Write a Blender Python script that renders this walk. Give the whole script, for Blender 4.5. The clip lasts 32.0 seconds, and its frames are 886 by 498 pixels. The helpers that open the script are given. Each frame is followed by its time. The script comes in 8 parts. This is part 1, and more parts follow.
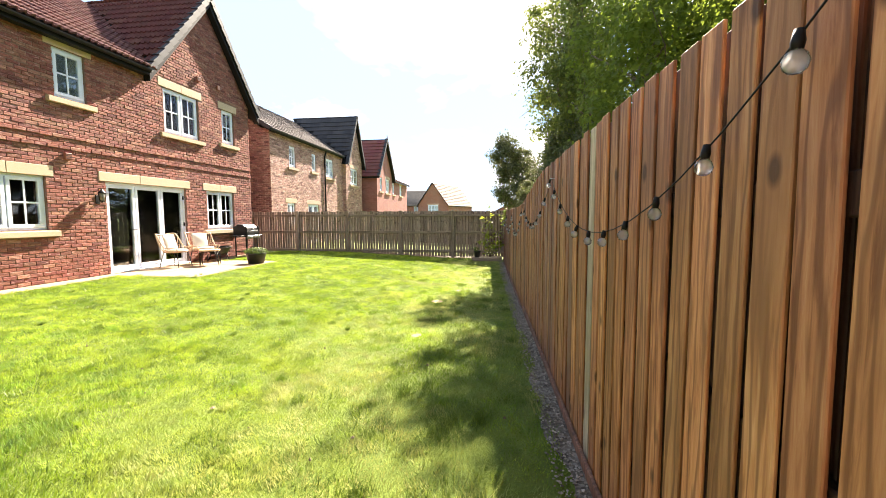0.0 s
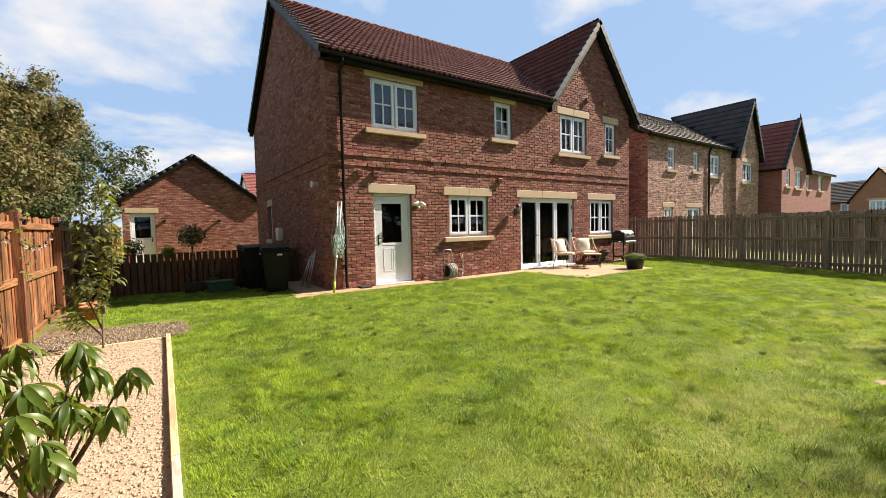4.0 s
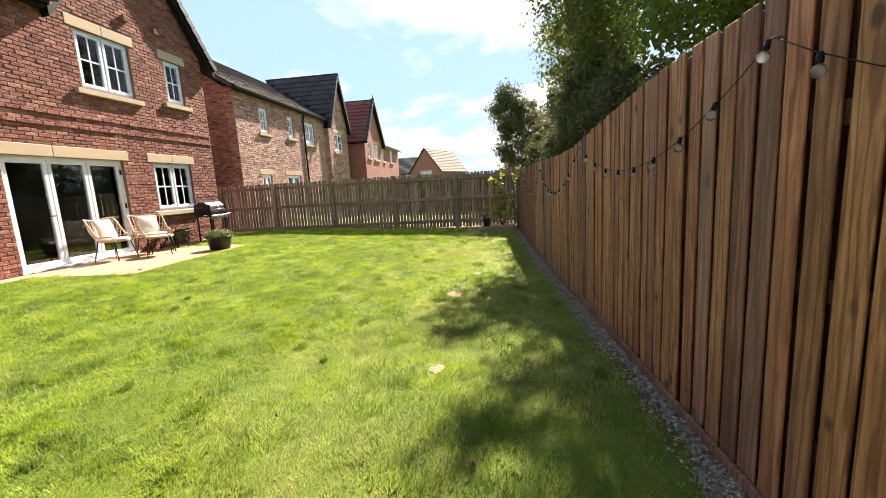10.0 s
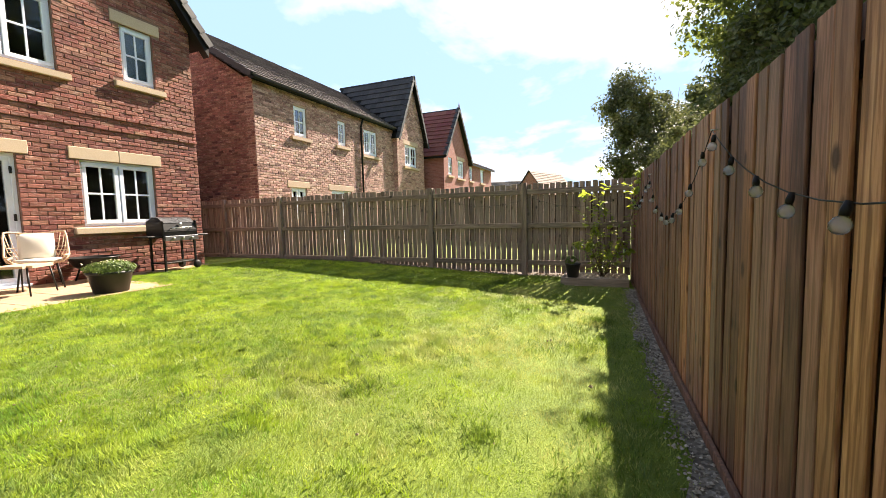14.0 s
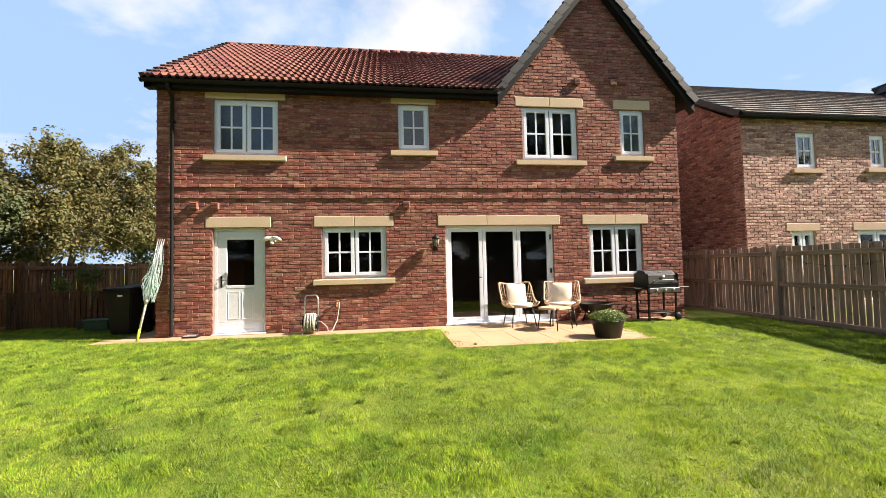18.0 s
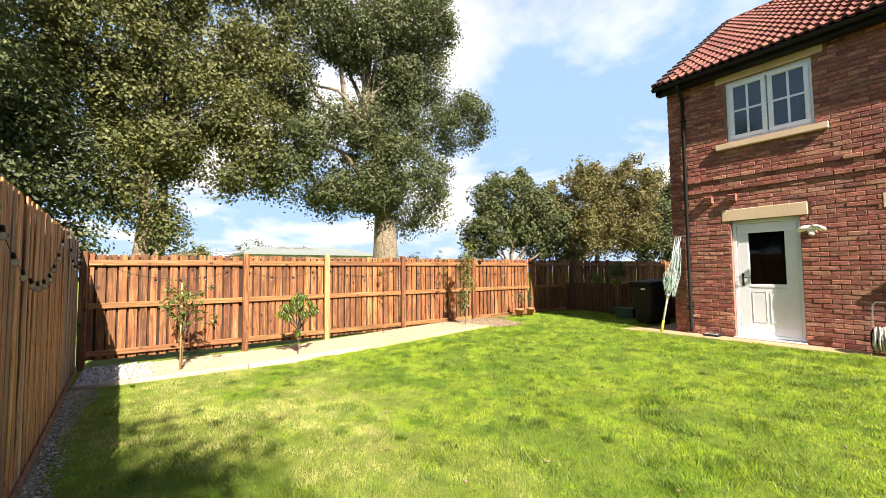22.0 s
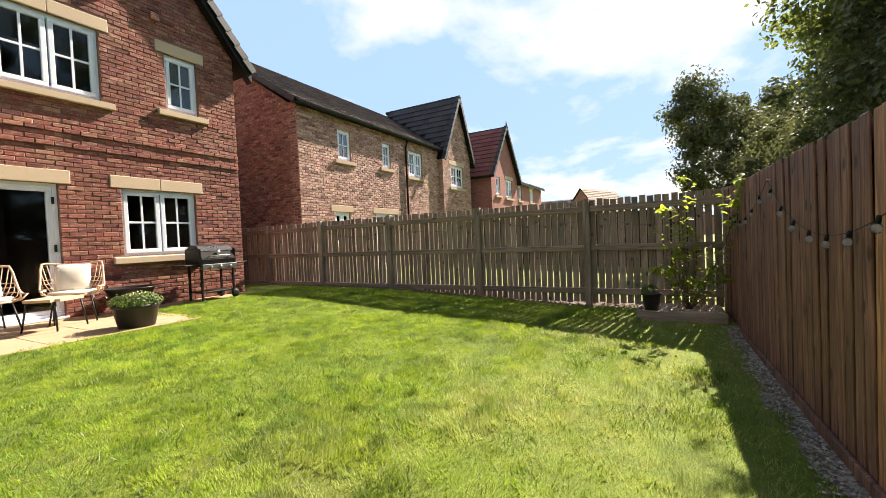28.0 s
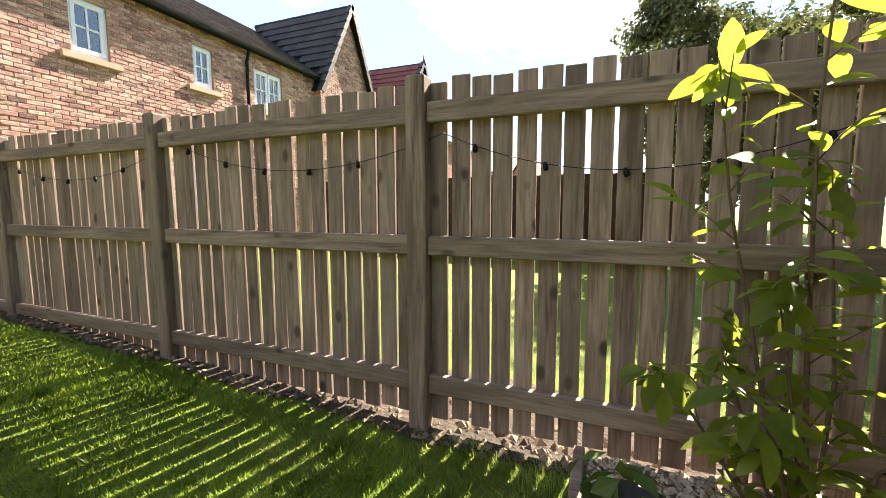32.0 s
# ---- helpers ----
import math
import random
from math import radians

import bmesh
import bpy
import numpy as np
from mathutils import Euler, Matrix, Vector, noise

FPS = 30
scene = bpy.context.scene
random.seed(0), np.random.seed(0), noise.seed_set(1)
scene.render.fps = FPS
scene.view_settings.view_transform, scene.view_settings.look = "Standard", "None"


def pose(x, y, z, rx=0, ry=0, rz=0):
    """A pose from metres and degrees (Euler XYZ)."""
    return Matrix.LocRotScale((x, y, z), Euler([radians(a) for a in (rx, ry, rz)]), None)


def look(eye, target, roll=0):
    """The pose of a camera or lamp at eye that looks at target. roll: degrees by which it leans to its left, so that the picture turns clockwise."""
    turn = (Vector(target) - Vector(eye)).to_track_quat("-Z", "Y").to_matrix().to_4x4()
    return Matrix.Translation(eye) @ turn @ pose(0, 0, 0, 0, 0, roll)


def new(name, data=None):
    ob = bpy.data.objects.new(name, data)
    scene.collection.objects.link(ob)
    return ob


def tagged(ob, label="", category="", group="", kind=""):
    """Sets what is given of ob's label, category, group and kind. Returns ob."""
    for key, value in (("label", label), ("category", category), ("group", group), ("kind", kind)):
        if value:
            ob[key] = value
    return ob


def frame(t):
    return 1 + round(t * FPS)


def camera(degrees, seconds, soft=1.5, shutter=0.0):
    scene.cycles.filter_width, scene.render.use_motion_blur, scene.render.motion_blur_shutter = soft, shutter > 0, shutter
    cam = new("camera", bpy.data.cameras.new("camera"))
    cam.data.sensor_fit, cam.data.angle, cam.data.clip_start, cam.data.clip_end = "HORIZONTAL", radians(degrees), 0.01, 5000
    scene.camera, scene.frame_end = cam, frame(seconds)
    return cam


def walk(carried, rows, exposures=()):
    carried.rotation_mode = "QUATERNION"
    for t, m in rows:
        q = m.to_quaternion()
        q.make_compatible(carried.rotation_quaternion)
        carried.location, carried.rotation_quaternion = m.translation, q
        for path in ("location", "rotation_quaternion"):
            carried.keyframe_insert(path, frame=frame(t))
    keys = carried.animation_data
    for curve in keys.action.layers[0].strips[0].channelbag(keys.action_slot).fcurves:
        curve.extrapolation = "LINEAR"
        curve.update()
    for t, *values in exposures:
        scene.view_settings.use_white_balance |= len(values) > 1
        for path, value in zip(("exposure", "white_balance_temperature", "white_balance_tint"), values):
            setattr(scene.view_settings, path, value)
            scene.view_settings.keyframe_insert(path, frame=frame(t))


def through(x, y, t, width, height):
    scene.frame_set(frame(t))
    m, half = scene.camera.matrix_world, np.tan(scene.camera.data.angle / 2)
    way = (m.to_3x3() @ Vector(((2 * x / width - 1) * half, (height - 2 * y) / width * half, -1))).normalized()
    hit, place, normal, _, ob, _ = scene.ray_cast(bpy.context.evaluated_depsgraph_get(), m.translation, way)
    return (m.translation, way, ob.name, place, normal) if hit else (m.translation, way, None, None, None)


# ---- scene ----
cam = camera(94.4, 32.0, soft=0.9)
EXPOSURES = [(0, 2.46, 7500, 13.5), (1, 2.2, 7500, 13.5), (2, 1.8, 7500, 13.5), (3, 1.5, 7500, 13.5), (4, 1.35, 7500, 13.5), (7, 1.35, 7500, 13.5), (8, 1.5, 7500, 13.5), (9, 1.75, 7500, 13.5), (11, 2.03, 7500, 13.5), (13, 2.18, 7500, 13.5), (14, 2.0, 7500, 13.5), (17, 1.6, 7500, 13.5), (19, 1.57, 7500, 13.5), (20, 1.53, 7500, 13.5), (22, 1.7, 7500, 13.5), (24, 1.6, 7500, 13.5), (26, 1.6, 7500, 13.5), (29, 1.85, 7500, 13.5), (30, 2.0, 7500, 13.5), (31, 2.2, 7500, 13.5), (32, 2.45, 7500, 13.5)]
PATH = [
    (0, (-2.567, -8.887, 1.283), (-0.591, -8.615, 1.128), -0.2),
    (0.5, (-2.628, -8.959, 1.268), (-0.699, -8.447, 1.132), -0.5),
    (1, (-2.668, -8.982, 1.314), (-0.806, -8.26, 1.193), -0.5),
    (1.5, (-2.737, -8.968, 1.332), (-0.962, -8.053, 1.228), -0.5),
    (2, (-2.769, -8.908, 1.337), (-1.099, -7.811, 1.245), -0.6),
    (2.5, (-2.816, -8.824, 1.332), (-1.267, -7.562, 1.245), -0.8),
    (3, (-2.872, -8.729, 1.316), (-1.46, -7.316, 1.228), -1.0),
    (3.5, (-2.923, -8.688, 1.307), (-1.659, -7.142, 1.208), -1.2),
    (4, (-2.955, -8.641, 1.305), (-1.829, -6.992, 1.199), -1.3),
    (4.5, (-2.994, -8.586, 1.279), (-1.975, -6.869, 1.185), -1.4),
    (6.5, (-3.019, -8.777, 1.394), (-1.902, -7.118, 1.429), -2.8),
    (7, (-2.903, -8.673, 1.37), (-1.583, -7.171, 1.388), -3.3),
    (7.5, (-2.829, -8.59, 1.319), (-1.28, -7.325, 1.282), -3.7),
    (8, (-2.601, -8.505, 1.283), (-0.863, -7.521, 1.173), -3.8),
    (8.5, (-2.122, -8.428, 1.197), (-0.267, -7.699, 1.026), -3.7),
    (9, (-1.62, -8.301, 1.193), (0.298, -7.784, 0.96), -3.5),
    (9.5, (-1.063, -8.252, 1.171), (0.886, -7.896, 0.894), -3.5),
    (10, (-0.482, -8.332, 1.174), (1.478, -8.081, 0.863), -3.3),
    (10.5, (0.186, -8.399, 1.153), (2.15, -8.207, 0.828), -3.1),
    (11, (0.903, -8.524, 1.156), (2.867, -8.354, 0.822), -2.7),
    (11.5, (1.671, -8.603, 1.066), (3.639, -8.439, 0.746), -2.2),
    (12, (2.359, -8.682, 1.022), (4.326, -8.505, 0.709), -2.0),
    (12.5, (3.028, -8.711, 0.953), (4.993, -8.482, 0.659), -1.9),
    (13, (3.596, -8.761, 0.964), (5.549, -8.423, 0.698), -1.5),
    (13.5, (4.138, -8.719, 0.939), (6.056, -8.196, 0.717), -1.6),
    (14, (4.579, -8.698, 0.968), (6.424, -7.944, 0.803), -1.5),
    (14.5, (4.832, -8.664, 1.019), (6.56, -7.662, 0.913), -1.6),
    (16.5, (4.548, -8.712, 1.41), (5.578, -6.998, 1.406), -1.5),
    (17, (4.508, -8.678, 1.41), (5.312, -6.847, 1.43), -1.5),
    (17.5, (4.487, -8.671, 1.315), (5.038, -6.749, 1.374), -1.5),
    (18, (4.459, -8.655, 1.264), (4.734, -6.676, 1.346), -1.3),
    (18.5, (4.344, -8.648, 1.248), (4.33, -6.65, 1.336), -1.1),
    (19, (4.253, -8.634, 1.243), (3.909, -6.665, 1.332), -1.1),
    (19.5, (4.211, -8.628, 1.252), (3.514, -6.756, 1.339), -1.0),
    (20, (4.126, -8.648, 1.256), (3.099, -6.934, 1.347), -0.9),
    (20.5, (4.036, -8.717, 1.272), (2.734, -7.202, 1.366), -0.8),
    (21, (3.99, -8.756, 1.252), (2.49, -7.438, 1.357), -0.7),
    (21.5, (3.992, -8.777, 1.245), (2.38, -7.598, 1.353), -0.6),
    (22, (3.982, -8.766, 1.244), (2.375, -7.581, 1.355), -0.6),
    (22.5, (3.963, -8.765, 1.254), (2.487, -7.42, 1.374), -0.9),
    (23, (4.006, -8.758, 1.206), (2.785, -7.179, 1.344), -1.0),
    (23.5, (4.104, -8.666, 1.219), (3.216, -6.881, 1.368), -0.9),
    (24, (4.166, -8.628, 1.326), (3.658, -6.698, 1.465), -1.2),
    (24.5, (4.214, -8.64, 1.331), (4.087, -6.65, 1.478), -1.1),
    (25, (4.275, -8.651, 1.328), (4.512, -6.671, 1.478), -1.0),
    (25.5, (4.309, -8.627, 1.226), (4.896, -6.723, 1.395), -1.3),
    (26, (4.36, -8.612, 1.206), (5.274, -6.84, 1.361), -1.5),
    (26.5, (4.392, -8.621, 1.243), (5.595, -7.027, 1.357), -1.8),
    (28.5, (5.936, -8.243, 0.943), (7.766, -7.444, 0.833), -2.8),
    (29, (6.574, -8.153, 0.966), (8.445, -7.465, 0.803), -3.0),
    (29.5, (7.257, -8.065, 0.974), (9.147, -7.443, 0.772), -2.9),
    (30, (7.955, -8.038, 0.967), (9.857, -7.465, 0.735), -2.8),
    (30.5, (8.609, -7.911, 0.941), (10.527, -7.398, 0.699), -1.9),
    (31, (9.31, -7.94, 0.955), (11.234, -7.46, 0.691), -1.7),
    (31.5, (9.918, -7.934, 0.925), (11.843, -7.477, 0.632), -1.3),
    (32, (10.537, -8.038, 0.915), (12.389, -7.311, 0.71), -0.2),
]
walk(cam, [(t, look(eye, target, roll)) for t, eye, target, roll in PATH], EXPOSURES)

# ---- light ----
SUN_TO = Vector((1.18, -0.24, 1.0)).normalized()
SUN_ELEVATION = math.asin(SUN_TO.z)
SUN_AZIMUTH = math.atan2(SUN_TO.x, SUN_TO.y)
sun_data = bpy.data.lights.new("sun", "SUN")
sun_data.energy, sun_data.angle, sun_data.color = 5.0, radians(0.5), (1.0, 0.94, 0.85)
sun = new("sun", sun_data)
sun.matrix_world = look((SUN_TO * 60)[:], (0, 0, 0))

world = bpy.data.worlds.new("sky")
scene.world = world
world.use_nodes = True
wn, wl = world.node_tree.nodes, world.node_tree.links
wn.clear()
sky = wn.new("ShaderNodeTexSky")
sky.sky_type, sky.sun_disc = "NISHITA", False
sky.sun_elevation, sky.sun_rotation = SUN_ELEVATION, SUN_AZIMUTH
sky.air_density, sky.dust_density, sky.ozone_density = 1.0, 0.3, 1.6
way = wn.new("ShaderNodeTexCoord")
split = wn.new("ShaderNodeSeparateXYZ")
wl.new(way.outputs["Generated"], split.inputs[0])
# clouds lie on a flat layer overhead: direction divided by height
lift = wn.new("ShaderNodeMath")
lift.operation = "ADD"
lift.inputs[1].default_value = 0.22
wl.new(split.outputs["Z"], lift.inputs[0])
flat = wn.new("ShaderNodeCombineXYZ")
for axis in "XY":
    div = wn.new("ShaderNodeMath")
    div.operation = "DIVIDE"
    wl.new(split.outputs[axis], div.inputs[0])
    wl.new(lift.outputs[0], div.inputs[1])
    wl.new(div.outputs[0], flat.inputs[axis])
puffs = wn.new("ShaderNodeTexNoise")
puffs.inputs["Scale"].default_value, puffs.inputs["Detail"].default_value = 1.1, 10.0
puffs.inputs["Roughness"].default_value, puffs.inputs["Distortion"].default_value = 0.55, 0.25
wl.new(flat.outputs[0], puffs.inputs["Vector"])
veil = wn.new("ShaderNodeMapRange")
veil.inputs["From Min"].default_value, veil.inputs["From Max"].default_value = 0.47, 0.62
wl.new(puffs.outputs["Fac"], veil.inputs["Value"])
cloudy = wn.new("ShaderNodeMix")
cloudy.data_type = "RGBA"
wl.new(veil.outputs[0], cloudy.inputs["Factor"])
# thin summer haze evens out the blue
haze = wn.new("ShaderNodeMix")
haze.data_type, haze.blend_type = "RGBA", "MIX"
haze.inputs["Factor"].default_value = 0.92
wl.new(sky.outputs[0], haze.inputs["A"])
haze.inputs["B"].default_value = (2.02, 3.38, 5.65, 1)
wl.new(haze.outputs["Result"], cloudy.inputs["A"])
cloudy.inputs["B"].default_value = (5.5, 5.7, 6.0, 1)
# a clear sky darkens towards the zenith
zenith = wn.new("ShaderNodeMapRange")
for key, value in (("From Min", 0.50), ("From Max", 0.92), ("To Min", 1.0), ("To Max", 0.34)):
    zenith.inputs[key].default_value = value
wl.new(split.outputs["Z"], zenith.inputs["Value"])
deep = wn.new("ShaderNodeMix")
deep.data_type, deep.blend_type = "RGBA", "MULTIPLY"
deep.inputs["Factor"].default_value = 1.0
wl.new(cloudy.outputs["Result"], deep.inputs["A"])
wl.new(zenith.outputs[0], deep.inputs["B"])
back = wn.new("ShaderNodeBackground")
back.inputs["Strength"].default_value = 0.070
wl.new(deep.outputs["Result"], back.inputs["Color"])
wo = wn.new("ShaderNodeOutputWorld")
wl.new(back.outputs[0], wo.inputs["Surface"])


# ---- materials ----
class Nodes:
    """A small builder of node materials."""

    def __init__(self, name):
        self.mat = bpy.data.materials.new(name)
        self.mat.use_nodes = True
        self.tree = self.mat.node_tree
        self.tree.nodes.clear()
        self.out = self.node("OutputMaterial")
        self.place = self.node("NewGeometry").outputs["Position"]

    def node(self, kind, **values):
        n = self.tree.nodes.new("ShaderNode" + kind)
        for key, value in values.items():
            self.feed(n.inputs[key.replace("_", " ")], value)
        return n

    def feed(self, socket, value):
        if isinstance(value, bpy.types.NodeSocket):
            self.tree.links.new(value, socket)
        else:
            socket.default_value = value

    def math(self, op, a, b=0.0):
        n = self.tree.nodes.new("ShaderNodeMath")
        n.operation = op
        self.feed(n.inputs[0], a)
        self.feed(n.inputs[1], b)
        return n.outputs[0]

    def spread(self, value, a, b, c=0.0, d=1.0):
        n = self.node("MapRange")
        for socket, v in zip(n.inputs[:5], (value, a, b, c, d)):
            self.feed(socket, v)
        return n.outputs[0]

    def stretch(self, vector, scale):
        n = self.tree.nodes.new("ShaderNodeVectorMath")
        n.operation = "MULTIPLY"
        self.feed(n.inputs[0], vector)
        n.inputs[1].default_value = scale
        return n.outputs[0]

    def shifted(self, vector, amount):
        n = self.tree.nodes.new("ShaderNodeVectorMath")
        n.operation = "ADD"
        self.feed(n.inputs[0], vector)
        self.feed(n.inputs[1], amount)
        return n.outputs[0]

    def noise(self, scale, detail=4.0, rough=0.55, stretch=None, vector=None, twist=0.0):
        v = vector or self.place
        if stretch:
            v = self.stretch(v, stretch)
        return self.node("TexNoise", Vector=v, Scale=scale, Detail=detail, Roughness=rough, Distortion=twist).outputs["Fac"]

    def ramp(self, value, stops):
        n = self.tree.nodes.new("ShaderNodeValToRGB")
        self.feed(n.inputs[0], value)
        e = n.color_ramp.elements
        while len(e) < len(stops):
            e.new(0.5)
        for el, (at, rgb) in zip(e, stops):
            el.position, el.color = at, (*rgb, 1)
        return n.outputs[0]

    def mix(self, fac, a, b, how="MIX"):
        n = self.tree.nodes.new("ShaderNodeMix")
        n.data_type, n.blend_type = "RGBA", how
        for key, value in (("Factor", fac), ("A", a), ("B", b)):
            self.feed(n.inputs[key], (*value, 1) if isinstance(value, tuple) and len(value) == 3 else value)
        return n.outputs["Result"]

    def island(self):
        return self.tree.nodes.new("ShaderNodeNewGeometry").outputs["Random Per Island"]

    def object_random(self):
        return self.tree.nodes.new("ShaderNodeObjectInfo").outputs["Random"]

    def vary(self, colour, value, hue=0.02, bright=0.25):
        n = self.tree.nodes.new("ShaderNodeHueSaturation")
        self.feed(n.inputs["Hue"], self.spread(value, 0, 1, 0.5 - hue, 0.5 + hue))
        again = self.math("FRACT", self.math("MULTIPLY", value, 7.31))
        self.feed(n.inputs["Value"], self.spread(again, 0, 1, 1 - bright, 1 + bright))
        self.feed(n.inputs["Color"], colour)
        return n.outputs[0]

    def bump(self, height, strength=0.3, distance=0.01, normal=None):
        n = self.node("Bump", Height=height, Strength=strength, Distance=distance)
        if normal:
            self.feed(n.inputs["Normal"], normal)
        return n.outputs[0]

    def done(self, colour, rough=0.6, metal=0.0, normal=None, **more):
        p = self.tree.nodes.new("ShaderNodeBsdfPrincipled")
        self.feed(p.inputs["Base Color"], (*colour, 1) if isinstance(colour, tuple) else colour)
        self.feed(p.inputs["Roughness"], rough)
        self.feed(p.inputs["Metallic"], metal)
        if normal:
            self.feed(p.inputs["Normal"], normal)
        for key, value in more.items():
            self.feed(p.inputs[key.replace("_", " ")], value)
        self.tree.links.new(p.outputs[0], self.out.inputs["Surface"])
        return self.mat


def plain(name, rgb, rough=0.5, metal=0.0, grain=60.0, spread=0.10, bump=0.05, shine=0.5):
    """Paint, plastic or metal with faint mottling."""
    n = Nodes(name)
    f = n.noise(grain, 5)
    g = n.noise(2.2, 3)
    c = n.mix(n.spread(f, 0.3, 0.7), tuple(v * (1 - spread) for v in rgb), tuple(min(1, v * (1 + spread)) for v in rgb))
    c = n.mix(n.spread(g, 0.35, 0.7, 0, 0.35), c, tuple(v * 0.82 for v in rgb))
    return n.done(c, n.spread(g, 0.2, 0.8, rough * 0.85, min(1, rough * 1.15)), metal, n.bump(f, bump, 0.004), Specular_IOR_Level=shine)


def timber(name, dark, mid, light, axis="z", rough=0.75, vary=0.22, grey=0.0, rings=0.62):
    """Sawn timber with grain along one axis, knots and weather stains; each board differs."""
    n = Nodes(name)
    r = n.object_random()
    off = n.tree.nodes.new("ShaderNodeCombineXYZ")
    n.feed(off.inputs[0], n.math("MULTIPLY", r, 37.0))
    n.feed(off.inputs[1], n.math("MULTIPLY", r, 91.0))
    n.feed(off.inputs[2], n.math("MULTIPLY", r, 53.0))
    v = n.shifted(n.place, off.outputs[0])
    along = {"x": (0.07, 1, 1), "y": (1, 0.07, 1), "z": (1, 1, 0.07)}[axis]
    soft = {"x": (0.35, 1, 1), "y": (1, 0.35, 1), "z": (1, 1, 0.35)}[axis]
    grain = n.noise(75, 6, 0.65, along, v, 0.6)
    wave = n.noise(16, 3, 0.5, along, v, 1.4)
    stain = n.noise(3.2, 4, 0.6, soft, v)
    oval = {"x": (0.6, 1, 1), "y": (1, 0.6, 1), "z": (1, 1, 0.6)}[axis]
    knot = n.node("TexVoronoi", Vector=n.stretch(v, oval), Scale=6.0, Randomness=1.0).outputs["Distance"]
    ring = n.tree.nodes.new("ShaderNodeTexWave")
    n.feed(ring.inputs["Vector"], n.stretch(v, {"x": (0.10, 1, 1), "y": (1, 0.10, 1), "z": (1, 1, 0.10)}[axis]))
    ring.bands_direction = {"x": "Y", "y": "Z", "z": "X"}[axis]
    for key, value in (("Scale", 7.0), ("Distortion", 14.0), ("Detail", 3.0), ("Detail Scale", 1.1), ("Detail Roughness", 0.6)):
        ring.inputs[key].default_value = value
    c = n.ramp(n.mix(0.5, grain, wave), [(0.36, dark), (0.5, mid), (0.64, light)])
    c = n.mix(n.spread(ring.outputs["Fac"], 0.62, 0.95, 0, rings), c, tuple(q * 0.85 for q in dark))
    c = n.mix(n.spread(stain, 0.46, 0.68, 0, 0.75), c, tuple(q * 0.45 for q in mid))
    c = n.mix(n.spread(knot, 0.09, 0.17, 0.92, 0.0), c, tuple(q * 0.35 for q in dark))
    if grey:
        c = n.mix(n.spread(n.noise(1.3, 3, 0.6, soft, v), 0.4, 0.7, 0, grey), c, (0.38, 0.31, 0.255))
    c = n.vary(c, r, 0.006, vary)
    return n.done(c, rough, 0, n.bump(n.mix(0.5, grain, wave), 0.5, 0.006))


def masonry(name, tones, vary=0.3, fleck=0.13):
    """Single bricks, each its own tone, with creases and pale bloom."""
    n = Nodes(name)
    r = n.math("FRACT", n.math("ADD", n.island(), n.object_random()))
    c = n.ramp(r, [(k / (len(tones) - 1), t) for k, t in enumerate(tones)])
    fine, crease, bloom = n.noise(120, 5, 0.7), n.noise(26, 5, 0.6, (0.5, 0.5, 1.6)), n.noise(1.1, 4)
    c = n.mix(n.spread(crease, 0.33, 0.6, 0.7, 0.0), c, tuple(q * 0.5 for q in tones[0]))
    c = n.mix(n.spread(fine, 0.55, 0.8, 0, 0.3), c, tones[-1])
    c = n.mix(n.spread(n.noise(17, 5, 0.7, (0.4, 0.4, 1.5)), 0.54, 0.66, 0, 0.85), c, tuple(q * 0.8 + fleck for q in tones[-1]))
    c = n.mix(n.spread(bloom, 0.5, 0.75, 0, 0.22), c, tuple(q * 0.6 + fleck * 0.9 for q in tones[-1]))
    c = n.vary(c, r, 0.01, vary)
    return n.done(c, 0.88, 0, n.bump(n.mix(0.4, fine, crease), 0.55, 0.012))


def brickwork(name, tones, joint, size=(0.225, 0.075)):
    """Brickwork of walls that stay far off, on world x or y across and z up."""
    n = Nodes(name)
    s = n.tree.nodes.new("ShaderNodeSeparateXYZ")
    n.feed(s.inputs[0], n.place)
    flatv = n.tree.nodes.new("ShaderNodeCombineXYZ")
    n.feed(flatv.inputs[0], n.math("ADD", s.outputs[0], s.outputs[1]))
    n.feed(flatv.inputs[1], s.outputs[2])
    b = n.node("TexBrick", Vector=flatv.outputs[0], Scale=1.0)
    b.inputs["Brick Width"].default_value, b.inputs["Row Height"].default_value = size
    b.inputs["Mortar Size"].default_value, b.inputs["Bias"].default_value = 0.006, 0.0
    for key, rgb in zip(("Color1", "Color2", "Mortar"), (tones[0], tones[1], joint)):
        b.inputs[key].default_value = (*rgb, 1)
    f = n.noise(30, 5)
    c = n.mix(n.spread(f, 0.35, 0.7, 0, 0.5), b.outputs["Color"], tuple(q * 0.6 for q in tones[0]))
    c = n.mix(n.spread(n.noise(1.0, 3), 0.4, 0.75, 0, 0.3), c, tuple(q * 1.25 for q in tones[1]))
    return n.done(c, 0.9, 0, n.bump(b.outputs["Fac"], -0.6, 0.01))


def glazing(name, ior=1.42):
    n = Nodes(name)
    clear = n.node("BsdfTransparent", Color=(0.78, 0.81, 0.81, 1))
    shine = n.node("BsdfGlossy", Color=(1, 1, 1, 1), Roughness=0.015)
    fres = n.node("Fresnel", IOR=ior)
    wob = n.bump(n.noise(0.9, 2), 0.05, 0.02)
    n.feed(shine.inputs["Normal"], wob)
    m = n.tree.nodes.new("ShaderNodeMixShader")
    n.feed(m.inputs[0], fres.outputs[0])
    n.feed(m.inputs[1], clear.outputs[0])
    n.feed(m.inputs[2], shine.outputs[0])
    n.tree.links.new(m.outputs[0], n.out.inputs["Surface"])
    return n.mat


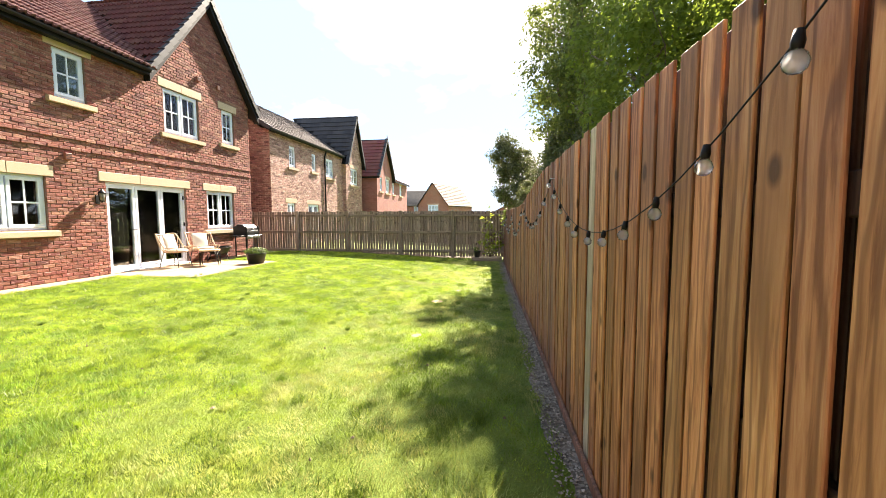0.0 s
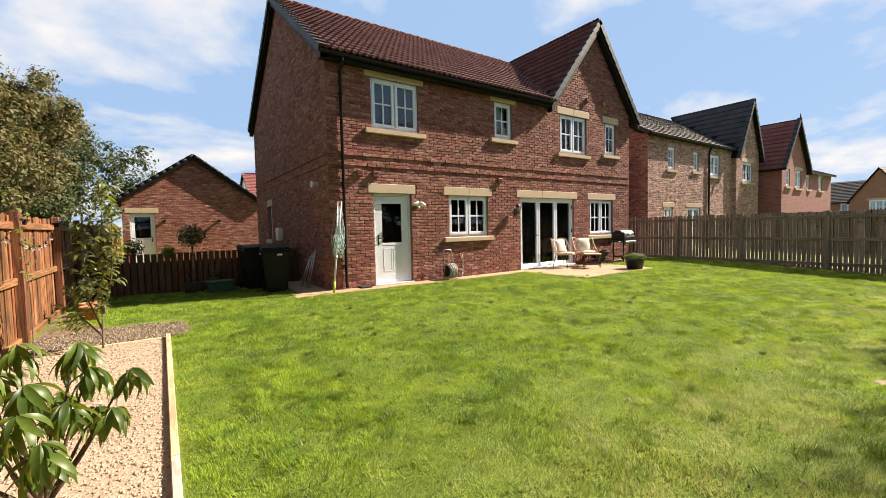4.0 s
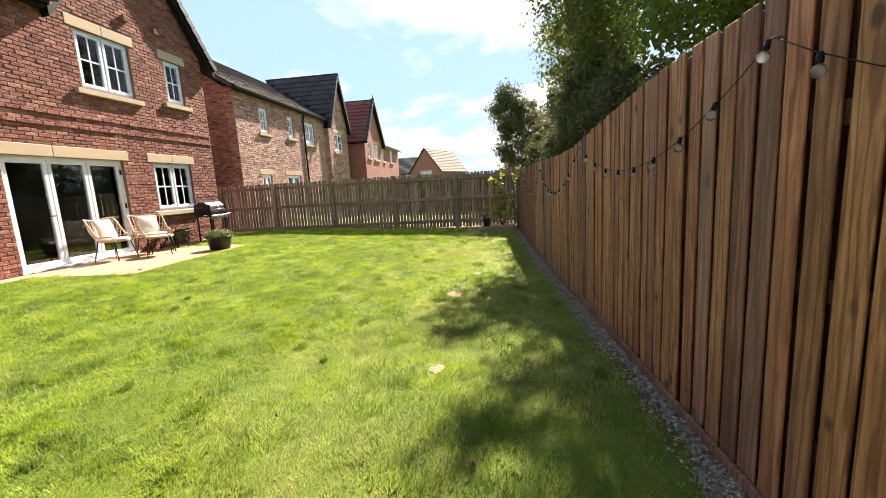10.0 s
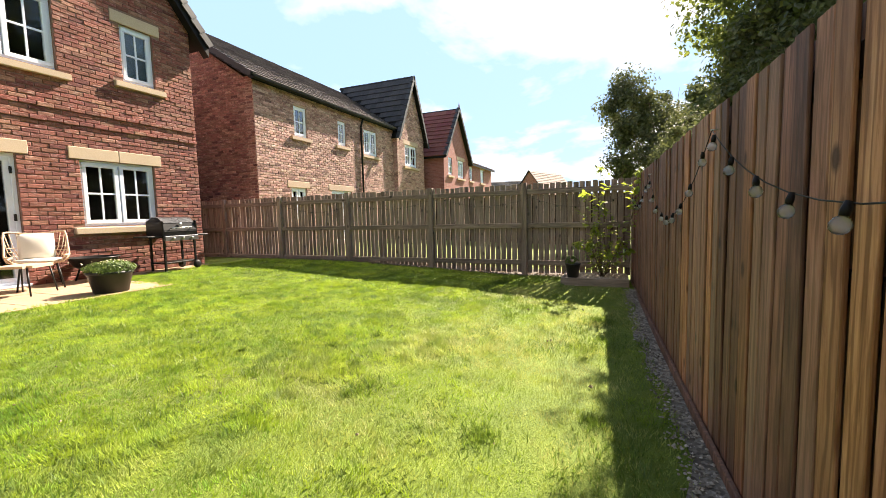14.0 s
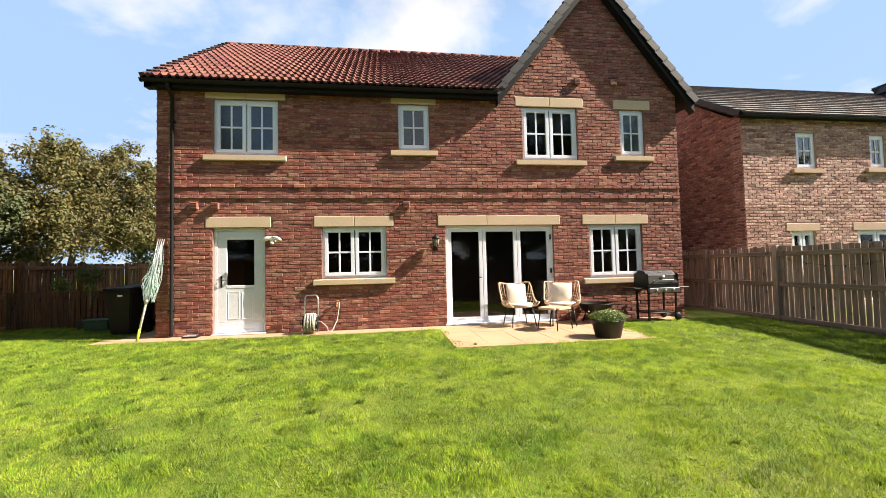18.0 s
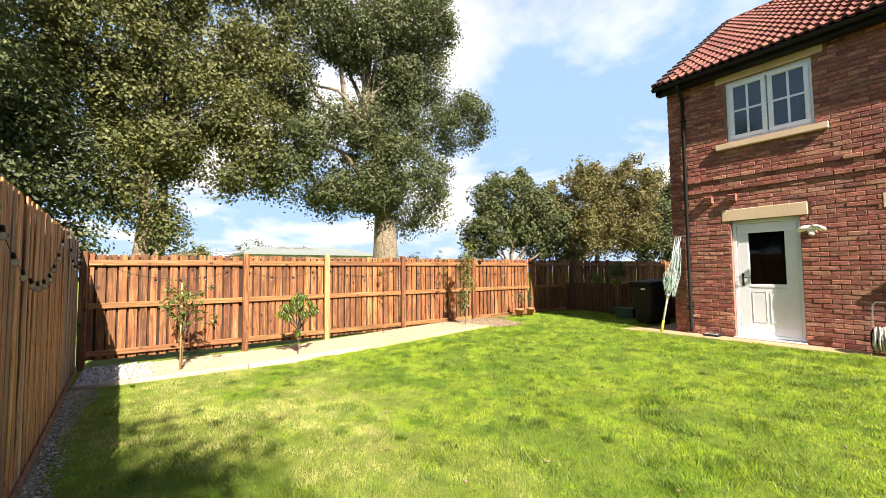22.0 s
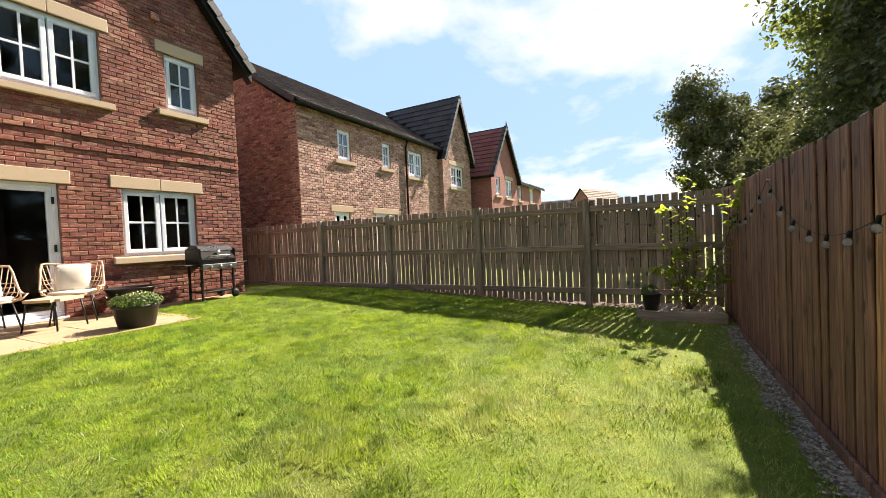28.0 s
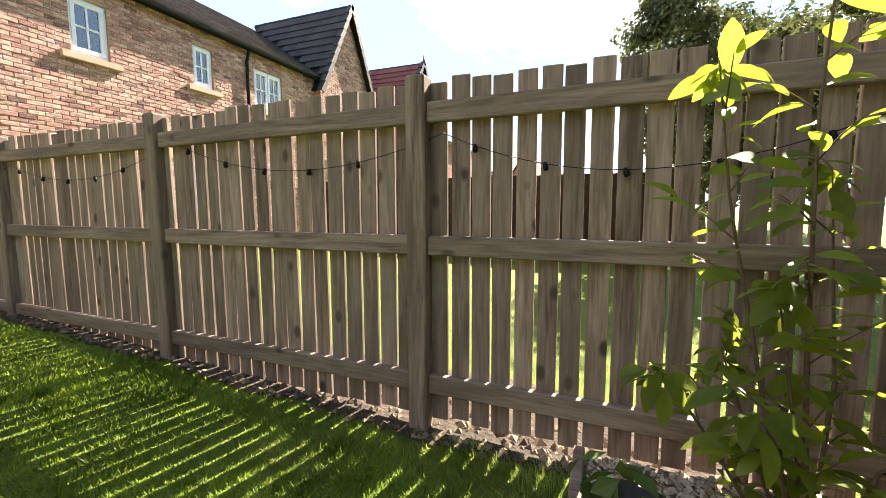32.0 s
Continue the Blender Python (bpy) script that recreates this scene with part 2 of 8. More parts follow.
def leafy(name, tones, through=0.35, rough=0.62):
    """Leaves: each its own tone, letting some light through."""
    n = Nodes(name)
    r = n.island()
    c = n.ramp(r, [(k / (len(tones) - 1), t) for k, t in enumerate(tones)])
    c = n.mix(n.spread(n.noise(0.7, 3), 0.35, 0.7, 0, 0.5), c, tuple(q * 0.6 for q in tones[0]))
    p = n.node("BsdfPrincipled", Roughness=rough)
    n.feed(p.inputs["Base Color"], c)
    t = n.tree.nodes.new("ShaderNodeBsdfTranslucent")
    n.feed(t.inputs["Color"], n.mix(0.5, c, tuple(min(1, q * 1.8) for q in tones[-1])))
    m = n.tree.nodes.new("ShaderNodeMixShader")
    m.inputs[0].default_value = through
    n.feed(m.inputs[1], p.outputs[0])
    n.feed(m.inputs[2], t.outputs[0])
    n.tree.links.new(m.outputs[0], n.out.inputs["Surface"])
    return n.mat


def speckled(name, tones, scale, bump=0.5, rough=0.9, patch=0.5):
    """Loose or cast mineral surfaces: gravel beds, stone, concrete, soil."""
    n = Nodes(name)
    v = n.node("TexVoronoi", Vector=n.place, Scale=scale)
    s = n.tree.nodes.new("ShaderNodeSeparateColor")
    n.feed(s.inputs[0], v.outputs["Color"])
    c = n.ramp(s.outputs[0], [(k / (len(tones) - 1), t) for k, t in enumerate(tones)])
    f = n.noise(scale * 2.2, 5)
    c = n.mix(n.spread(f, 0.4, 0.75, 0, 0.4), c, tuple(q * 0.6 for q in tones[0]))
    c = n.mix(n.spread(n.noise(1.4, 4), 0.4, 0.7, 0, patch), c, tuple(q * 0.7 for q in tones[0]))
    return n.done(c, rough, 0, n.bump(n.mix(0.5, v.outputs["Distance"], f), bump, 0.5 / scale))


RED = [(0.165, 0.055, 0.043), (0.285, 0.092, 0.066), (0.34, 0.122, 0.09), (0.225, 0.072, 0.054), (0.44, 0.20, 0.15)]
BUFF = [(0.19, 0.098, 0.09), (0.49, 0.27, 0.235), (0.60, 0.36, 0.315), (0.30, 0.148, 0.128), (0.66, 0.445, 0.39)]
M_BRICK = masonry("red_brick", RED, 0.20)
M_MORTAR = speckled("mortar", [(0.20, 0.115, 0.09), (0.295, 0.188, 0.15)], 180, 0.4)
M_BUFF = masonry("buff_brick", BUFF, 0.2)
# Brown-red brick; the side wall's shade is put into these darker tones.
M_BUFF_SHADED = masonry("brown_shaded_brick", [(0.14, 0.062, 0.052), (0.29, 0.125, 0.10), (0.40, 0.19, 0.155), (0.22, 0.095, 0.075), (0.46, 0.25, 0.20)], 0.2)
M_BUFF_MORTAR = speckled("buff_mortar", [(0.391, 0.259, 0.207), (0.506, 0.356, 0.299)], 180, 0.4)
M_FARBRICK = brickwork("far_red_brick", [(0.24, 0.085, 0.06), (0.34, 0.13, 0.085)], (0.33, 0.27, 0.22))
M_PINK = brickwork("pink_brick", [(0.26, 0.088, 0.082), (0.38, 0.145, 0.13)], (0.40, 0.24, 0.215))
M_STONE = speckled("buff_stone", [(0.54, 0.41, 0.285), (0.62, 0.48, 0.345), (0.66, 0.53, 0.40)], 260, 0.15, 0.85, 0.3)
M_PINKSTONE = speckled("pinkish_stone", [(0.47, 0.33, 0.25), (0.55, 0.40, 0.31), (0.60, 0.455, 0.36)], 260, 0.15, 0.85, 0.3)
M_PVC = plain("white_plastic", (0.78, 0.845, 0.97), 0.3, 0, 40, 0.03, 0.01)
M_DOORWHITE = plain("white_door_paint", (0.74, 0.78, 0.87), 0.35, 0, 40, 0.04, 0.02)
M_BLACK = plain("black_plastic", (0.010, 0.010, 0.011), 0.55, shine=0.2)
M_DARKMETAL = plain("black_metal", (0.02, 0.02, 0.021), 0.45, 0.6)
M_GREYCAP = plain("grey_verge_cap", (0.035, 0.038, 0.043), 0.6, 0, 50, 0.2, 0.1)
M_TILE = masonry("terracotta_tile", [(0.118, 0.039, 0.033), (0.168, 0.056, 0.045), (0.14, 0.047, 0.040), (0.195, 0.072, 0.058)], 0.14, 0.012)
M_PALETILE = masonry("pale_brown_tile", [(0.25, 0.175, 0.15), (0.30, 0.215, 0.185), (0.34, 0.255, 0.22)], 0.1)
M_SLATE = masonry("dark_roof_tile", [(0.035, 0.036, 0.042), (0.05, 0.05, 0.056), (0.06, 0.058, 0.06)], 0.12, 0.012)
# Lightened tones stand in for sun sheen on the neighbour's main slope.
M_SLATE_WARM = masonry("sheen_toned_roof_tile", [(0.12, 0.102, 0.10), (0.155, 0.134, 0.13), (0.19, 0.166, 0.162)], 0.12, 0.012)
M_FARTILE = masonry("far_red_tile", [(0.20, 0.055, 0.05), (0.25, 0.08, 0.07)], 0.1, 0.012)
M_GLASS_DOUBLE = glazing("double_glazing", 2.4)
M_GLASS = glazing("window_glass")
# Interior dimness is put into these near-black wall and floor tones.
M_ROOM = plain("room_gloom", (0.055, 0.052, 0.05), 0.8)
M_ROOMFLOOR = plain("room_floor_gloom", (0.04, 0.036, 0.033), 0.6)
# Blind tones also stand in for sky reflected in the upper panes.
M_NET = plain("grey_blue_blind", (0.20, 0.26, 0.35), 0.8)
M_BLIND = plain("pale_blind_sky_reflection", (0.84, 0.90, 0.99), 0.8)
M_FENCE = timber("brown_fence_board", (0.19, 0.066, 0.022), (0.425, 0.188, 0.096), (0.55, 0.285, 0.155), "z", 0.70, 0.22, 0.05, 0.75)
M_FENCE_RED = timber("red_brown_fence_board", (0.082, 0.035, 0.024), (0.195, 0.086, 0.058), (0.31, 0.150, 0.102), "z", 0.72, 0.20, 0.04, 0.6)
M_FENCE_GREY = timber("greying_fence_board", (0.15, 0.072, 0.042), (0.32, 0.148, 0.102), (0.44, 0.235, 0.165), "z", 0.75, 0.2, 0.2, 0.6)
M_FENCE_ORANGE = timber("orange_brown_board", (0.19, 0.067, 0.025), (0.475, 0.208, 0.088), (0.62, 0.335, 0.165), "z", 0.70, 0.24, 0.05, 0.75)
M_FENCE_OLD = timber("old_grey_brown_board", (0.07, 0.05, 0.038), (0.175, 0.13, 0.102), (0.27, 0.21, 0.17), "z", 0.8, 0.24, 0.25)
M_FENCE_PALE = timber("bleached_fence_board", (0.36, 0.29, 0.21), (0.55, 0.47, 0.36), (0.66, 0.59, 0.48), "z", 0.75, 0.1, 0.3)
# Rear boards and rails: shade of the gaps is put into these darker browns.
M_FENCE_REAR = timber("dark_board_and_gap_shade", (0.025, 0.010, 0.006), (0.055, 0.023, 0.013), (0.09, 0.042, 0.025), "z", 0.85, 0.25)
M_FENCE_BEHIND = timber("gap_shade_fence_board", (0.06, 0.024, 0.013), (0.13, 0.054, 0.030), (0.19, 0.09, 0.052), "z", 0.8, 0.22)
M_FENCE_WARM = timber("orange_fence_board", (0.085, 0.026, 0.009), (0.23, 0.088, 0.032), (0.38, 0.185, 0.078), "z", 0.75, 0.42)
M_RAIL_WARM = timber("orange_fence_rail", (0.13, 0.05, 0.018), (0.28, 0.125, 0.048), (0.38, 0.20, 0.09), "y")
M_NEWPOST = timber("pale_new_post", (0.34, 0.21, 0.09), (0.5, 0.33, 0.15), (0.58, 0.42, 0.22), "z")
M_WEATHER = timber("grey_brown_board", (0.135, 0.097, 0.079), (0.32, 0.238, 0.198), (0.44, 0.352, 0.30), "z", 0.8, 0.26, 0.35, 0.25)
M_WEATHER_RAIL = timber("grey_brown_rail", (0.125, 0.092, 0.075), (0.29, 0.221, 0.182), (0.41, 0.33, 0.28), "y", 0.8, 0.2, 0.35, 0.2)
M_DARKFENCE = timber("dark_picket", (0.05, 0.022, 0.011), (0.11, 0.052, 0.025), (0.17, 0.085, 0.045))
M_OLD_EDGING = timber("weathered_edging", (0.30, 0.225, 0.18), (0.44, 0.355, 0.30), (0.54, 0.455, 0.395), "y")
M_EDGING = timber("pale_timber_edging", (0.40, 0.26, 0.14), (0.52, 0.36, 0.21), (0.6, 0.45, 0.28), "y")
M_PAVING = speckled("sandstone_flag", [(0.37, 0.245, 0.15), (0.43, 0.295, 0.188), (0.47, 0.335, 0.22)], 90, 0.2, 0.85, 0.35)
M_GRAVEL = speckled("pale_gravel", [(0.29, 0.21, 0.145), (0.385, 0.295, 0.21), (0.45, 0.365, 0.275), (0.35, 0.26, 0.18)], 70, 0.8, 0.9, 0.25)
M_ASH = speckled("grey_grit", [(0.10, 0.072, 0.048), (0.22, 0.17, 0.12), (0.42, 0.36, 0.28)], 60, 0.9)
# Bare soil, darkened so its colour carries the shade under the fence.
M_SHADED_SOIL = speckled("shade_toned_soil", [(0.035, 0.024, 0.016), (0.065, 0.045, 0.03), (0.10, 0.075, 0.052)], 34, 1.0)
M_SOIL = speckled("dry_soil", [(0.10, 0.06, 0.035), (0.19, 0.12, 0.075), (0.27, 0.19, 0.13)], 34, 1.0)

# ---- building helpers ----
def rise(v, lo, hi):
    t = np.clip((v - lo) / (hi - lo), 0, 1)
    return t * t * (3 - 2 * t)


def ground_z(x, y):
    """The lawn falls gently away from the house, a little more towards the far end of the back fence."""
    k = np.clip((-y - 2.5) / 4.3, 0, 1)
    low = rise(x, 3.0, 6.5) * rise(-y, 6.6, 8.6) * (1 - 0.6 * rise(x, 10.4, 11.5))
    return -0.018 - 0.182 * k + 0.012 * np.sin(1.3 * x + 0.7 * y) * np.minimum(1, k * 2) - 0.095 * low


def thing(name, at=(0, 0, 0), label="", category="", group="", kind="", turn=0.0):
    ob = new(name)
    ob.empty_display_size = 0.1
    ob.matrix_world = pose(*at, 0, 0, turn)
    return tagged(ob, label, category, group, kind)


WORLD_BUILT = []


def in_place(ob):
    """For a thing whose parts are given in world coordinates: its empty is moved to its base at the end."""
    WORLD_BUILT.append((ob, ob.matrix_world.translation.copy()))
    ob.matrix_world = Matrix()
    return ob


def link(name, me, parent=None, label="", m=None):
    ob = new(name, me)
    if parent:
        ob.parent = parent
    if m is not None:
        ob.matrix_basis = m
    if label:
        ob["label"] = label
    return ob


def part(name, bm, material, parent, label="", smooth=False):
    me = bpy.data.meshes.new(name)
    bm.to_mesh(me)
    bm.free()
    me.materials.append(material)
    if smooth:
        for p in me.polygons:
            p.use_smooth = True
    return link(name, me, parent, label)


def raw(name, verts, faces, material, parent=None, label="", smooth=False):
    me = bpy.data.meshes.new(name)
    me.from_pydata([tuple(v) for v in verts], [], faces)
    me.update()
    me.materials.append(material)
    if smooth:
        me.polygons.foreach_set("use_smooth", [True] * len(me.polygons))
    return link(name, me, parent, label)


BOX_FACES = [(0, 3, 2, 1), (4, 5, 6, 7), (0, 1, 5, 4), (1, 2, 6, 5), (2, 3, 7, 6), (3, 0, 4, 7)]


def corners(lo, hi):
    (a, b, c), (d, e, f) = lo, hi
    return [(a, b, c), (d, b, c), (d, e, c), (a, e, c), (a, b, f), (d, b, f), (d, e, f), (a, e, f)]


def add_box(bm, lo, hi, m=None):
    vs = [bm.verts.new(m @ Vector(p) if m else p) for p in corners(lo, hi)]
    return [bm.faces.new([vs[i] for i in f]) for f in BOX_FACES]


def box(name, lo, hi, material, parent, bevel=0.005, label="", m=None):
    """A box with softened edges, as one mesh."""
    bm = bmesh.new()
    add_box(bm, lo, hi, m)
    if bevel:
        bmesh.ops.bevel(bm, geom=bm.edges[:], offset=bevel, segments=1, profile=0.7, affect="EDGES")
    return part(name, bm, material, parent, label)


def boxes_mesh(name, spans, material, parent, label=""):
    """Many plain blocks as one mesh."""
    verts, faces = [], []
    for lo, hi in spans:
        k = len(verts)
        verts += corners(lo, hi)
        faces += [tuple(k + i for i in f) for f in BOX_FACES]
    return raw(name, verts, faces, material, parent, label)


def tube(bm, pts, radius, sides=8, cap=True, radii=None):
    """A round bar along points."""
    pts = [Vector(p) for p in pts]
    rings = []
    prev = None
    for i, p in enumerate(pts):
        d = (pts[min(i + 1, len(pts) - 1)] - pts[max(i - 1, 0)]).normalized()
        if prev is None:
            side = d.cross(Vector((0, 0, 1)))
            if side.length < 0.05:
                side = d.cross(Vector((1, 0, 0)))
        else:
            side = prev - d * prev.dot(d)
        side.normalize()
        prev = side
        up = d.cross(side)
        r = float(radii[i]) if radii else radius
        rings.append([bm.verts.new(p + r * (side * math.cos(2 * math.pi * k / sides) + up * math.sin(2 * math.pi * k / sides))) for k in range(sides)])
    for a, b in zip(rings, rings[1:]):
        for k in range(sides):
            bm.faces.new((a[k], a[(k + 1) % sides], b[(k + 1) % sides], b[k]))
    if cap:
        bm.faces.new(rings[0][::-1])
        bm.faces.new(rings[-1])
    return bm


def rod(name, pts, radius, material, parent, sides=8, label="", radii=None):
    return part(name, tube(bmesh.new(), pts, radius, sides, True, radii), material, parent, label, True)


def lathe(name, rings, material, parent, sides=24, label="", centre=(0, 0, 0)):
    """A turned shape from (radius, height) pairs."""
    bm = bmesh.new()
    loops = []
    for r, z in rings:
        loops.append([bm.verts.new((centre[0] + r * math.cos(2 * math.pi * k / sides), centre[1] + r * math.sin(2 * math.pi * k / sides), centre[2] + z)) for k in range(sides)])
    for a, b in zip(loops, loops[1:]):
        for k in range(sides):
            bm.faces.new((a[k], a[(k + 1) % sides], b[(k + 1) % sides], b[k]))
    bm.faces.new(loops[0][::-1])
    bm.faces.new(loops[-1])
    bmesh.ops.recalc_face_normals(bm, faces=bm.faces[:])
    return part(name, bm, material, parent, label, True)


# ---- brick walls ----
COURSE, STRETCH = 0.075, 0.225


def wall_slab(name, frame_m, width, top, holes, depth, material, parent, gable=None):
    """A wall of true thickness with openings; along local x, up z, its face at y = 0."""
    xs = sorted({0.0, width, *[v for h in holes for v in h[:2]]})
    zs = sorted({-0.35, top, *[v for h in holes for v in h[2:]]})
    spans = []
    for a, b in zip(xs, xs[1:]):
        for c, d in zip(zs, zs[1:]):
            if not any(h[0] <= a and b <= h[1] and h[2] <= c and d <= h[3] for h in holes):
                spans.append(((a, 0.005, c), (b, depth, d)))
    verts, faces = [], []
    for lo, hi in spans:
        k = len(verts)
        verts += corners(lo, hi)
        faces += [tuple(k + i for i in f) for f in BOX_FACES]
    if gable:
        left, right, apex_x, apex_z = gable
        k = len(verts)
        verts += [(left, 0.005, top), (right, 0.005, top), (apex_x, 0.005, apex_z), (left, depth, top), (right, depth, top), (apex_x, depth, apex_z)]
        faces += [tuple(k + i for i in f) for f in ((0, 1, 2), (3, 5, 4), (0, 3, 4, 1), (1, 4, 5, 2), (2, 5, 3, 0))]
    bm = bmesh.new()
    vs = [bm.verts.new(frame_m @ Vector(v)) for v in verts]
    for f in faces:
        bm.faces.new([vs[i] for i in f])
    bmesh.ops.remove_doubles(bm, verts=bm.verts[:], dist=0.0005)
    bm.verts.index_update()
    seen = {}
    for f in bm.faces:
        seen.setdefault(frozenset(v.index for v in f.verts), []).append(f)
    bmesh.ops.delete(bm, geom=[f for fs in seen.values() if len(fs) > 1 for f in fs], context="FACES_ONLY")
    return part(name, bm, material, parent)


def lay_bricks(frame_m, width, top, holes, limit=None, proud=(), seed=1):
    """The bricks of a wall in stretcher bond: blocks (x0, x1, z0, z1, how far proud)."""
    rng = random.Random(seed)
    out = []
    rows = int((top + 0.15) / COURSE)
    for row in range(rows):
        z0 = -0.15 + row * COURSE + 0.005
        z1 = z0 + COURSE - 0.010
        lo, hi = 0.0, width
        if limit:
            lo, hi = limit((z0 + z1) / 2)
            if hi - lo < 0.08:
                continue
        cuts = [(lo, hi)]
        for h in holes:
            if h[2] < z1 - 0.01 and h[3] > z0 + 0.01:
                cuts = [s for a, b in cuts for s in ((a, min(b, h[0])), (max(a, h[1]), b)) if s[1] - s[0] > 0.03]
        step = 0.012 if any(abs(z0 - 0.005 - p) < COURSE / 2 for p in proud) else 0.0
        start = -(row % 2) * STRETCH / 2
        for a, b in cuts:
            x = start
            while x < b:
                p, q = max(a, x), min(b, x + STRETCH - 0.010)
                if q - p > 0.03:
                    out.append((p, q, z0, z1, (0.022 if step else 0.0) + rng.uniform(0.001, 0.011)))
                x += STRETCH
    return out


def brick_mesh(name, frame_m, bricks, material, parent):
    """Bricks joined in one mesh: five faces and softened fronts each."""
    verts, faces = [], []
    e = 0.006
    rng = random.Random(len(bricks))
    for a, b, c, d, p in bricks:
        k = len(verts)
        a, b = a + rng.uniform(-0.003, 0.003), b + rng.uniform(-0.003, 0.003)
        c, d = c + rng.uniform(-0.004, 0.005), d + rng.uniform(-0.005, 0.004)
        for u, w, v in ((a, c, 0.012), (b, c, 0.012), (b, d, 0.012), (a, d, 0.012), (a, c, -p + e), (b, c, -p + e), (b, d, -p + e), (a, d, -p + e), (a + e, c + e, -p), (b - e, c + e, -p), (b - e, d - e, -p), (a + e, d - e, -p)):
            verts.append(frame_m @ Vector((u, v, w)))
        faces += [(k + 8, k + 9, k + 10, k + 11)]
        for i in range(4):
            j = (i + 1) % 4
            faces += [(k + i, k + j, k + 4 + j, k + 4 + i), (k + 4 + i, k + 4 + j, k + 8 + j, k + 8 + i)]
    ob = raw(name, verts, faces, material, parent)
    return tagged(ob, kind="stuff")


SINGLE_BRICKS = []  # (mesh key, place, parent) laid as objects at the end of the file


def window(parent, x0, x1, z0, z1, y, casements=2, sill=True, lintel=(0.17, 0.215), blind=0.0, m=None, split=True, stone=M_STONE, bars=True):
    """A white casement window with glazing bars, its stone lintel and sill."""
    m = m or Matrix()
    w = part("window", frame_bm([(x0, z0, x1, z1)], 0.065, y, y + 0.07, m), M_PVC, parent, "white plastic casement window frame")
    step = (x1 - x0) / casements
    for c in range(casements):
        a, b = x0 + c * step + (0.045 if c == 0 else 0.012), x0 + (c + 1) * step - (0.045 if c == casements - 1 else 0.012)
        lo, hi = z0 + 0.045, z1 - 0.045
        part("sash", frame_bm([(a, lo, b, hi)], 0.07, y - 0.012, y + 0.05, m), M_PVC, w)
        a, b, lo, hi = a + 0.05, b - 0.05, lo + 0.05, hi - 0.05
        pane = box("pane", (a, y + 0.018, lo), (b, y + 0.024, hi), M_GLASS_DOUBLE if stone is M_PINKSTONE and z0 > 3 else M_GLASS, w, 0, "", m)
        pane.visible_shadow = False
        if bars:
            mx, mz = (a + b) / 2, (lo + hi) / 2
            box("glazing_bar", (mx - 0.017, y + 0.002, lo), (mx + 0.017, y + 0.017, hi), M_PVC, w, 0.003, "", m)
            box("glazing_bar", (a, y + 0.0, mz - 0.017), (mx - 0.0175, y + 0.0165, mz + 0.017), M_PVC, w, 0.003, "", m)
            box("glazing_bar", (mx + 0.0175, y + 0.0, mz - 0.017), (b, y + 0.0165, mz + 0.017), M_PVC, w, 0.003, "", m)
    if blind:
        box("blind", (x0 + 0.12, y + 0.028, z1 - blind), (x1 - 0.12, y + 0.031, z1 - 0.10), M_BLIND if stone is M_PINKSTONE else M_NET, w, 0, "pale roller blind, tone partly standing in for sky reflection", m)
    if sill:
        part("sill", sill_bm(x0 - 0.17, x1 + 0.17, z0 - 0.135, z0 + 0.0, y, m), stone, w, "buff stone sill")
    if lintel:
        over, high = lintel
        mid = (x0 + x1) / 2
        pieces = ((x0 - over, mid - 0.003), (mid + 0.003, x1 + over)) if split else ((x0 - over, x1 + over),)
        for a, b in pieces:
            box("lintel", (a, -0.014, z1 + 0.002), (b, 0.09, z1 + high), stone, w, 0.008, "buff stone lintel", m)
    return w


def frame_bm(rects, thick, y0, y1, m):
    bm = bmesh.new()
    for x0, z0, x1, z1 in rects:
        for lo, hi in (((x0, y0, z0), (x1, y1, z0 + thick)), ((x0, y0, z1 - thick), (x1, y1, z1)), ((x0, y0, z0 + thick), (x0 + thick, y1, z1 - thick)), ((x1 - thick, y0, z0 + thick), (x1, y1, z1 - thick))):
            add_box(bm, lo, hi, m)
    bmesh.ops.bevel(bm, geom=bm.edges[:], offset=0.006, segments=1, affect="EDGES")
    return bm


def sill_bm(x0, x1, z0, z1, y, m):
    bm = bmesh.new()
    prof = [(-0.075, z0), (-0.075, z1 - 0.03), (y + 0.02, z1 - 0.004), (y + 0.02, z0 + 0.002)]
    rows = [[bm.verts.new(m @ Vector((x, p, q))) for p, q in prof] for x in (x0, x1)]
    for i in range(4):
        j = (i + 1) % 4
        bm.faces.new((rows[0][i], rows[0][j], rows[1][j], rows[1][i]))
    bm.faces.new(rows[0][::-1])
    bm.faces.new(rows[1])
    bmesh.ops.recalc_face_normals(bm, faces=bm.faces[:])
    bmesh.ops.bevel(bm, geom=bm.edges[:], offset=0.007, segments=2, affect="EDGES")
    return bm


# ---- the house ----
HX0, HX1, HD = 0.03, 11.25, 8.0
EAVE_Y, EAVE_Z, RIDGE_Y, RIDGE_Z = -0.19, 5.04, 3.95, 7.93
GAX, GAZ, GAL, GAR = 9.23, 7.90, 6.90, 11.58
SLOPE = (RIDGE_Z - EAVE_Z) / (RIDGE_Y - EAVE_Y)
GSLOPE = (GAZ - 5.0) / (GAX - GAL)

house = thing("house", (5.6, 0, 0), "two-storey red brick house with terracotta roof and steep gable", "house")
in_place(house)

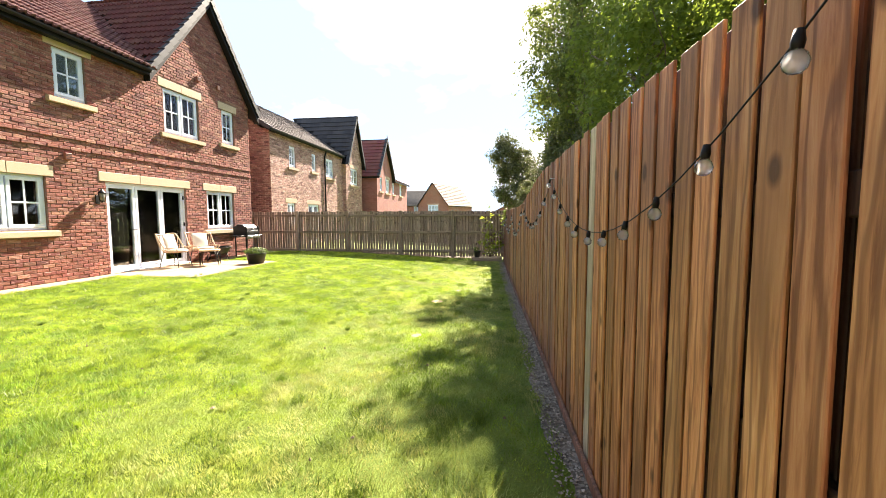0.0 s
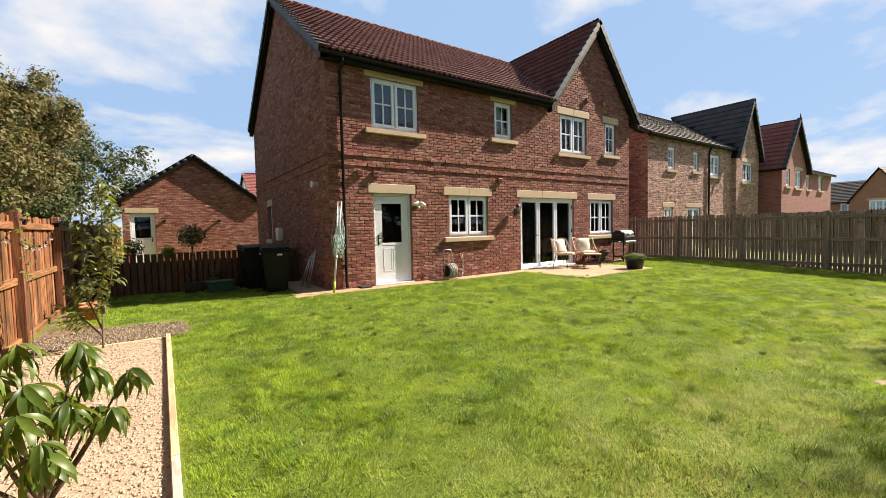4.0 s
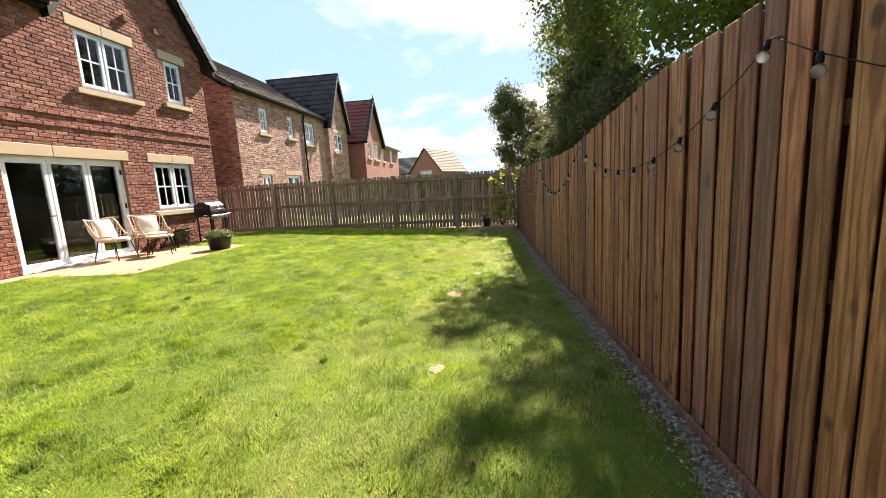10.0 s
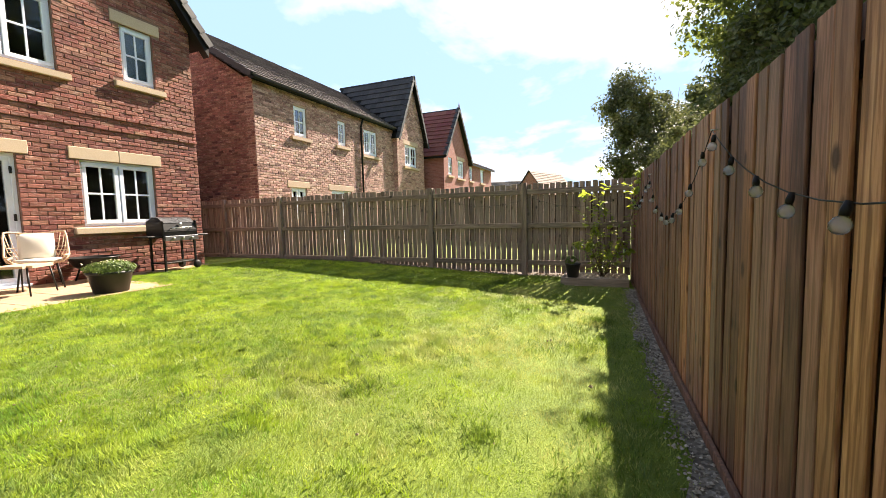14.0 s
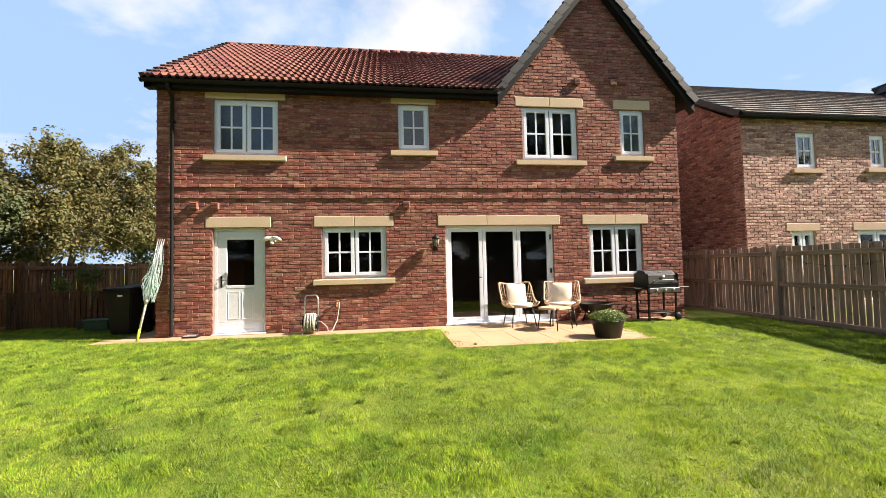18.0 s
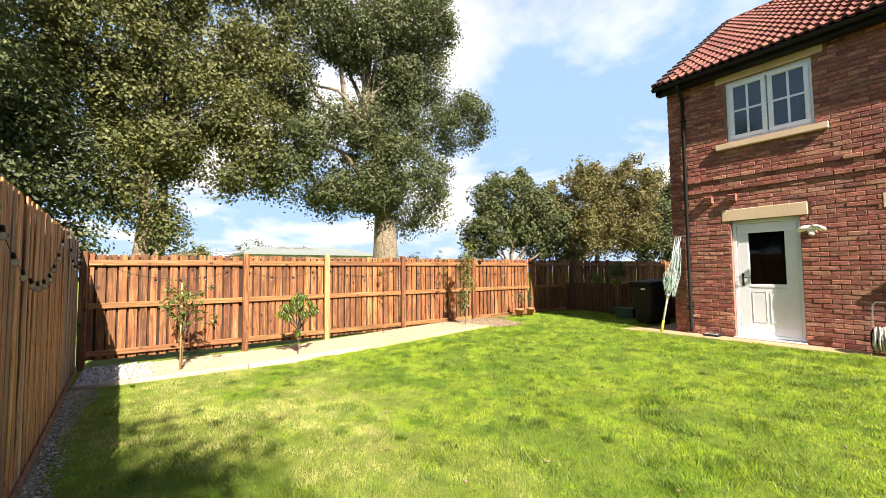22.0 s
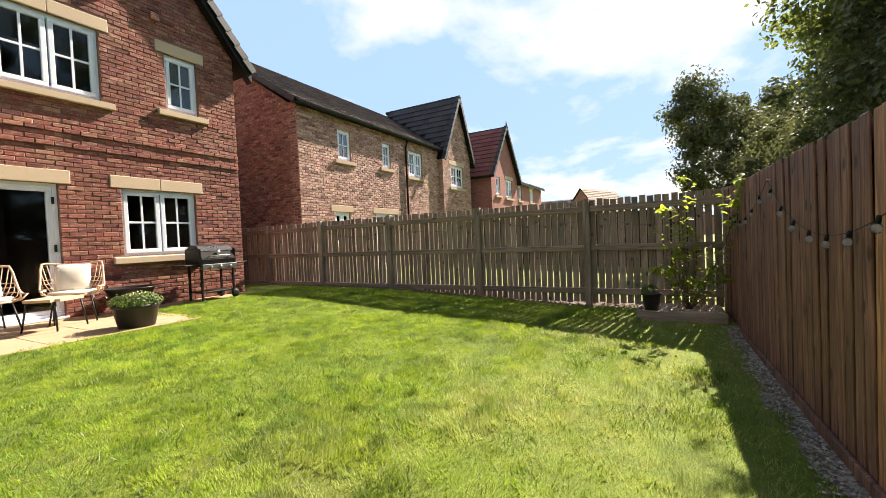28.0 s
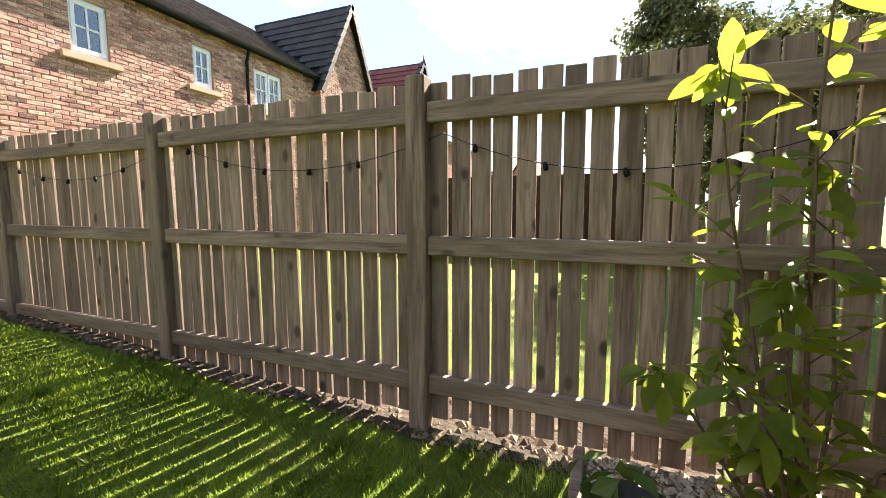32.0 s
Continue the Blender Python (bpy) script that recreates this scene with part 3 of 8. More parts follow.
OPENINGS = {  # x0, x1, z0, z1
    "door": (1.06, 2.05, 0.0, 2.12), "w2": (3.16, 4.47, 1.06, 2.12), "patio": (5.72, 8.14, 0.0, 2.12), "w4": (8.98, 10.27, 0.93, 2.12),
    "w1": (1.07, 2.31, 3.60, 4.73), "w3": (4.76, 5.42, 3.75, 4.74), "w5": (7.50, 8.79, 3.58, 4.77), "w6": (9.83, 10.44, 3.70, 4.77)}
REAR = Matrix.Translation((HX0, 0, 0))
holes = [(a - HX0, b - HX0, c, d) for a, b, c, d in OPENINGS.values()]
lintels = [(a - 0.155 - HX0, b + 0.155 - HX0, d, d + 0.215) for a, b, c, d in OPENINGS.values()]
sills = [(a - 0.175 - HX0, b + 0.175 - HX0, c - 0.135, c) for k, (a, b, c, d) in OPENINGS.items() if k[0] == "w"]
wall_slab("wall", REAR, HX1 - HX0, 5.0, holes, 0.3, M_MORTAR, house, (GAL + 0.02 - HX0, HX1 - HX0, GAX - HX0, GAZ - 0.12))
SIDE = Matrix.Translation((HX0, HD, 0)) @ Matrix.Rotation(radians(-90), 4, "Z")
side_hole = (HD - 6.1, HD - 5.55, 1.05, 2.12)
wall_slab("side_wall", SIDE, HD - 0.301, 5.0, [side_hole], 0.3, M_MORTAR, house, (0.0, HD - 0.301, HD - RIDGE_Y, RIDGE_Z - 0.13))
FARSIDE = Matrix.Translation((HX1, 0.301, 0)) @ Matrix.Rotation(radians(90), 4, "Z")
wall_slab("side_wall", FARSIDE, HD - 0.301, 5.0, [], 0.3, M_MORTAR, house, (0.0, HD - 0.301, RIDGE_Y - 0.301, RIDGE_Z - 0.13))
FRONT = Matrix.Translation((HX1 - 0.301, HD, 0)) @ Matrix.Rotation(radians(180), 4, "Z")
wall_slab("front_wall", FRONT, HX1 - HX0 - 0.602, 5.0, [], 0.3, M_FARBRICK, house)


def gable_limit(z):
    if z < 4.98:
        return 0.0, HX1 - HX0
    run = (GAZ - 0.14 - z) / GSLOPE
    return max(GAX - run, GAL) - HX0, min(GAX + run, HX1) - HX0


def side_limit(z):
    if z < 4.95:
        return 0.0, HD
    run = (RIDGE_Z - 0.16 - z) / SLOPE
    return max(0.0, HD - RIDGE_Y - run), min(HD, HD - RIDGE_Y + run)


BANDS = (2.70, 2.925)
rear_bricks = lay_bricks(REAR, HX1 - HX0, 7.9, holes + lintels + sills, gable_limit, BANDS, 3)
near_one = lambda b: 0.25 < b[0] + HX0 < 5.6 and b[2] < 0.98 and b[1] - b[0] > 0.2 and b[4] < 0.02
single = [b for b in rear_bricks if near_one(b)][:290]
brick_mesh("bricks", REAR, [b for b in rear_bricks if b not in single], M_BRICK, house)
brick_mesh("bricks", SIDE, lay_bricks(SIDE, HD, 7.8, [side_hole, (HD - 6.2, HD - 5.45, 2.12, 2.335)], side_limit, BANDS, 4), M_BRICK, house)
brick_mesh("bricks", FARSIDE, lay_bricks(FARSIDE, HD - 0.301, 5.0, [], None, BANDS, 5), M_BRICK, house)
SINGLE_BRICKS += [(b, house) for b in single]

# rooms behind the glass, their dimness put into near-black colours
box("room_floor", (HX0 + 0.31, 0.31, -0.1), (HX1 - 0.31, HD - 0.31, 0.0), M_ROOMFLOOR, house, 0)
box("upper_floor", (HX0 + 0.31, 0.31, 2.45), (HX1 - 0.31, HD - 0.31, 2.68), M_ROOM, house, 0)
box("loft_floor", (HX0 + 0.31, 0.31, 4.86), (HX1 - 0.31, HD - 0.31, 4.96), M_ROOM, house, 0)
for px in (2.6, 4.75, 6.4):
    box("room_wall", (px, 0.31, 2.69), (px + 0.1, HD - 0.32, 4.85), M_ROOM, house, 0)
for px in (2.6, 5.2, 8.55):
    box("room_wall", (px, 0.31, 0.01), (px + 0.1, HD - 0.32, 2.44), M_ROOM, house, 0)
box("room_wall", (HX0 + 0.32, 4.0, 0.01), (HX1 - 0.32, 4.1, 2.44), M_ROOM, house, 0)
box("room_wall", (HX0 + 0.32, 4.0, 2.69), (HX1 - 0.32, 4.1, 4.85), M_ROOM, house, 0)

for key, casements in (("w1", 2), ("w2", 2), ("w3", 1), ("w4", 2), ("w5", 2), ("w6", 1)):
    a, b, c, d = OPENINGS[key]
    window(house, a, b, c, d, 0.055, casements, True, (0.15, 0.215), {"w1": 1.06, "w3": 1.0, "w6": 0.98}.get(key, 0.0), split=casements == 2)
sx0, sx1, sz0, sz1 = side_hole
window(house, sx0, sx1, sz0, sz1, 0.10, 1, True, (0.1, 0.215), m=SIDE, split=False)

# the patio door: three tall leaves
px0, px1, pz0, pz1 = OPENINGS["patio"]
patio = part("patio_door", frame_bm([(px0, 0.03, px1, pz1)], 0.06, 0.06, 0.16, Matrix()), M_PVC, house, "white three-leaf glazed folding door")
edges = (px0 + 0.055, px0 + 0.82, px0 + 1.60, px1 - 0.055)
for a, b in zip(edges, edges[1:]):
    part("leaf", frame_bm([(a + 0.004, 0.075, b - 0.004, pz1 - 0.055)], 0.075, 0.07, 0.135, Matrix()), M_PVC, patio)
    g = box("pane", (a + 0.07, 0.10, 0.14), (b - 0.07, 0.108, pz1 - 0.12), M_GLASS, patio, 0)
    g.visible_shadow = False
box("threshold", (px0 - 0.03, -0.03, 0.0), (px1 + 0.03, 0.05, 0.035), M_PVC, patio, 0.006)
rod("door_handle", [(edges[1] - 0.045, 0.06, 1.0), (edges[1] - 0.045, 0.02, 1.0), (edges[1] - 0.16, 0.02, 1.0)], 0.011, M_DARKMETAL, patio)
for hz in (0.3, 1.05, 1.8):
    box("hinge", (px1 - 0.075, 0.035, hz), (px1 - 0.045, 0.069, hz + 0.11), M_DARKMETAL, patio, 0.004)
for a, b in ((px0 - 0.155, (px0 + px1) / 2 - 0.3), ((px0 + px1) / 2 - 0.294, px1 + 0.155)):
    box("lintel", (a, -0.014, pz1 + 0.002), (b, 0.09, pz1 + 0.215), M_STONE, patio, 0.008, "buff stone lintel")

# the back door
dx0, dx1, dz0, dz1 = OPENINGS["door"]
bdoor = part("back_door", frame_bm([(dx0, 0.02, dx1, dz1)], 0.06, 0.075, 0.16, Matrix()), M_DOORWHITE, house, "white half-glazed back door with two raised panels")
da, db = dx0 + 0.065, dx1 - 0.065
part("leaf", frame_bm([(da, 0.06, db, dz1 - 0.065)], 0.17, 0.085, 0.13, Matrix()), M_DOORWHITE, bdoor)
box("lower_panel", (da + 0.165, 0.0875, 0.225), (db - 0.165, 0.125, 0.90), M_DOORWHITE, bdoor, 0.004)
mid = (da + db) / 2
for a, b in ((da + 0.20, mid - 0.03), (mid + 0.03, db - 0.20)):
    box("raised_panel", (a, 0.0855, 0.30), (b, 0.087, 0.83), M_DOORWHITE, bdoor, 0.006)
box("glazing_frame", (da + 0.165, 0.082, 0.905), (db - 0.165, 0.128, 0.965), M_DOORWHITE, bdoor, 0.006)
g = box("pane", (da + 0.165, 0.10, 0.966), (db - 0.165, 0.108, dz1 - 0.235), M_GLASS, bdoor, 0)
g.visible_shadow = False
box("handle_plate", (da + 0.05, 0.078, 0.93), (da + 0.085, 0.0845, 1.16), M_DARKMETAL, bdoor, 0.003)
rod("door_handle", [(da + 0.067, 0.08, 1.08), (da + 0.067, 0.035, 1.08), (da + 0.19, 0.035, 1.08)], 0.010, M_DARKMETAL, bdoor)
box("threshold", (dx0 - 0.02, -0.05, 0.0), (dx1 + 0.02, 0.06, 0.019), M_DOORWHITE, bdoor, 0.005)
box("lintel", (dx0 - 0.13, -0.014, dz1 + 0.002), (dx1 + 0.11, 0.09, dz1 + 0.215), M_STONE, bdoor, 0.008, "buff stone lintel")


# ---- roofs ----
def tile_mesh(name, wide, gauge, material, waves=2, high=0.032):
    """One interlocking tile lying on local x across and y up the slope."""
    n = max(2, 5 * waves)
    verts, faces = [], []
    for y, lift, drop in ((0.0, 0.046, 0), (gauge + 0.03, 0.004, 0), (0.0, 0.004, 1)):
        for i in range(n + 1):
            u = i / n
            w = high * max(0.0, math.sin(2 * math.pi * (u * waves) - 0.6)) ** 0.8 if waves else 0.0
            verts.append((u * wide, y, lift + w * (1 if not drop else 0.85)))
    for i in range(n):
        faces += [(i, i + 1, n + 2 + i, n + 1 + i), (2 * n + 2 + i, 2 * n + 3 + i, i + 1, i)]
    me = bpy.data.meshes.new(name)
    me.from_pydata(verts, [], faces)
    me.update()
    me.materials.append(material)
    return me


def roof_tiles(name, m, wide, long, keep, tile, tw, gauge, material, parent, rng_seed, singles=None):
    """Lays tiles over a slope; m maps across, up the slope and out to the world. Those that singles() picks become objects."""
    rng = random.Random(rng_seed)
    tv = np.array([v.co[:] for v in tile.vertices])
    tf = [tuple(p.vertices) for p in tile.polygons]
    verts, faces, count = [], [], 0
    rows = int(long / gauge + 0.5)
    for r in range(rows):
        for c in range(int(wide / tw + 0.001)):
            at = m @ Vector(((c + 0.5) * tw, (r + 0.5) * gauge, 0))
            if not keep(at):
                continue
            jog = m @ Matrix.Translation((c * tw, r * gauge, rng.uniform(0, 0.004))) @ Matrix.Rotation(rng.uniform(-0.008, 0.008), 4, "Z")
            if singles and singles(at) and count < 280:
                link("roof_tile", tile, parent, "", jog)
                count += 1
                continue
            k = len(verts)
            a = np.array(jog)
            verts += (tv @ a[:3, :3].T + a[:3, 3]).tolist()
            faces += [tuple(k + i for i in f) for f in tf]
    ob = raw(name, verts, faces, material, parent)
    return tagged(ob, kind="stuff")


def main_z(y):
    return EAVE_Z + (y - EAVE_Y) * SLOPE


def gable_z(x):
    return GAZ - abs(x - GAX) * GSLOPE


RX = GAL + 0.05
LOWY = 0.40
roof = raw("roof", [(x, y, z + t) for t in (-0.01, -0.08) for x in (-0.12, RX) for y, z in ((EAVE_Y, EAVE_Z), (RIDGE_Y, RIDGE_Z), (2 * RIDGE_Y - EAVE_Y, EAVE_Z))],
           [(0, 3, 4, 1), (1, 4, 5, 2), (6, 7, 10, 9), (7, 8, 11, 10), (0, 6, 9, 3), (2, 5, 11, 8), (0, 1, 7, 6), (1, 2, 8, 7), (3, 9, 10, 4), (4, 10, 11, 5)], M_BLACK, house, "terracotta tiled pitched roof")
raw("roof_slab", [(x, y, z + t) for t in (-0.012, -0.082) for x in (RX + 0.002, 11.42) for y, z in ((LOWY, main_z(LOWY)), (RIDGE_Y, RIDGE_Z), (2 * RIDGE_Y - EAVE_Y, EAVE_Z))],
    [(0, 3, 4, 1), (1, 4, 5, 2), (6, 7, 10, 9), (7, 8, 11, 10), (0, 6, 9, 3), (2, 5, 11, 8), (0, 1, 7, 6), (1, 2, 8, 7), (3, 9, 10, 4), (4, 10, 11, 5)], M_BLACK, house)
GY0 = -0.22
raw("gable_roof", [(GAL, GY0, gable_z(GAL)), (GAX, GY0, GAZ), (GAX, 4.0, GAZ), (GAL, 0.6, gable_z(GAL)), (GAR, GY0, gable_z(GAR)), (GAR, 0.6, gable_z(GAR)),
                   (GAL, GY0, gable_z(GAL) - 0.1), (GAX, GY0, GAZ - 0.1), (GAR, GY0, gable_z(GAR) - 0.1), (GAL, 0.6, gable_z(GAL) - 0.1), (GAX, 4.0, GAZ - 0.1), (GAR, 0.6, gable_z(GAR) - 0.1)],
    [(0, 1, 2, 3), (1, 4, 5, 2), (0, 6, 7, 1), (1, 7, 8, 4), (9, 10, 7, 6), (10, 11, 8, 7)], M_BLACK, house)
TILE = tile_mesh("roof_tile", 0.30, 0.30, M_TILE, 2, 0.046)
ang = math.atan(SLOPE)
MAIN = Matrix.Translation((-0.12, EAVE_Y - 0.05, EAVE_Z - 0.03)) @ Matrix.Rotation(ang, 4, "X")
slope_len = math.hypot(RIDGE_Y - EAVE_Y, RIDGE_Z - EAVE_Z) + 0.05
roof_tiles("roof_tiles", MAIN, 11.5, slope_len, lambda p: gable_z(p.x) < main_z(p.y) + 0.02 or p.x > 11.6, TILE, 0.30, 0.30, M_TILE, roof, 8, lambda p: p.x < 6.6 and p.y < 3.0)
gang = math.atan(GSLOPE)
# left slope of the gable roof: across runs away from the garden, up towards its ridge
LEFT = Matrix(((0, math.cos(gang), -math.sin(gang), GAL - 0.03), (-1, 0, 0, 4.0), (0, math.sin(gang), math.cos(gang), gable_z(GAL) - 0.02), (0, 0, 0, 1)))
RIGHT = Matrix(((0, -math.cos(gang), math.sin(gang), GAR + 0.03), (1, 0, 0, GY0), (0, math.sin(gang), math.cos(gang), gable_z(GAR) - 0.02), (0, 0, 0, 1)))
glen = math.hypot(GAX - GAL, GAZ - gable_z(GAL)) + 0.03
roof_tiles("roof_tiles", LEFT, 4.25, glen, lambda p: gable_z(p.x) > main_z(p.y) - 0.03, TILE, 0.30, 0.30, M_TILE, roof, 9)
roof_tiles("roof_tiles", RIGHT, 4.25, glen, lambda p: gable_z(p.x) > main_z(p.y) - 0.03, TILE, 0.30, 0.30, M_TILE, roof, 10)
for k in range(28):
    x = -0.12 + k * 0.32
    if x < GAX - 0.3:
        rod("ridge_tile", [(x, RIDGE_Y, RIDGE_Z - 0.02), (x + 0.31, RIDGE_Y, RIDGE_Z - 0.02)], 0.10, M_TILE, roof, 10)
for k in range(12):
    y = GY0 + k * 0.335
    rod("ridge_tile", [(GAX, y, GAZ - 0.03), (GAX, y + 0.325, GAZ - 0.03)], 0.10, M_TILE, roof, 10)


def verge_run(a, b, count, out, parent, name="verge_cap"):
    """Grey dry-verge caps stepping up a sloping edge from a to b; out is the way out of the wall."""
    a, b, out = Vector(a), Vector(b), Vector(out)
    d = (b - a) / count
    up = out.cross(d).normalized()
    if up.z < 0:
        up = -up
    for k in range(count):
        p = a + d * k
        bm = bmesh.new()
        vs = []
        for t, lift in ((0.0, 0.055), (1.04, 0.02)):
            q = p + d * t
            vs.append([bm.verts.new(q + out * o + up * u) for o, u in ((-0.16, lift), (0.03, lift), (0.03, lift - 0.15), (0.0, lift - 0.15), (0.0, lift - 0.03), (-0.16, lift - 0.03))])
        for i in range(6):
            j = (i + 1) % 6
            bm.faces.new((vs[0][i], vs[0][j], vs[1][j], vs[1][i]))
        bm.faces.new(vs[0][::-1])
        bm.faces.new(vs[1])
        bmesh.ops.recalc_face_normals(bm, faces=bm.faces[:])
        part(name, bm, M_GREYCAP, parent)


verge_run((-0.13, EAVE_Y - 0.05, EAVE_Z), (-0.13, RIDGE_Y, RIDGE_Z + 0.04), 17, (-1, 0, 0), roof)
verge_run((-0.13, 2 * RIDGE_Y - EAVE_Y, EAVE_Z), (-0.13, RIDGE_Y, RIDGE_Z + 0.04), 17, (-1, 0, 0), roof)
verge_run((GAL - 0.06, GY0, gable_z(GAL) - 0.03), (GAX, GY0, GAZ + 0.05), 13, (0, -1, 0), roof)
verge_run((GAR + 0.06, GY0, gable_z(GAR) - 0.03), (GAX, GY0, GAZ + 0.05), 13, (0, -1, 0), roof)


def barge(a, b, out, thick, deep, parent):
    """A dark board under a verge with its soffit back to the wall."""
    a, b, out = Vector(a), Vector(b), Vector(out)
    bm = bmesh.new()
    vs = [[bm.verts.new(p + out * o + Vector((0, 0, z))) for o, z in ((0, 0), (0, -deep), (-thick, -deep), (-thick, 0))] for p in (a, b)]
    for i in range(4):
        j = (i + 1) % 4
        bm.faces.new((vs[0][i], vs[0][j], vs[1][j], vs[1][i]))
    bm.faces.new(vs[0][::-1])
    bm.faces.new(vs[1])
    bmesh.ops.recalc_face_normals(bm, faces=bm.faces[:])
    return part("bargeboard", bm, M_BLACK, parent)


barge((-0.105, EAVE_Y, EAVE_Z - 0.075), (-0.105, RIDGE_Y, RIDGE_Z - 0.085), (-1, 0, 0), 0.13, 0.14, house)
barge((-0.105, 2 * RIDGE_Y - EAVE_Y, EAVE_Z - 0.075), (-0.105, RIDGE_Y, RIDGE_Z - 0.085), (-1, 0, 0), 0.13, 0.14, house)
barge((GAL, GY0 + 0.02, gable_z(GAL) - 0.102), (GAX, GY0 + 0.02, GAZ - 0.102), (0, -1, 0), 0.18, 0.19, house)
barge((GAR, GY0 + 0.02, gable_z(GAR) - 0.102), (GAX, GY0 + 0.02, GAZ - 0.102), (0, -1, 0), 0.18, 0.19, house)
box("fascia", (-0.11, EAVE_Y + 0.0, EAVE_Z - 0.19), (GAL - 0.02, EAVE_Y + 0.022, EAVE_Z - 0.072), M_BLACK, house, 0.003)
box("soffit", (-0.11, EAVE_Y + 0.024, EAVE_Z - 0.19), (GAL - 0.02, -0.02, EAVE_Z - 0.17), M_BLACK, house, 0)


def gutter(x0, x1, y, z, parent, r=0.058):
    bm = bmesh.new()
    rows = []
    for x in (x0, x1):
        row = []
        for k in range(9):
            t = math.pi * k / 8
            row.append(bm.verts.new((x, y - r * math.cos(t), z - r * math.sin(t))))
        for k in range(8, -1, -1):
            t = math.pi * k / 8
            row.append(bm.verts.new((x, y - (r - 0.005) * math.cos(t), z - (r - 0.005) * math.sin(t) + 0.002)))
        rows.append(row)
    n = len(rows[0])
    for i in range(n):
        j = (i + 1) % n
        bm.faces.new((rows[0][i], rows[0][j], rows[1][j], rows[1][i]))
    bm.faces.new(rows[0][::-1])
    bm.faces.new(rows[1])
    bmesh.ops.recalc_face_normals(bm, faces=bm.faces[:])
    return part("gutter", bm, M_BLACK, parent, "black half-round gutter")


gutter(-0.14, GAL - 0.03, EAVE_Y - 0.062, EAVE_Z - 0.07, house)
rod("downpipe", [(0.34, EAVE_Y - 0.06, EAVE_Z - 0.13), (0.34, EAVE_Y - 0.04, EAVE_Z - 0.22), (0.34, -0.06, EAVE_Z - 0.36), (0.34, -0.055, 0.12), (0.34, -0.08, 0.03)], 0.035, M_BLACK, house, 10, "black round downpipe")
for bz in (0.5, 2.3, 4.2):
    box("pipe_bracket", (0.29, -0.075, bz), (0.39, -0.003, bz + 0.035), M_BLACK, house, 0.004)

# ---- ground ----
M_LAWN = None


def lawn_material():
    n = Nodes("lawn_turf")
    big, mid, fine = n.noise(0.55, 4), n.noise(3.5, 5), n.noise(70, 6, 0.7)
    c = n.ramp(n.mix(0.5, mid, fine), [(0.3, (0.06, 0.10, 0.009)), (0.5, (0.12, 0.18, 0.013)), (0.7, (0.19, 0.245, 0.022))])
    c = n.mix(n.spread(big, 0.55, 0.72, 0, 0.5), c, (0.15, 0.14, 0.045))
    return n.done(c, 0.9, 0, n.bump(fine, 0.9, 0.02))


M_LAWN = lawn_material()


def ground_sheet():
    """One sheet from the lawn to the horizon, finer near the walk."""
    xs = np.unique(np.concatenate([np.linspace(-5, 13, 73), np.array([-600, -250, -120, -60, -30, -15, -8, 16, 20, 30, 60, 120, 250, 600.0])]))
    ys = np.unique(np.concatenate([np.linspace(-10, 1, 45), np.array([-600, -250, -120, -60, -30, -15, 3, 5, 9, 15, 30, 60, 120, 250, 600.0])]))
    verts = [(x, y, ground_z(x, y) if -10.2 < y < 1 and -5.2 < x < 13.2 else (ground_z(0, y) if -30 < y < 5 else -0.15)) for y in ys for x in xs]
    w = len(xs)
    faces = [(j * w + i, j * w + i + 1, (j + 1) * w + i + 1, (j + 1) * w + i) for j in range(len(ys) - 1) for i in range(w - 1)]
    return tagged(raw("ground", verts, faces, M_LAWN, None, "bright green mown lawn with worn pale patches", True), category="lawn", kind="structure")


ground_sheet()

# ---- fences ----
BFY = lambda x: -9.42 + 0.0287 * (x + 0.4)
EFX = lambda y: 12.38 + 0.03 * (y + 7.2)


def board_mesh(name, wide, thick, high, material, pointed=0.0, cut=0.0):
    bm = bmesh.new()
    add_box(bm, (-wide / 2, -thick / 2, 0), (wide / 2, thick / 2, high))
    bmesh.ops.bevel(bm, geom=bm.edges[:], offset=0.003, segments=1, affect="EDGES")
    me = bpy.data.meshes.new(name)
    bm.to_mesh(me)
    bm.free()
    me.materials.append(material)
    return me


rng = random.Random(21)
back_fence = thing("fence", (4, -9.4, -0.2), "tall brown-stained close-boarded timber fence along the lawn", "fence")
in_place(back_fence)
tilt = math.degrees(math.atan(0.0287))
WIDTHS = (0.090, 0.093, 0.097, 0.103, 0.107, 0.111)
FRONT_BOARDS = [[board_mesh("board", w, 0.012, 1.95, m) for w in WIDTHS] for m in (M_FENCE, M_FENCE_RED, M_FENCE_PALE, M_FENCE_GREY, M_FENCE_OLD, M_FENCE_ORANGE)]
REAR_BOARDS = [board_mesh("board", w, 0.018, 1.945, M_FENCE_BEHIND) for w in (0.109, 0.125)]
x = -4.35
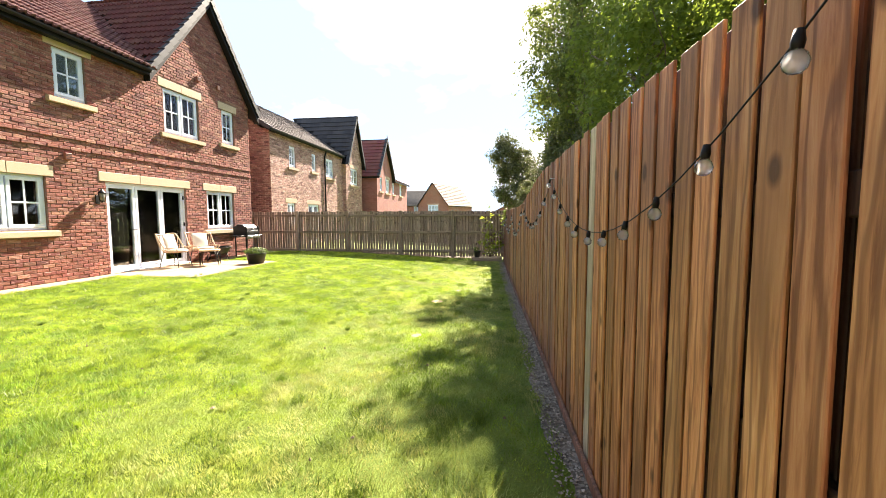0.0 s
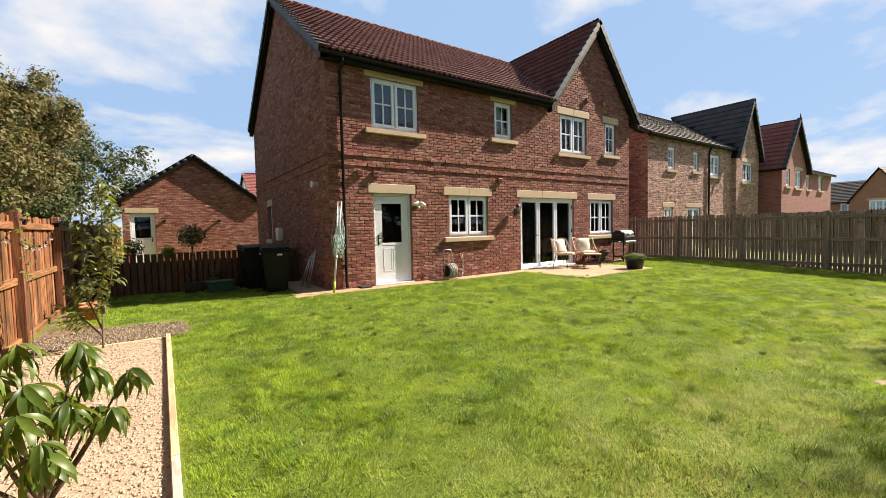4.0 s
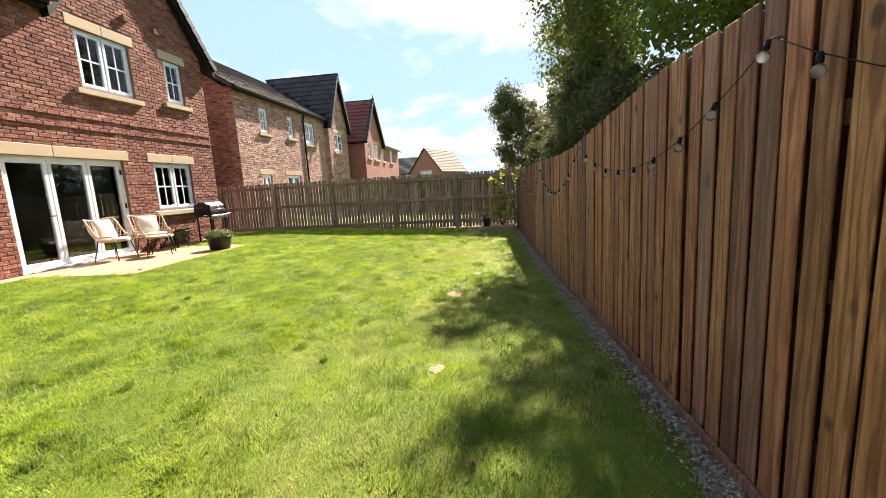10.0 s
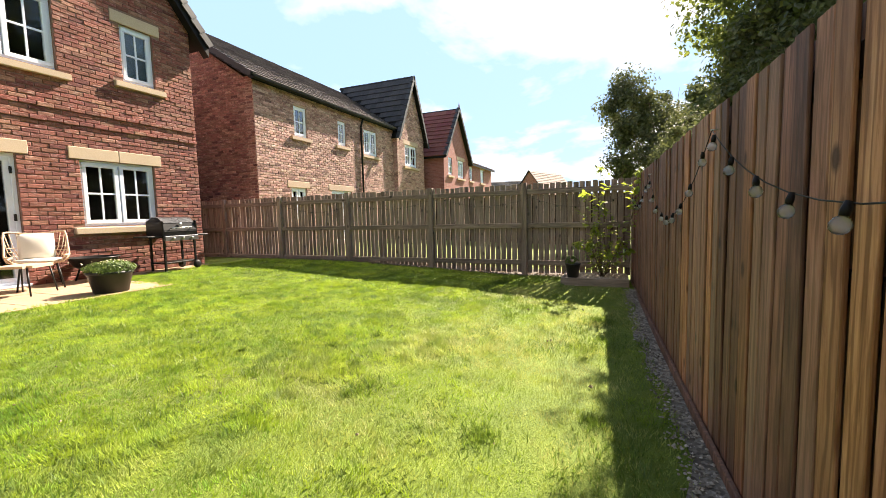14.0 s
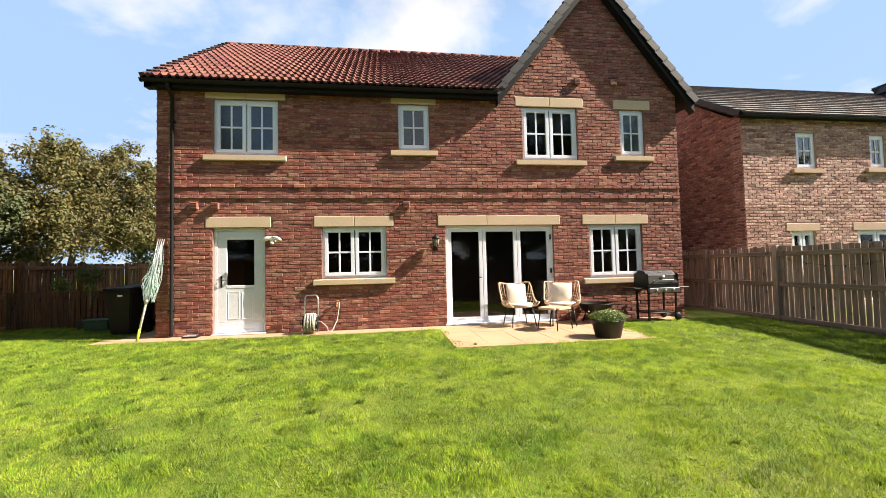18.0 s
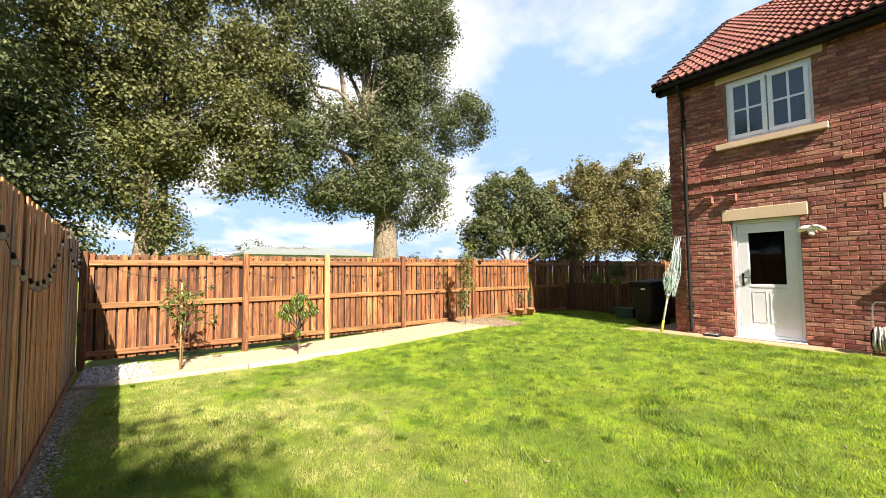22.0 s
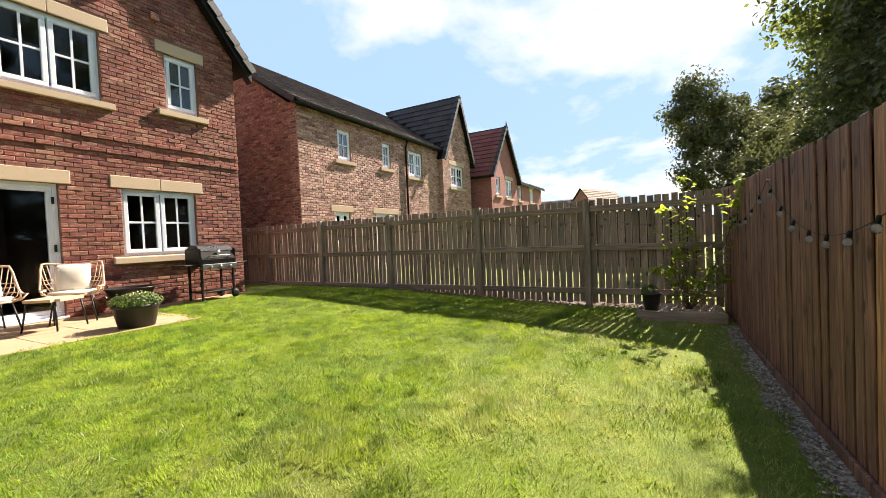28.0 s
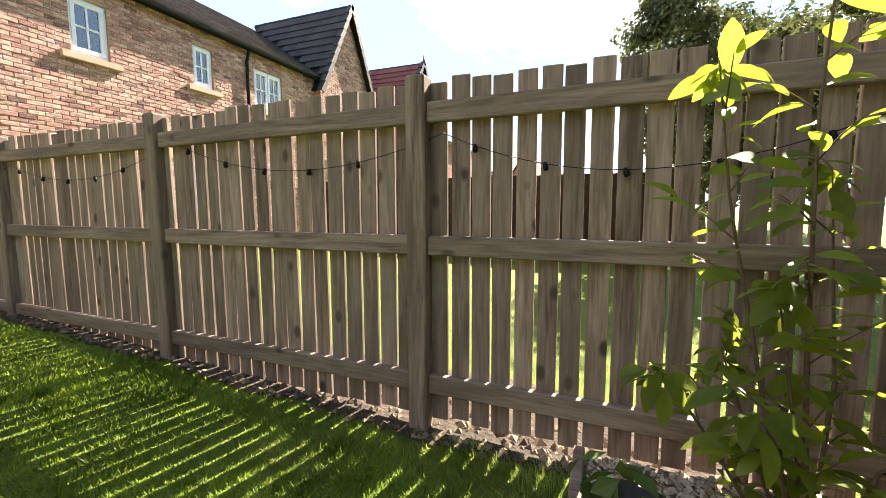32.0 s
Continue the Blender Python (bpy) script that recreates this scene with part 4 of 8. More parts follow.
while x < 12.33:
    y = BFY(x)
    fall = max(0.0, min(1.0, (x - 1.5) / 4.0))
    top = 1.785 - 0.305 * fall * fall * (3 - 2 * fall)
    broad = x < 1.9
    # Tone steps with x: brighter orange at the start, darker red-brown past 8.
    chance = rng.random()
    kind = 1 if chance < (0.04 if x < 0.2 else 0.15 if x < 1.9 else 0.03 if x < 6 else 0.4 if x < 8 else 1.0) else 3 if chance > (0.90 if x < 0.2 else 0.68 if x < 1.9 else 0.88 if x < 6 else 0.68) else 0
    if x < -2.5:
        kind = 4
    elif x < 0.9 and kind == 0:
        kind = 5
    if -0.20 < x < -0.05:
        kind = 2
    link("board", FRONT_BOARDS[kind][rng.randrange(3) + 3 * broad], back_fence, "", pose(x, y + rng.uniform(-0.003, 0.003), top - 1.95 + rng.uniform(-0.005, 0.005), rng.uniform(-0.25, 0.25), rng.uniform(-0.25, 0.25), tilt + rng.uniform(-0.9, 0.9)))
    step = (0.137 if broad else 0.117) + rng.uniform(-0.006, 0.006)
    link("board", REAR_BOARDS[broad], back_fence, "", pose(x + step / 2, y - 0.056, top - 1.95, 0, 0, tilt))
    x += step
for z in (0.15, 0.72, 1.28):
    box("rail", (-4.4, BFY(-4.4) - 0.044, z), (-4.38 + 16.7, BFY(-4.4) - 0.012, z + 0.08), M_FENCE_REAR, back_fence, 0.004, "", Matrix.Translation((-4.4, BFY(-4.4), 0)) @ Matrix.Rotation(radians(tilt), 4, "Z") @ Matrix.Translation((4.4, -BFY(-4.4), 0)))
for x0, x1, z0, z1 in ((-4.36, 4.0, -0.32, -0.13), (4.004, 12.32, -0.45, -0.225)):
    box("gravel_board", (x0, BFY(-4.4) + 0.012, z0), (x1, BFY(-4.4) + 0.035, z1), M_FENCE_RED, back_fence, 0.004, "", Matrix.Translation((-4.4, BFY(-4.4), 0)) @ Matrix.Rotation(radians(tilt), 4, "Z") @ Matrix.Translation((4.4, -BFY(-4.4), 0)))

# left fence, seen from its rail side
LFX = -4.47
left_fence = thing("fence", (LFX, -2, 0), "orange-brown timber panel fence with posts and three rails", "fence")
in_place(left_fence)
LPOSTS = [-9.47, -7.17, -5.61, -3.76, -1.58, 0.70, 2.75, 4.8, 6.9, 9.0, 11.1, 13.0]
LB = [board_mesh("board", w, 0.018, 1.66, M_FENCE_WARM) for w in (0.100, 0.107, 0.114)]
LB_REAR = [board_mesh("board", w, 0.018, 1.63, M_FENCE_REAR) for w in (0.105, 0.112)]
for i, y in enumerate(LPOSTS):
    box("post", (LFX, y - 0.05, -0.4), (LFX + 0.10, y + 0.05, 1.62), M_NEWPOST if i == 2 else M_FENCE_WARM, left_fence, 0.008, "pale new timber post" if i == 2 else "")
for y0, y1 in zip(LPOSTS, LPOSTS[1:]):
    for z in (-0.02, 0.72, 1.40):
        box("rail", (LFX + 0.002, y0 + 0.052, z), (LFX + 0.042, y1 - 0.052, z + 0.09), M_RAIL_WARM, left_fence, 0.005)
    y = y0 + 0.07
    while y < y1 - 0.05:
        link("board", LB[rng.randrange(3)], left_fence, "", pose(LFX - 0.010 - 0.002, y, -0.08 + rng.uniform(-0.012, 0.012), rng.uniform(-0.4, 0.4), 0, 90 + rng.uniform(-1, 1)))
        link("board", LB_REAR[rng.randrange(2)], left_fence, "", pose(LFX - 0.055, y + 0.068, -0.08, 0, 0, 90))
        y += 0.136 + rng.uniform(-0.004, 0.006)

# end fence, weathered, with light through its gaps
end_fence = thing("fence", (12.4, -4, 0), "weathered grey-brown slatted timber fence with gaps", "fence")
in_place(end_fence)
EPOSTS = [-9.08, -7.19, -5.24, -3.14, -1.08, 0.9, 2.9, 4.9, 6.9]
EB = [board_mesh("board", w, 0.020, 1.675, M_WEATHER) for w in (0.086, 0.089, 0.093)]
for y in EPOSTS:
    x = EFX(y)
    box("post", (-0.05, -0.05, -0.5), (0.05, 0.05, 1.53), M_WEATHER, end_fence, 0.008, "", pose(x, y, 0))
for y0, y1 in zip(EPOSTS, EPOSTS[1:]):
    x0, x1 = EFX(y0), EFX(y1)
    turn_m = Matrix.Translation((x0, y0, 0)) @ Matrix.Rotation(math.atan2(-(x1 - x0), y1 - y0), 4, "Z")
    for z in (0.0, 0.70, 1.33):
        box("rail", (-0.025, 0.052, z - 0.02), (0.018, y1 - y0 - 0.052, z + 0.075), M_WEATHER_RAIL, end_fence, 0.005, "", turn_m)
    y = y0 + 0.10
    while y < y1 - 0.04:
        link("board", EB[rng.randrange(3)], end_fence, "", pose(EFX(y) + 0.034, y, -0.165 + rng.uniform(-0.015, 0.015), rng.uniform(-0.5, 0.5), rng.uniform(-0.3, 0.3), 90 + rng.uniform(-1.5, 1.5)))
        y += 0.1055 + rng.uniform(-0.005, 0.005)

# the next garden ends in a dark close-boarded fence
next_fence = in_place(thing("fence", (19.6, -4.5, -0.2), "dark brown close-boarded fence across the next garden", "fence"))
NB_BOARD = board_mesh("board", 0.135, 0.018, 1.80, M_FENCE_REAR)
for k in range(66):
    link("board", NB_BOARD, next_fence, "", pose(19.6 + 0.012 * (k % 2), -9.2 + 0.133 * k, -0.22 + rng.uniform(-0.008, 0.008), 0, 0, 90))
for y in np.arange(-9.2, -0.3, 1.75):
    box("post", (19.50, y - 0.05, -0.3), (19.59, y + 0.05, 1.62), M_FENCE_REAR, next_fence, 0.008)
for z in (0.1, 0.7, 1.3):
    box("rail", (19.552, -9.2, z), (19.588, -0.5, z + 0.08), M_FENCE_REAR, next_fence, 0.004)

# low picket fence between garden and drive
low_fence = thing("picket_fence", (-2, 2.35, 0), "low dark brown picket fence in the shade of the house", "fence")
in_place(low_fence)
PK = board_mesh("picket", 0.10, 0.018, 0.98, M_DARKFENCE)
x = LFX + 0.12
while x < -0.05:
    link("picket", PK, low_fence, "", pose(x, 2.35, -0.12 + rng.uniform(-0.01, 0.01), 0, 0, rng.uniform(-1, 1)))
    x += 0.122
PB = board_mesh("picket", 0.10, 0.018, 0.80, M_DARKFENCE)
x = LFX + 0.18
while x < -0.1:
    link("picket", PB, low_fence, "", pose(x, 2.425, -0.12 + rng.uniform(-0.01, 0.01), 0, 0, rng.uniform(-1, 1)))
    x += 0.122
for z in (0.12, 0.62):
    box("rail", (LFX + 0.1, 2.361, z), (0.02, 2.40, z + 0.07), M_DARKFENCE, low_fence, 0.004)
for px in (-4.3, -2.4, -0.1):
    box("post", (px - 0.04, 2.44, -0.3), (px + 0.04, 2.52, 0.80), M_DARKFENCE, low_fence, 0.006)

# ---- neighbouring buildings ----
def far_window(parent, m, x0, x1, z0, z1, casements=1, bars=True, stone=M_PINKSTONE, blind=0.0, lintel=True):
    return window(parent, x0, x1, z0, z1, 0.05, casements, True, (0.15, 0.2) if lintel else None, blind, m, False, stone, bars)


def flat_tiles(name, origin, across, up, wide, long, material, parent, keep, seed, tw=0.33, gauge=0.32):
    a, u = Vector(across).normalized(), Vector(up).normalized()
    o = a.cross(u)
    m = Matrix(((a.x, u.x, o.x, origin[0]), (a.y, u.y, o.y, origin[1]), (a.z, u.z, o.z, origin[2]), (0, 0, 0, 1)))
    tile = tile_mesh("roof_tile", tw, gauge, material, 0)
    return roof_tiles(name, m, wide, long, keep, tile, tw, gauge, material, parent, seed)


neighbour = thing("house", (18, 0.5, 0), "two-storey buff brick house with dark grey tiled roof", "house")
in_place(neighbour)
NX0, NGX, NGR, NY, NGY, NEZ, NRY, NRZ = 13.45, 21.4, 24.27, 0.5, 0.3, 4.95, 4.4, 7.5
NB = Matrix.Translation((NX0, NY, 0))
nwin = {"a": (15.02, 15.62, 3.58, 4.52), "b": (17.28, 17.78, 3.62, 4.50), "c": (18.98, 19.98, 3.50, 4.50)}
nlow = {"d": (14.75, 15.45, 0.95, 1.95), "e": (16.75, 18.0, 0.0, 1.95)}
nh = [(a - NX0, b - NX0, c, d) for a, b, c, d in (*nwin.values(), *nlow.values())]
nl = [(a - 0.15 - NX0, b + 0.15 - NX0, d, d + 0.2) for a, b, c, d in nlow.values()] + [(a - 0.17 - NX0, b + 0.17 - NX0, c - 0.135, c) for a, b, c, d in nwin.values()]
wall_slab("wall", NB, NGX - NX0, NEZ, nh, 0.3, M_BUFF_MORTAR, neighbour)
brick_mesh("bricks", NB, lay_bricks(NB, NGX - NX0, NEZ, nh + nl, None, (), 31), M_BUFF, neighbour)
NS = Matrix.Translation((NX0, 8.4, 0)) @ Matrix.Rotation(radians(-90), 4, "Z")
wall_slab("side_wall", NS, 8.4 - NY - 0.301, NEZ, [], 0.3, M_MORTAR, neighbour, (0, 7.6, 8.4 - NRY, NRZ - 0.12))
brick_mesh("bricks", NS, lay_bricks(NS, 8.4 - NY, 7.2, [], lambda z: (0, 8.4 - NY) if z < NEZ else (8.4 - NRY - (NRZ - 0.15 - z) / 0.68, min(8.4 - NY, 8.4 - NRY + (NRZ - 0.15 - z) / 0.68)), (), 32), M_BUFF_SHADED, neighbour)
NG = Matrix.Translation((NGX, NGY, 0))
ngap, ngz = 22.95, 7.62
ngw = (22.15, 23.42, 3.34, 4.35)
nghole = [(ngw[0] - NGX, ngw[1] - NGX, ngw[2], ngw[3])]
wall_slab("gable_wall", NG, NGR - NGX, 4.7, nghole, 0.3, M_BUFF_MORTAR, neighbour, (0.0, NGR - NGX, ngap - NGX, ngz - 0.1))
ngs = (ngz - 4.7) / (ngap - NGX)
brick_mesh("bricks", NG, lay_bricks(NG, NGR - NGX, 7.0, nghole + [(a - 0.16, b + 0.16, d, d + 0.2) for a, b, c, d in nghole] + [(a - 0.17, b + 0.17, c - 0.135, c) for a, b, c, d in nghole],
                                    lambda z: (0, NGR - NGX) if z < 4.7 else (ngap - NGX - (ngz - 0.12 - z) / ngs, ngap - NGX + (ngz - 0.12 - z) / ngs), (), 33), M_BUFF, neighbour)
ret = Matrix.Translation((NGX, NY, 0)) @ Matrix.Rotation(radians(-90), 4, "Z")
wall_slab("return_wall", ret, NY - NGY, 4.7, [], 0.2, M_BUFF_MORTAR, neighbour)
brick_mesh("bricks", ret, lay_bricks(ret, NY - NGY, 4.7, [], None, (), 34), M_BUFF, neighbour)
rt = Matrix.Translation((NGR, NGY + 0.301, 0)) @ Matrix.Rotation(radians(90), 4, "Z")
wall_slab("side_wall", rt, 8.0, 4.7, [], 0.3, M_PINK, neighbour)
for key, n in (("a", 1), ("b", 1), ("c", 2)):
    a, b, c, d = nwin[key]
    far_window(neighbour, Matrix.Translation((0, NY, 0)), a, b, c, d, n, True, blind=0.9 if key != "c" else 0.0, lintel=False)
for key in nlow:
    a, b, c, d = nlow[key]
    far_window(neighbour, Matrix.Translation((0, NY, 0)), a, b, max(c, 0.05), d, 2, False)
far_window(neighbour, Matrix.Translation((0, NGY, 0)), *ngw, 2, True, blind=0.95)
nroof = raw("roof", [(NX0 - 0.15, NY - 0.14, NEZ - 0.02), (NGR + 0.1, NY - 0.14, NEZ - 0.02), (NGR + 0.1, NRY, NRZ - 0.02), (NX0 - 0.15, NRY, NRZ - 0.02), (NX0 - 0.15, 8.6, NEZ), (NGR + 0.1, 8.6, NEZ),
                     (ngap, NGY - 0.22, ngz), (NGX - 0.18, NGY - 0.22, 4.47), (NGR + 0.18, NGY - 0.22, 4.47), (ngap, NRY, ngz), (NGX - 0.18, 1.2, 4.47), (NGR + 0.18, 1.2, 4.47),
                     (NX0 - 0.15, NY - 0.14, NEZ - 0.16), (NGR + 0.1, NY - 0.14, NEZ - 0.16), (NX0 - 0.15, NRY, NRZ - 0.18), (NX0 - 0.15, 8.6, NEZ - 0.16), (ngap, NGY - 0.22, ngz - 0.18), (NGX - 0.18, NGY - 0.22, 4.29), (NGR + 0.18, NGY - 0.22, 4.29)],
            [(0, 1, 2, 3), (3, 2, 5, 4), (7, 6, 9, 10), (6, 8, 11, 9), (0, 12, 13, 1), (0, 3, 14, 12), (3, 4, 15, 14), (6, 7, 17, 16), (8, 6, 16, 18)], M_BLACK, neighbour, "dark grey tiled roof")
nsl = (NRZ - NEZ) / (NRY - NY + 0.14)
nmain = lambda y: NEZ + (y - NY + 0.14) * nsl
ngab = lambda x: ngz - abs(x - ngap) * ngs
flat_tiles("roof_tiles", (NX0 - 0.15, NY - 0.19, NEZ - 0.04), (1, 0, 0), (0, NRY - NY + 0.14, NRZ - NEZ), NGR - NX0 + 0.3, math.hypot(NRY - NY + 0.14, NRZ - NEZ) + 0.05, M_SLATE_WARM, nroof, lambda p: ngab(p.x) < nmain(p.y), 41)
flat_tiles("roof_tiles", (NGX - 0.2, NRY, 4.46), (0, -1, 0), (ngap - NGX + 0.18, 0, ngz - 4.47), NRY - NGY + 0.2, math.hypot(ngap - NGX + 0.18, ngz - 4.47) + 0.03, M_SLATE, nroof, lambda p: ngab(p.x) > nmain(p.y) - 0.02, 42)
flat_tiles("roof_tiles", (NGR + 0.2, NGY - 0.22, 4.46), (0, 1, 0), (ngap - NGR - 0.18, 0, ngz - 4.47), NRY - NGY + 0.2, math.hypot(ngap - NGR - 0.18, ngz - 4.47) + 0.03, M_SLATE, nroof, lambda p: True, 43)
verge_run((NX0 - 0.16, NY - 0.16, NEZ), (NX0 - 0.16, NRY, NRZ + 0.02), 14, (-1, 0, 0), nroof)
verge_run((NGX - 0.2, NGY - 0.22, 4.44), (ngap, NGY - 0.22, ngz + 0.03), 10, (0, -1, 0), nroof)
verge_run((NGR + 0.2, NGY - 0.22, 4.44), (ngap, NGY - 0.22, ngz + 0.03), 10, (0, -1, 0), nroof)
gutter(NX0 - 0.15, NGX - 0.2, NY - 0.19, NEZ - 0.07, neighbour)
rod("downpipe", [(18.72, NY - 0.16, NEZ - 0.12), (18.72, NY - 0.06, NEZ - 0.4), (18.72, NY - 0.055, 0.0)], 0.04, M_BLACK, neighbour, 10, "black round downpipe")


def plain_house(name, label, x0, x1, y0, y1, eave, ridge, along, wall_mat, roof_mat, windows, doors=(), parent=None, barge_mat=M_BLACK, side_windows=()):
    """A house further off: walls with true openings, a pitched roof with tiled slopes. along: the ridge runs with 'x' or 'y'."""
    ob = parent or thing(name, ((x0 + x1) / 2, (y0 + y1) / 2, 0), label, "house")
    if not parent:
        in_place(ob)
    w, d = x1 - x0, y1 - y0
    rear = Matrix.Translation((x0, y0, 0))
    side = Matrix.Translation((x0, y1, 0)) @ Matrix.Rotation(radians(-90), 4, "Z")
    rside = Matrix.Translation((x1, y0 + 0.301, 0)) @ Matrix.Rotation(radians(90), 4, "Z")
    far = Matrix.Translation((x1 - 0.301, y1, 0)) @ Matrix.Rotation(radians(180), 4, "Z")
    hs = [(a - x0, b - x0, c, e) for a, b, c, e in [v[:4] for v in windows] + list(doors)]
    top = ridge - 0.1
    wall_slab("wall", rear, w, eave, hs, 0.3, wall_mat, ob, (0, w, w / 2, top) if along == "y" else None)
    wall_slab("side_wall", side, d - 0.301, eave, [v[:4] for v in side_windows], 0.3, wall_mat, ob, (0, d - 0.301, d / 2, top) if along == "x" else None)
    wall_slab("side_wall", rside, d - 0.301, eave, [], 0.3, wall_mat, ob, (0, d - 0.301, d / 2, top) if along == "x" else None)
    wall_slab("front_wall", far, w - 0.602, eave, [], 0.3, wall_mat, ob)
    o = 0.22
    if along == "y":
        cx, run = (x0 + x1) / 2, w / 2 + o
        fall = (ridge - eave) / (w / 2) * o
        lo = eave - fall
        ends = ((x0 - o, lo), (cx, ridge), (x1 + o, lo))
        verts = [(x, y, z + t) for t in (0, -0.12) for y in (y0 - o, y1 + o) for x, z in ends]
    else:
        cy = (y0 + y1) / 2
        fall = (ridge - eave) / (d / 2) * o
        lo = eave - fall
        ends = ((y0 - o, lo), (cy, ridge), (y1 + o, lo))
        verts = [(x, y, z + t) for t in (0, -0.12) for x in (x0 - o, x1 + o) for y, z in ends]
    faces = [(0, 1, 4, 3), (1, 2, 5, 4), (6, 9, 10, 7), (7, 10, 11, 8), (0, 6, 7, 1), (1, 7, 8, 2), (3, 4, 10, 9), (4, 5, 11, 10), (0, 3, 9, 6), (2, 8, 11, 5)]
    rf = raw("roof", verts, faces, barge_mat, ob)
    if along == "y":
        flat_tiles("roof_tiles", (x0 - o, y1 + o, lo + 0.0), (0, -1, 0), (w / 2 + o, 0, ridge - lo), d + 2 * o, math.hypot(w / 2 + o, ridge - lo), roof_mat, rf, lambda p: True, 51)
        flat_tiles("roof_tiles", (x1 + o, y0 - o, lo + 0.0), (0, 1, 0), (-w / 2 - o, 0, ridge - lo), d + 2 * o, math.hypot(w / 2 + o, ridge - lo), roof_mat, rf, lambda p: True, 52)
        verge_run((x0 - o, y0 - o, lo), ((x0 + x1) / 2, y0 - o, ridge + 0.03), 9, (0, -1, 0), rf)
        verge_run((x1 + o, y0 - o, lo), ((x0 + x1) / 2, y0 - o, ridge + 0.03), 9, (0, -1, 0), rf)
    else:
        flat_tiles("roof_tiles", (x0 - o, y0 - o, lo), (1, 0, 0), (0, d / 2 + o, ridge - lo), w + 2 * o, math.hypot(d / 2 + o, ridge - lo), roof_mat, rf, lambda p: True, 53)
        flat_tiles("roof_tiles", (x1 + o, y1 + o, lo), (-1, 0, 0), (0, -d / 2 - o, ridge - lo), w + 2 * o, math.hypot(d / 2 + o, ridge - lo), roof_mat, rf, lambda p: True, 54)
    for a, b, c, e, n in windows:
        far_window(ob, Matrix.Translation((0, y0, 0)), a, b, c, e, n, True, lintel=n > 1, blind=0.5)
    for a, b, c, e, n in side_windows:
        far_window(ob, side, a, b, c, e, n, True, blind=0.9)
    return ob


# pink brick house beyond it: a gabled block and a lower wing
pink = plain_house("house", "pink-red brick house with a steep red-tiled gable", 24.95, 29.0, -0.55, 7.0, 4.35, 6.95, "y", M_PINK, M_FARTILE, [(25.6, 26.2, 3.15, 4.1, 1), (27.1, 28.1, 3.1, 4.1, 2)])
plain_house("house_wing", "", 29.3, 35.2, -0.3, 6.0, 4.3, 5.6, "x", M_PINK, M_FARTILE, [(30.0, 30.6, 3.15, 4.05, 1), (32.4, 33.2, 3.15, 4.05, 2)], parent=pink)
rod("finial", [(26.97, -0.75, 6.95), (26.97, -0.75, 7.25)], 0.05, M_FARTILE, pink, 8, "", [0.05, 0.015])
# far houses across the field
far_gable = plain_house("house", "far brown brick house with a pale tiled gabled roof", 60.0, 69.0, -2.8, 2.4, 3.3, 6.64, "x", M_FARBRICK, M_PALETILE, [], side_windows=[(1.74, 3.56, 1.74, 3.15, 3)])
plain_house("house", "far brick house with a dark slate roof", 62.5, 69.5, 2.9, 14.0, 3.3, 5.75, "y", M_FARBRICK, M_SLATE, [], side_windows=[(9.2, 10.4, 1.9, 3.0, 2)])
plain_house("house", "far low brick house with a grey roof", 80.0, 90.0, -14.5, -8.2, 2.6, 4.2, "x", M_FARBRICK, M_SLATE, [])

# garage behind the drive
garage = thing("garage", (-1.7, 13, 0), "red brick garage with a dark tiled gable roof", "garage")
in_place(garage)
GX0, GX1, GY, GE, GR = -4.30, 0.98, 13.0, 2.85, 4.72
gdoor = (-4.06, -3.18, -0.1, 2.2)
GM = Matrix.Translation((GX0, GY, 0))
ghole = [(gdoor[0] - GX0, gdoor[1] - GX0, gdoor[2], gdoor[3])]
wall_slab("wall", GM, GX1 - GX0, GE, ghole, 0.3, M_MORTAR, garage, (0, GX1 - GX0, (GX1 - GX0) / 2, GR - 0.1))
gsl = (GR - GE) / ((GX1 - GX0) / 2)
brick_mesh("bricks", GM, lay_bricks(GM, GX1 - GX0, 4.6, ghole + [(ghole[0][0] - 0.15, ghole[0][1] + 0.15, 2.2, 2.41)], lambda z: (0, GX1 - GX0) if z < GE else ((z - GE + 0.12) / gsl, GX1 - GX0 - (z - GE + 0.12) / gsl), (), 61), M_BRICK, garage)
box("back_wall", (GX0 + 0.251, 18.25, -0.3), (GX1 - 0.251, 18.5, GE), M_FARBRICK, garage, 0)
box("floor_slab", (GX0 + 0.251, GY + 0.31, -0.3), (GX1 - 0.251, 18.249, -0.06), M_ROOMFLOOR, garage, 0)
box("ceiling_board", (GX0 + 0.251, GY + 0.31, GE - 0.1), (GX1 - 0.251, 18.249, GE - 0.02), M_ROOM, garage, 0)
box("side_wall", (GX0, GY + 0.301, -0.3), (GX0 + 0.25, 18.5, GE), M_FARBRICK, garage, 0)
box("side_wall", (GX1 - 0.25, GY + 0.301, -0.3), (GX1, 18.5, GE), M_FARBRICK, garage, 0)
gmid = (GX0 + GX1) / 2
groof = raw("roof", [(x, y, z + t) for t in (0, -0.14) for y in (GY - 0.2, 18.7) for x, z in ((GX0 - 0.22, GE - 0.16), (gmid, GR), (GX1 + 0.22, GE - 0.16))],
            [(0, 1, 4, 3), (1, 2, 5, 4), (6, 9, 10, 7), (7, 10, 11, 8), (0, 6, 7, 1), (1, 7, 8, 2), (3, 4, 10, 9), (4, 5, 11, 10), (0, 3, 9, 6), (2, 8, 11, 5)], M_BLACK, garage, "dark tiled garage roof")
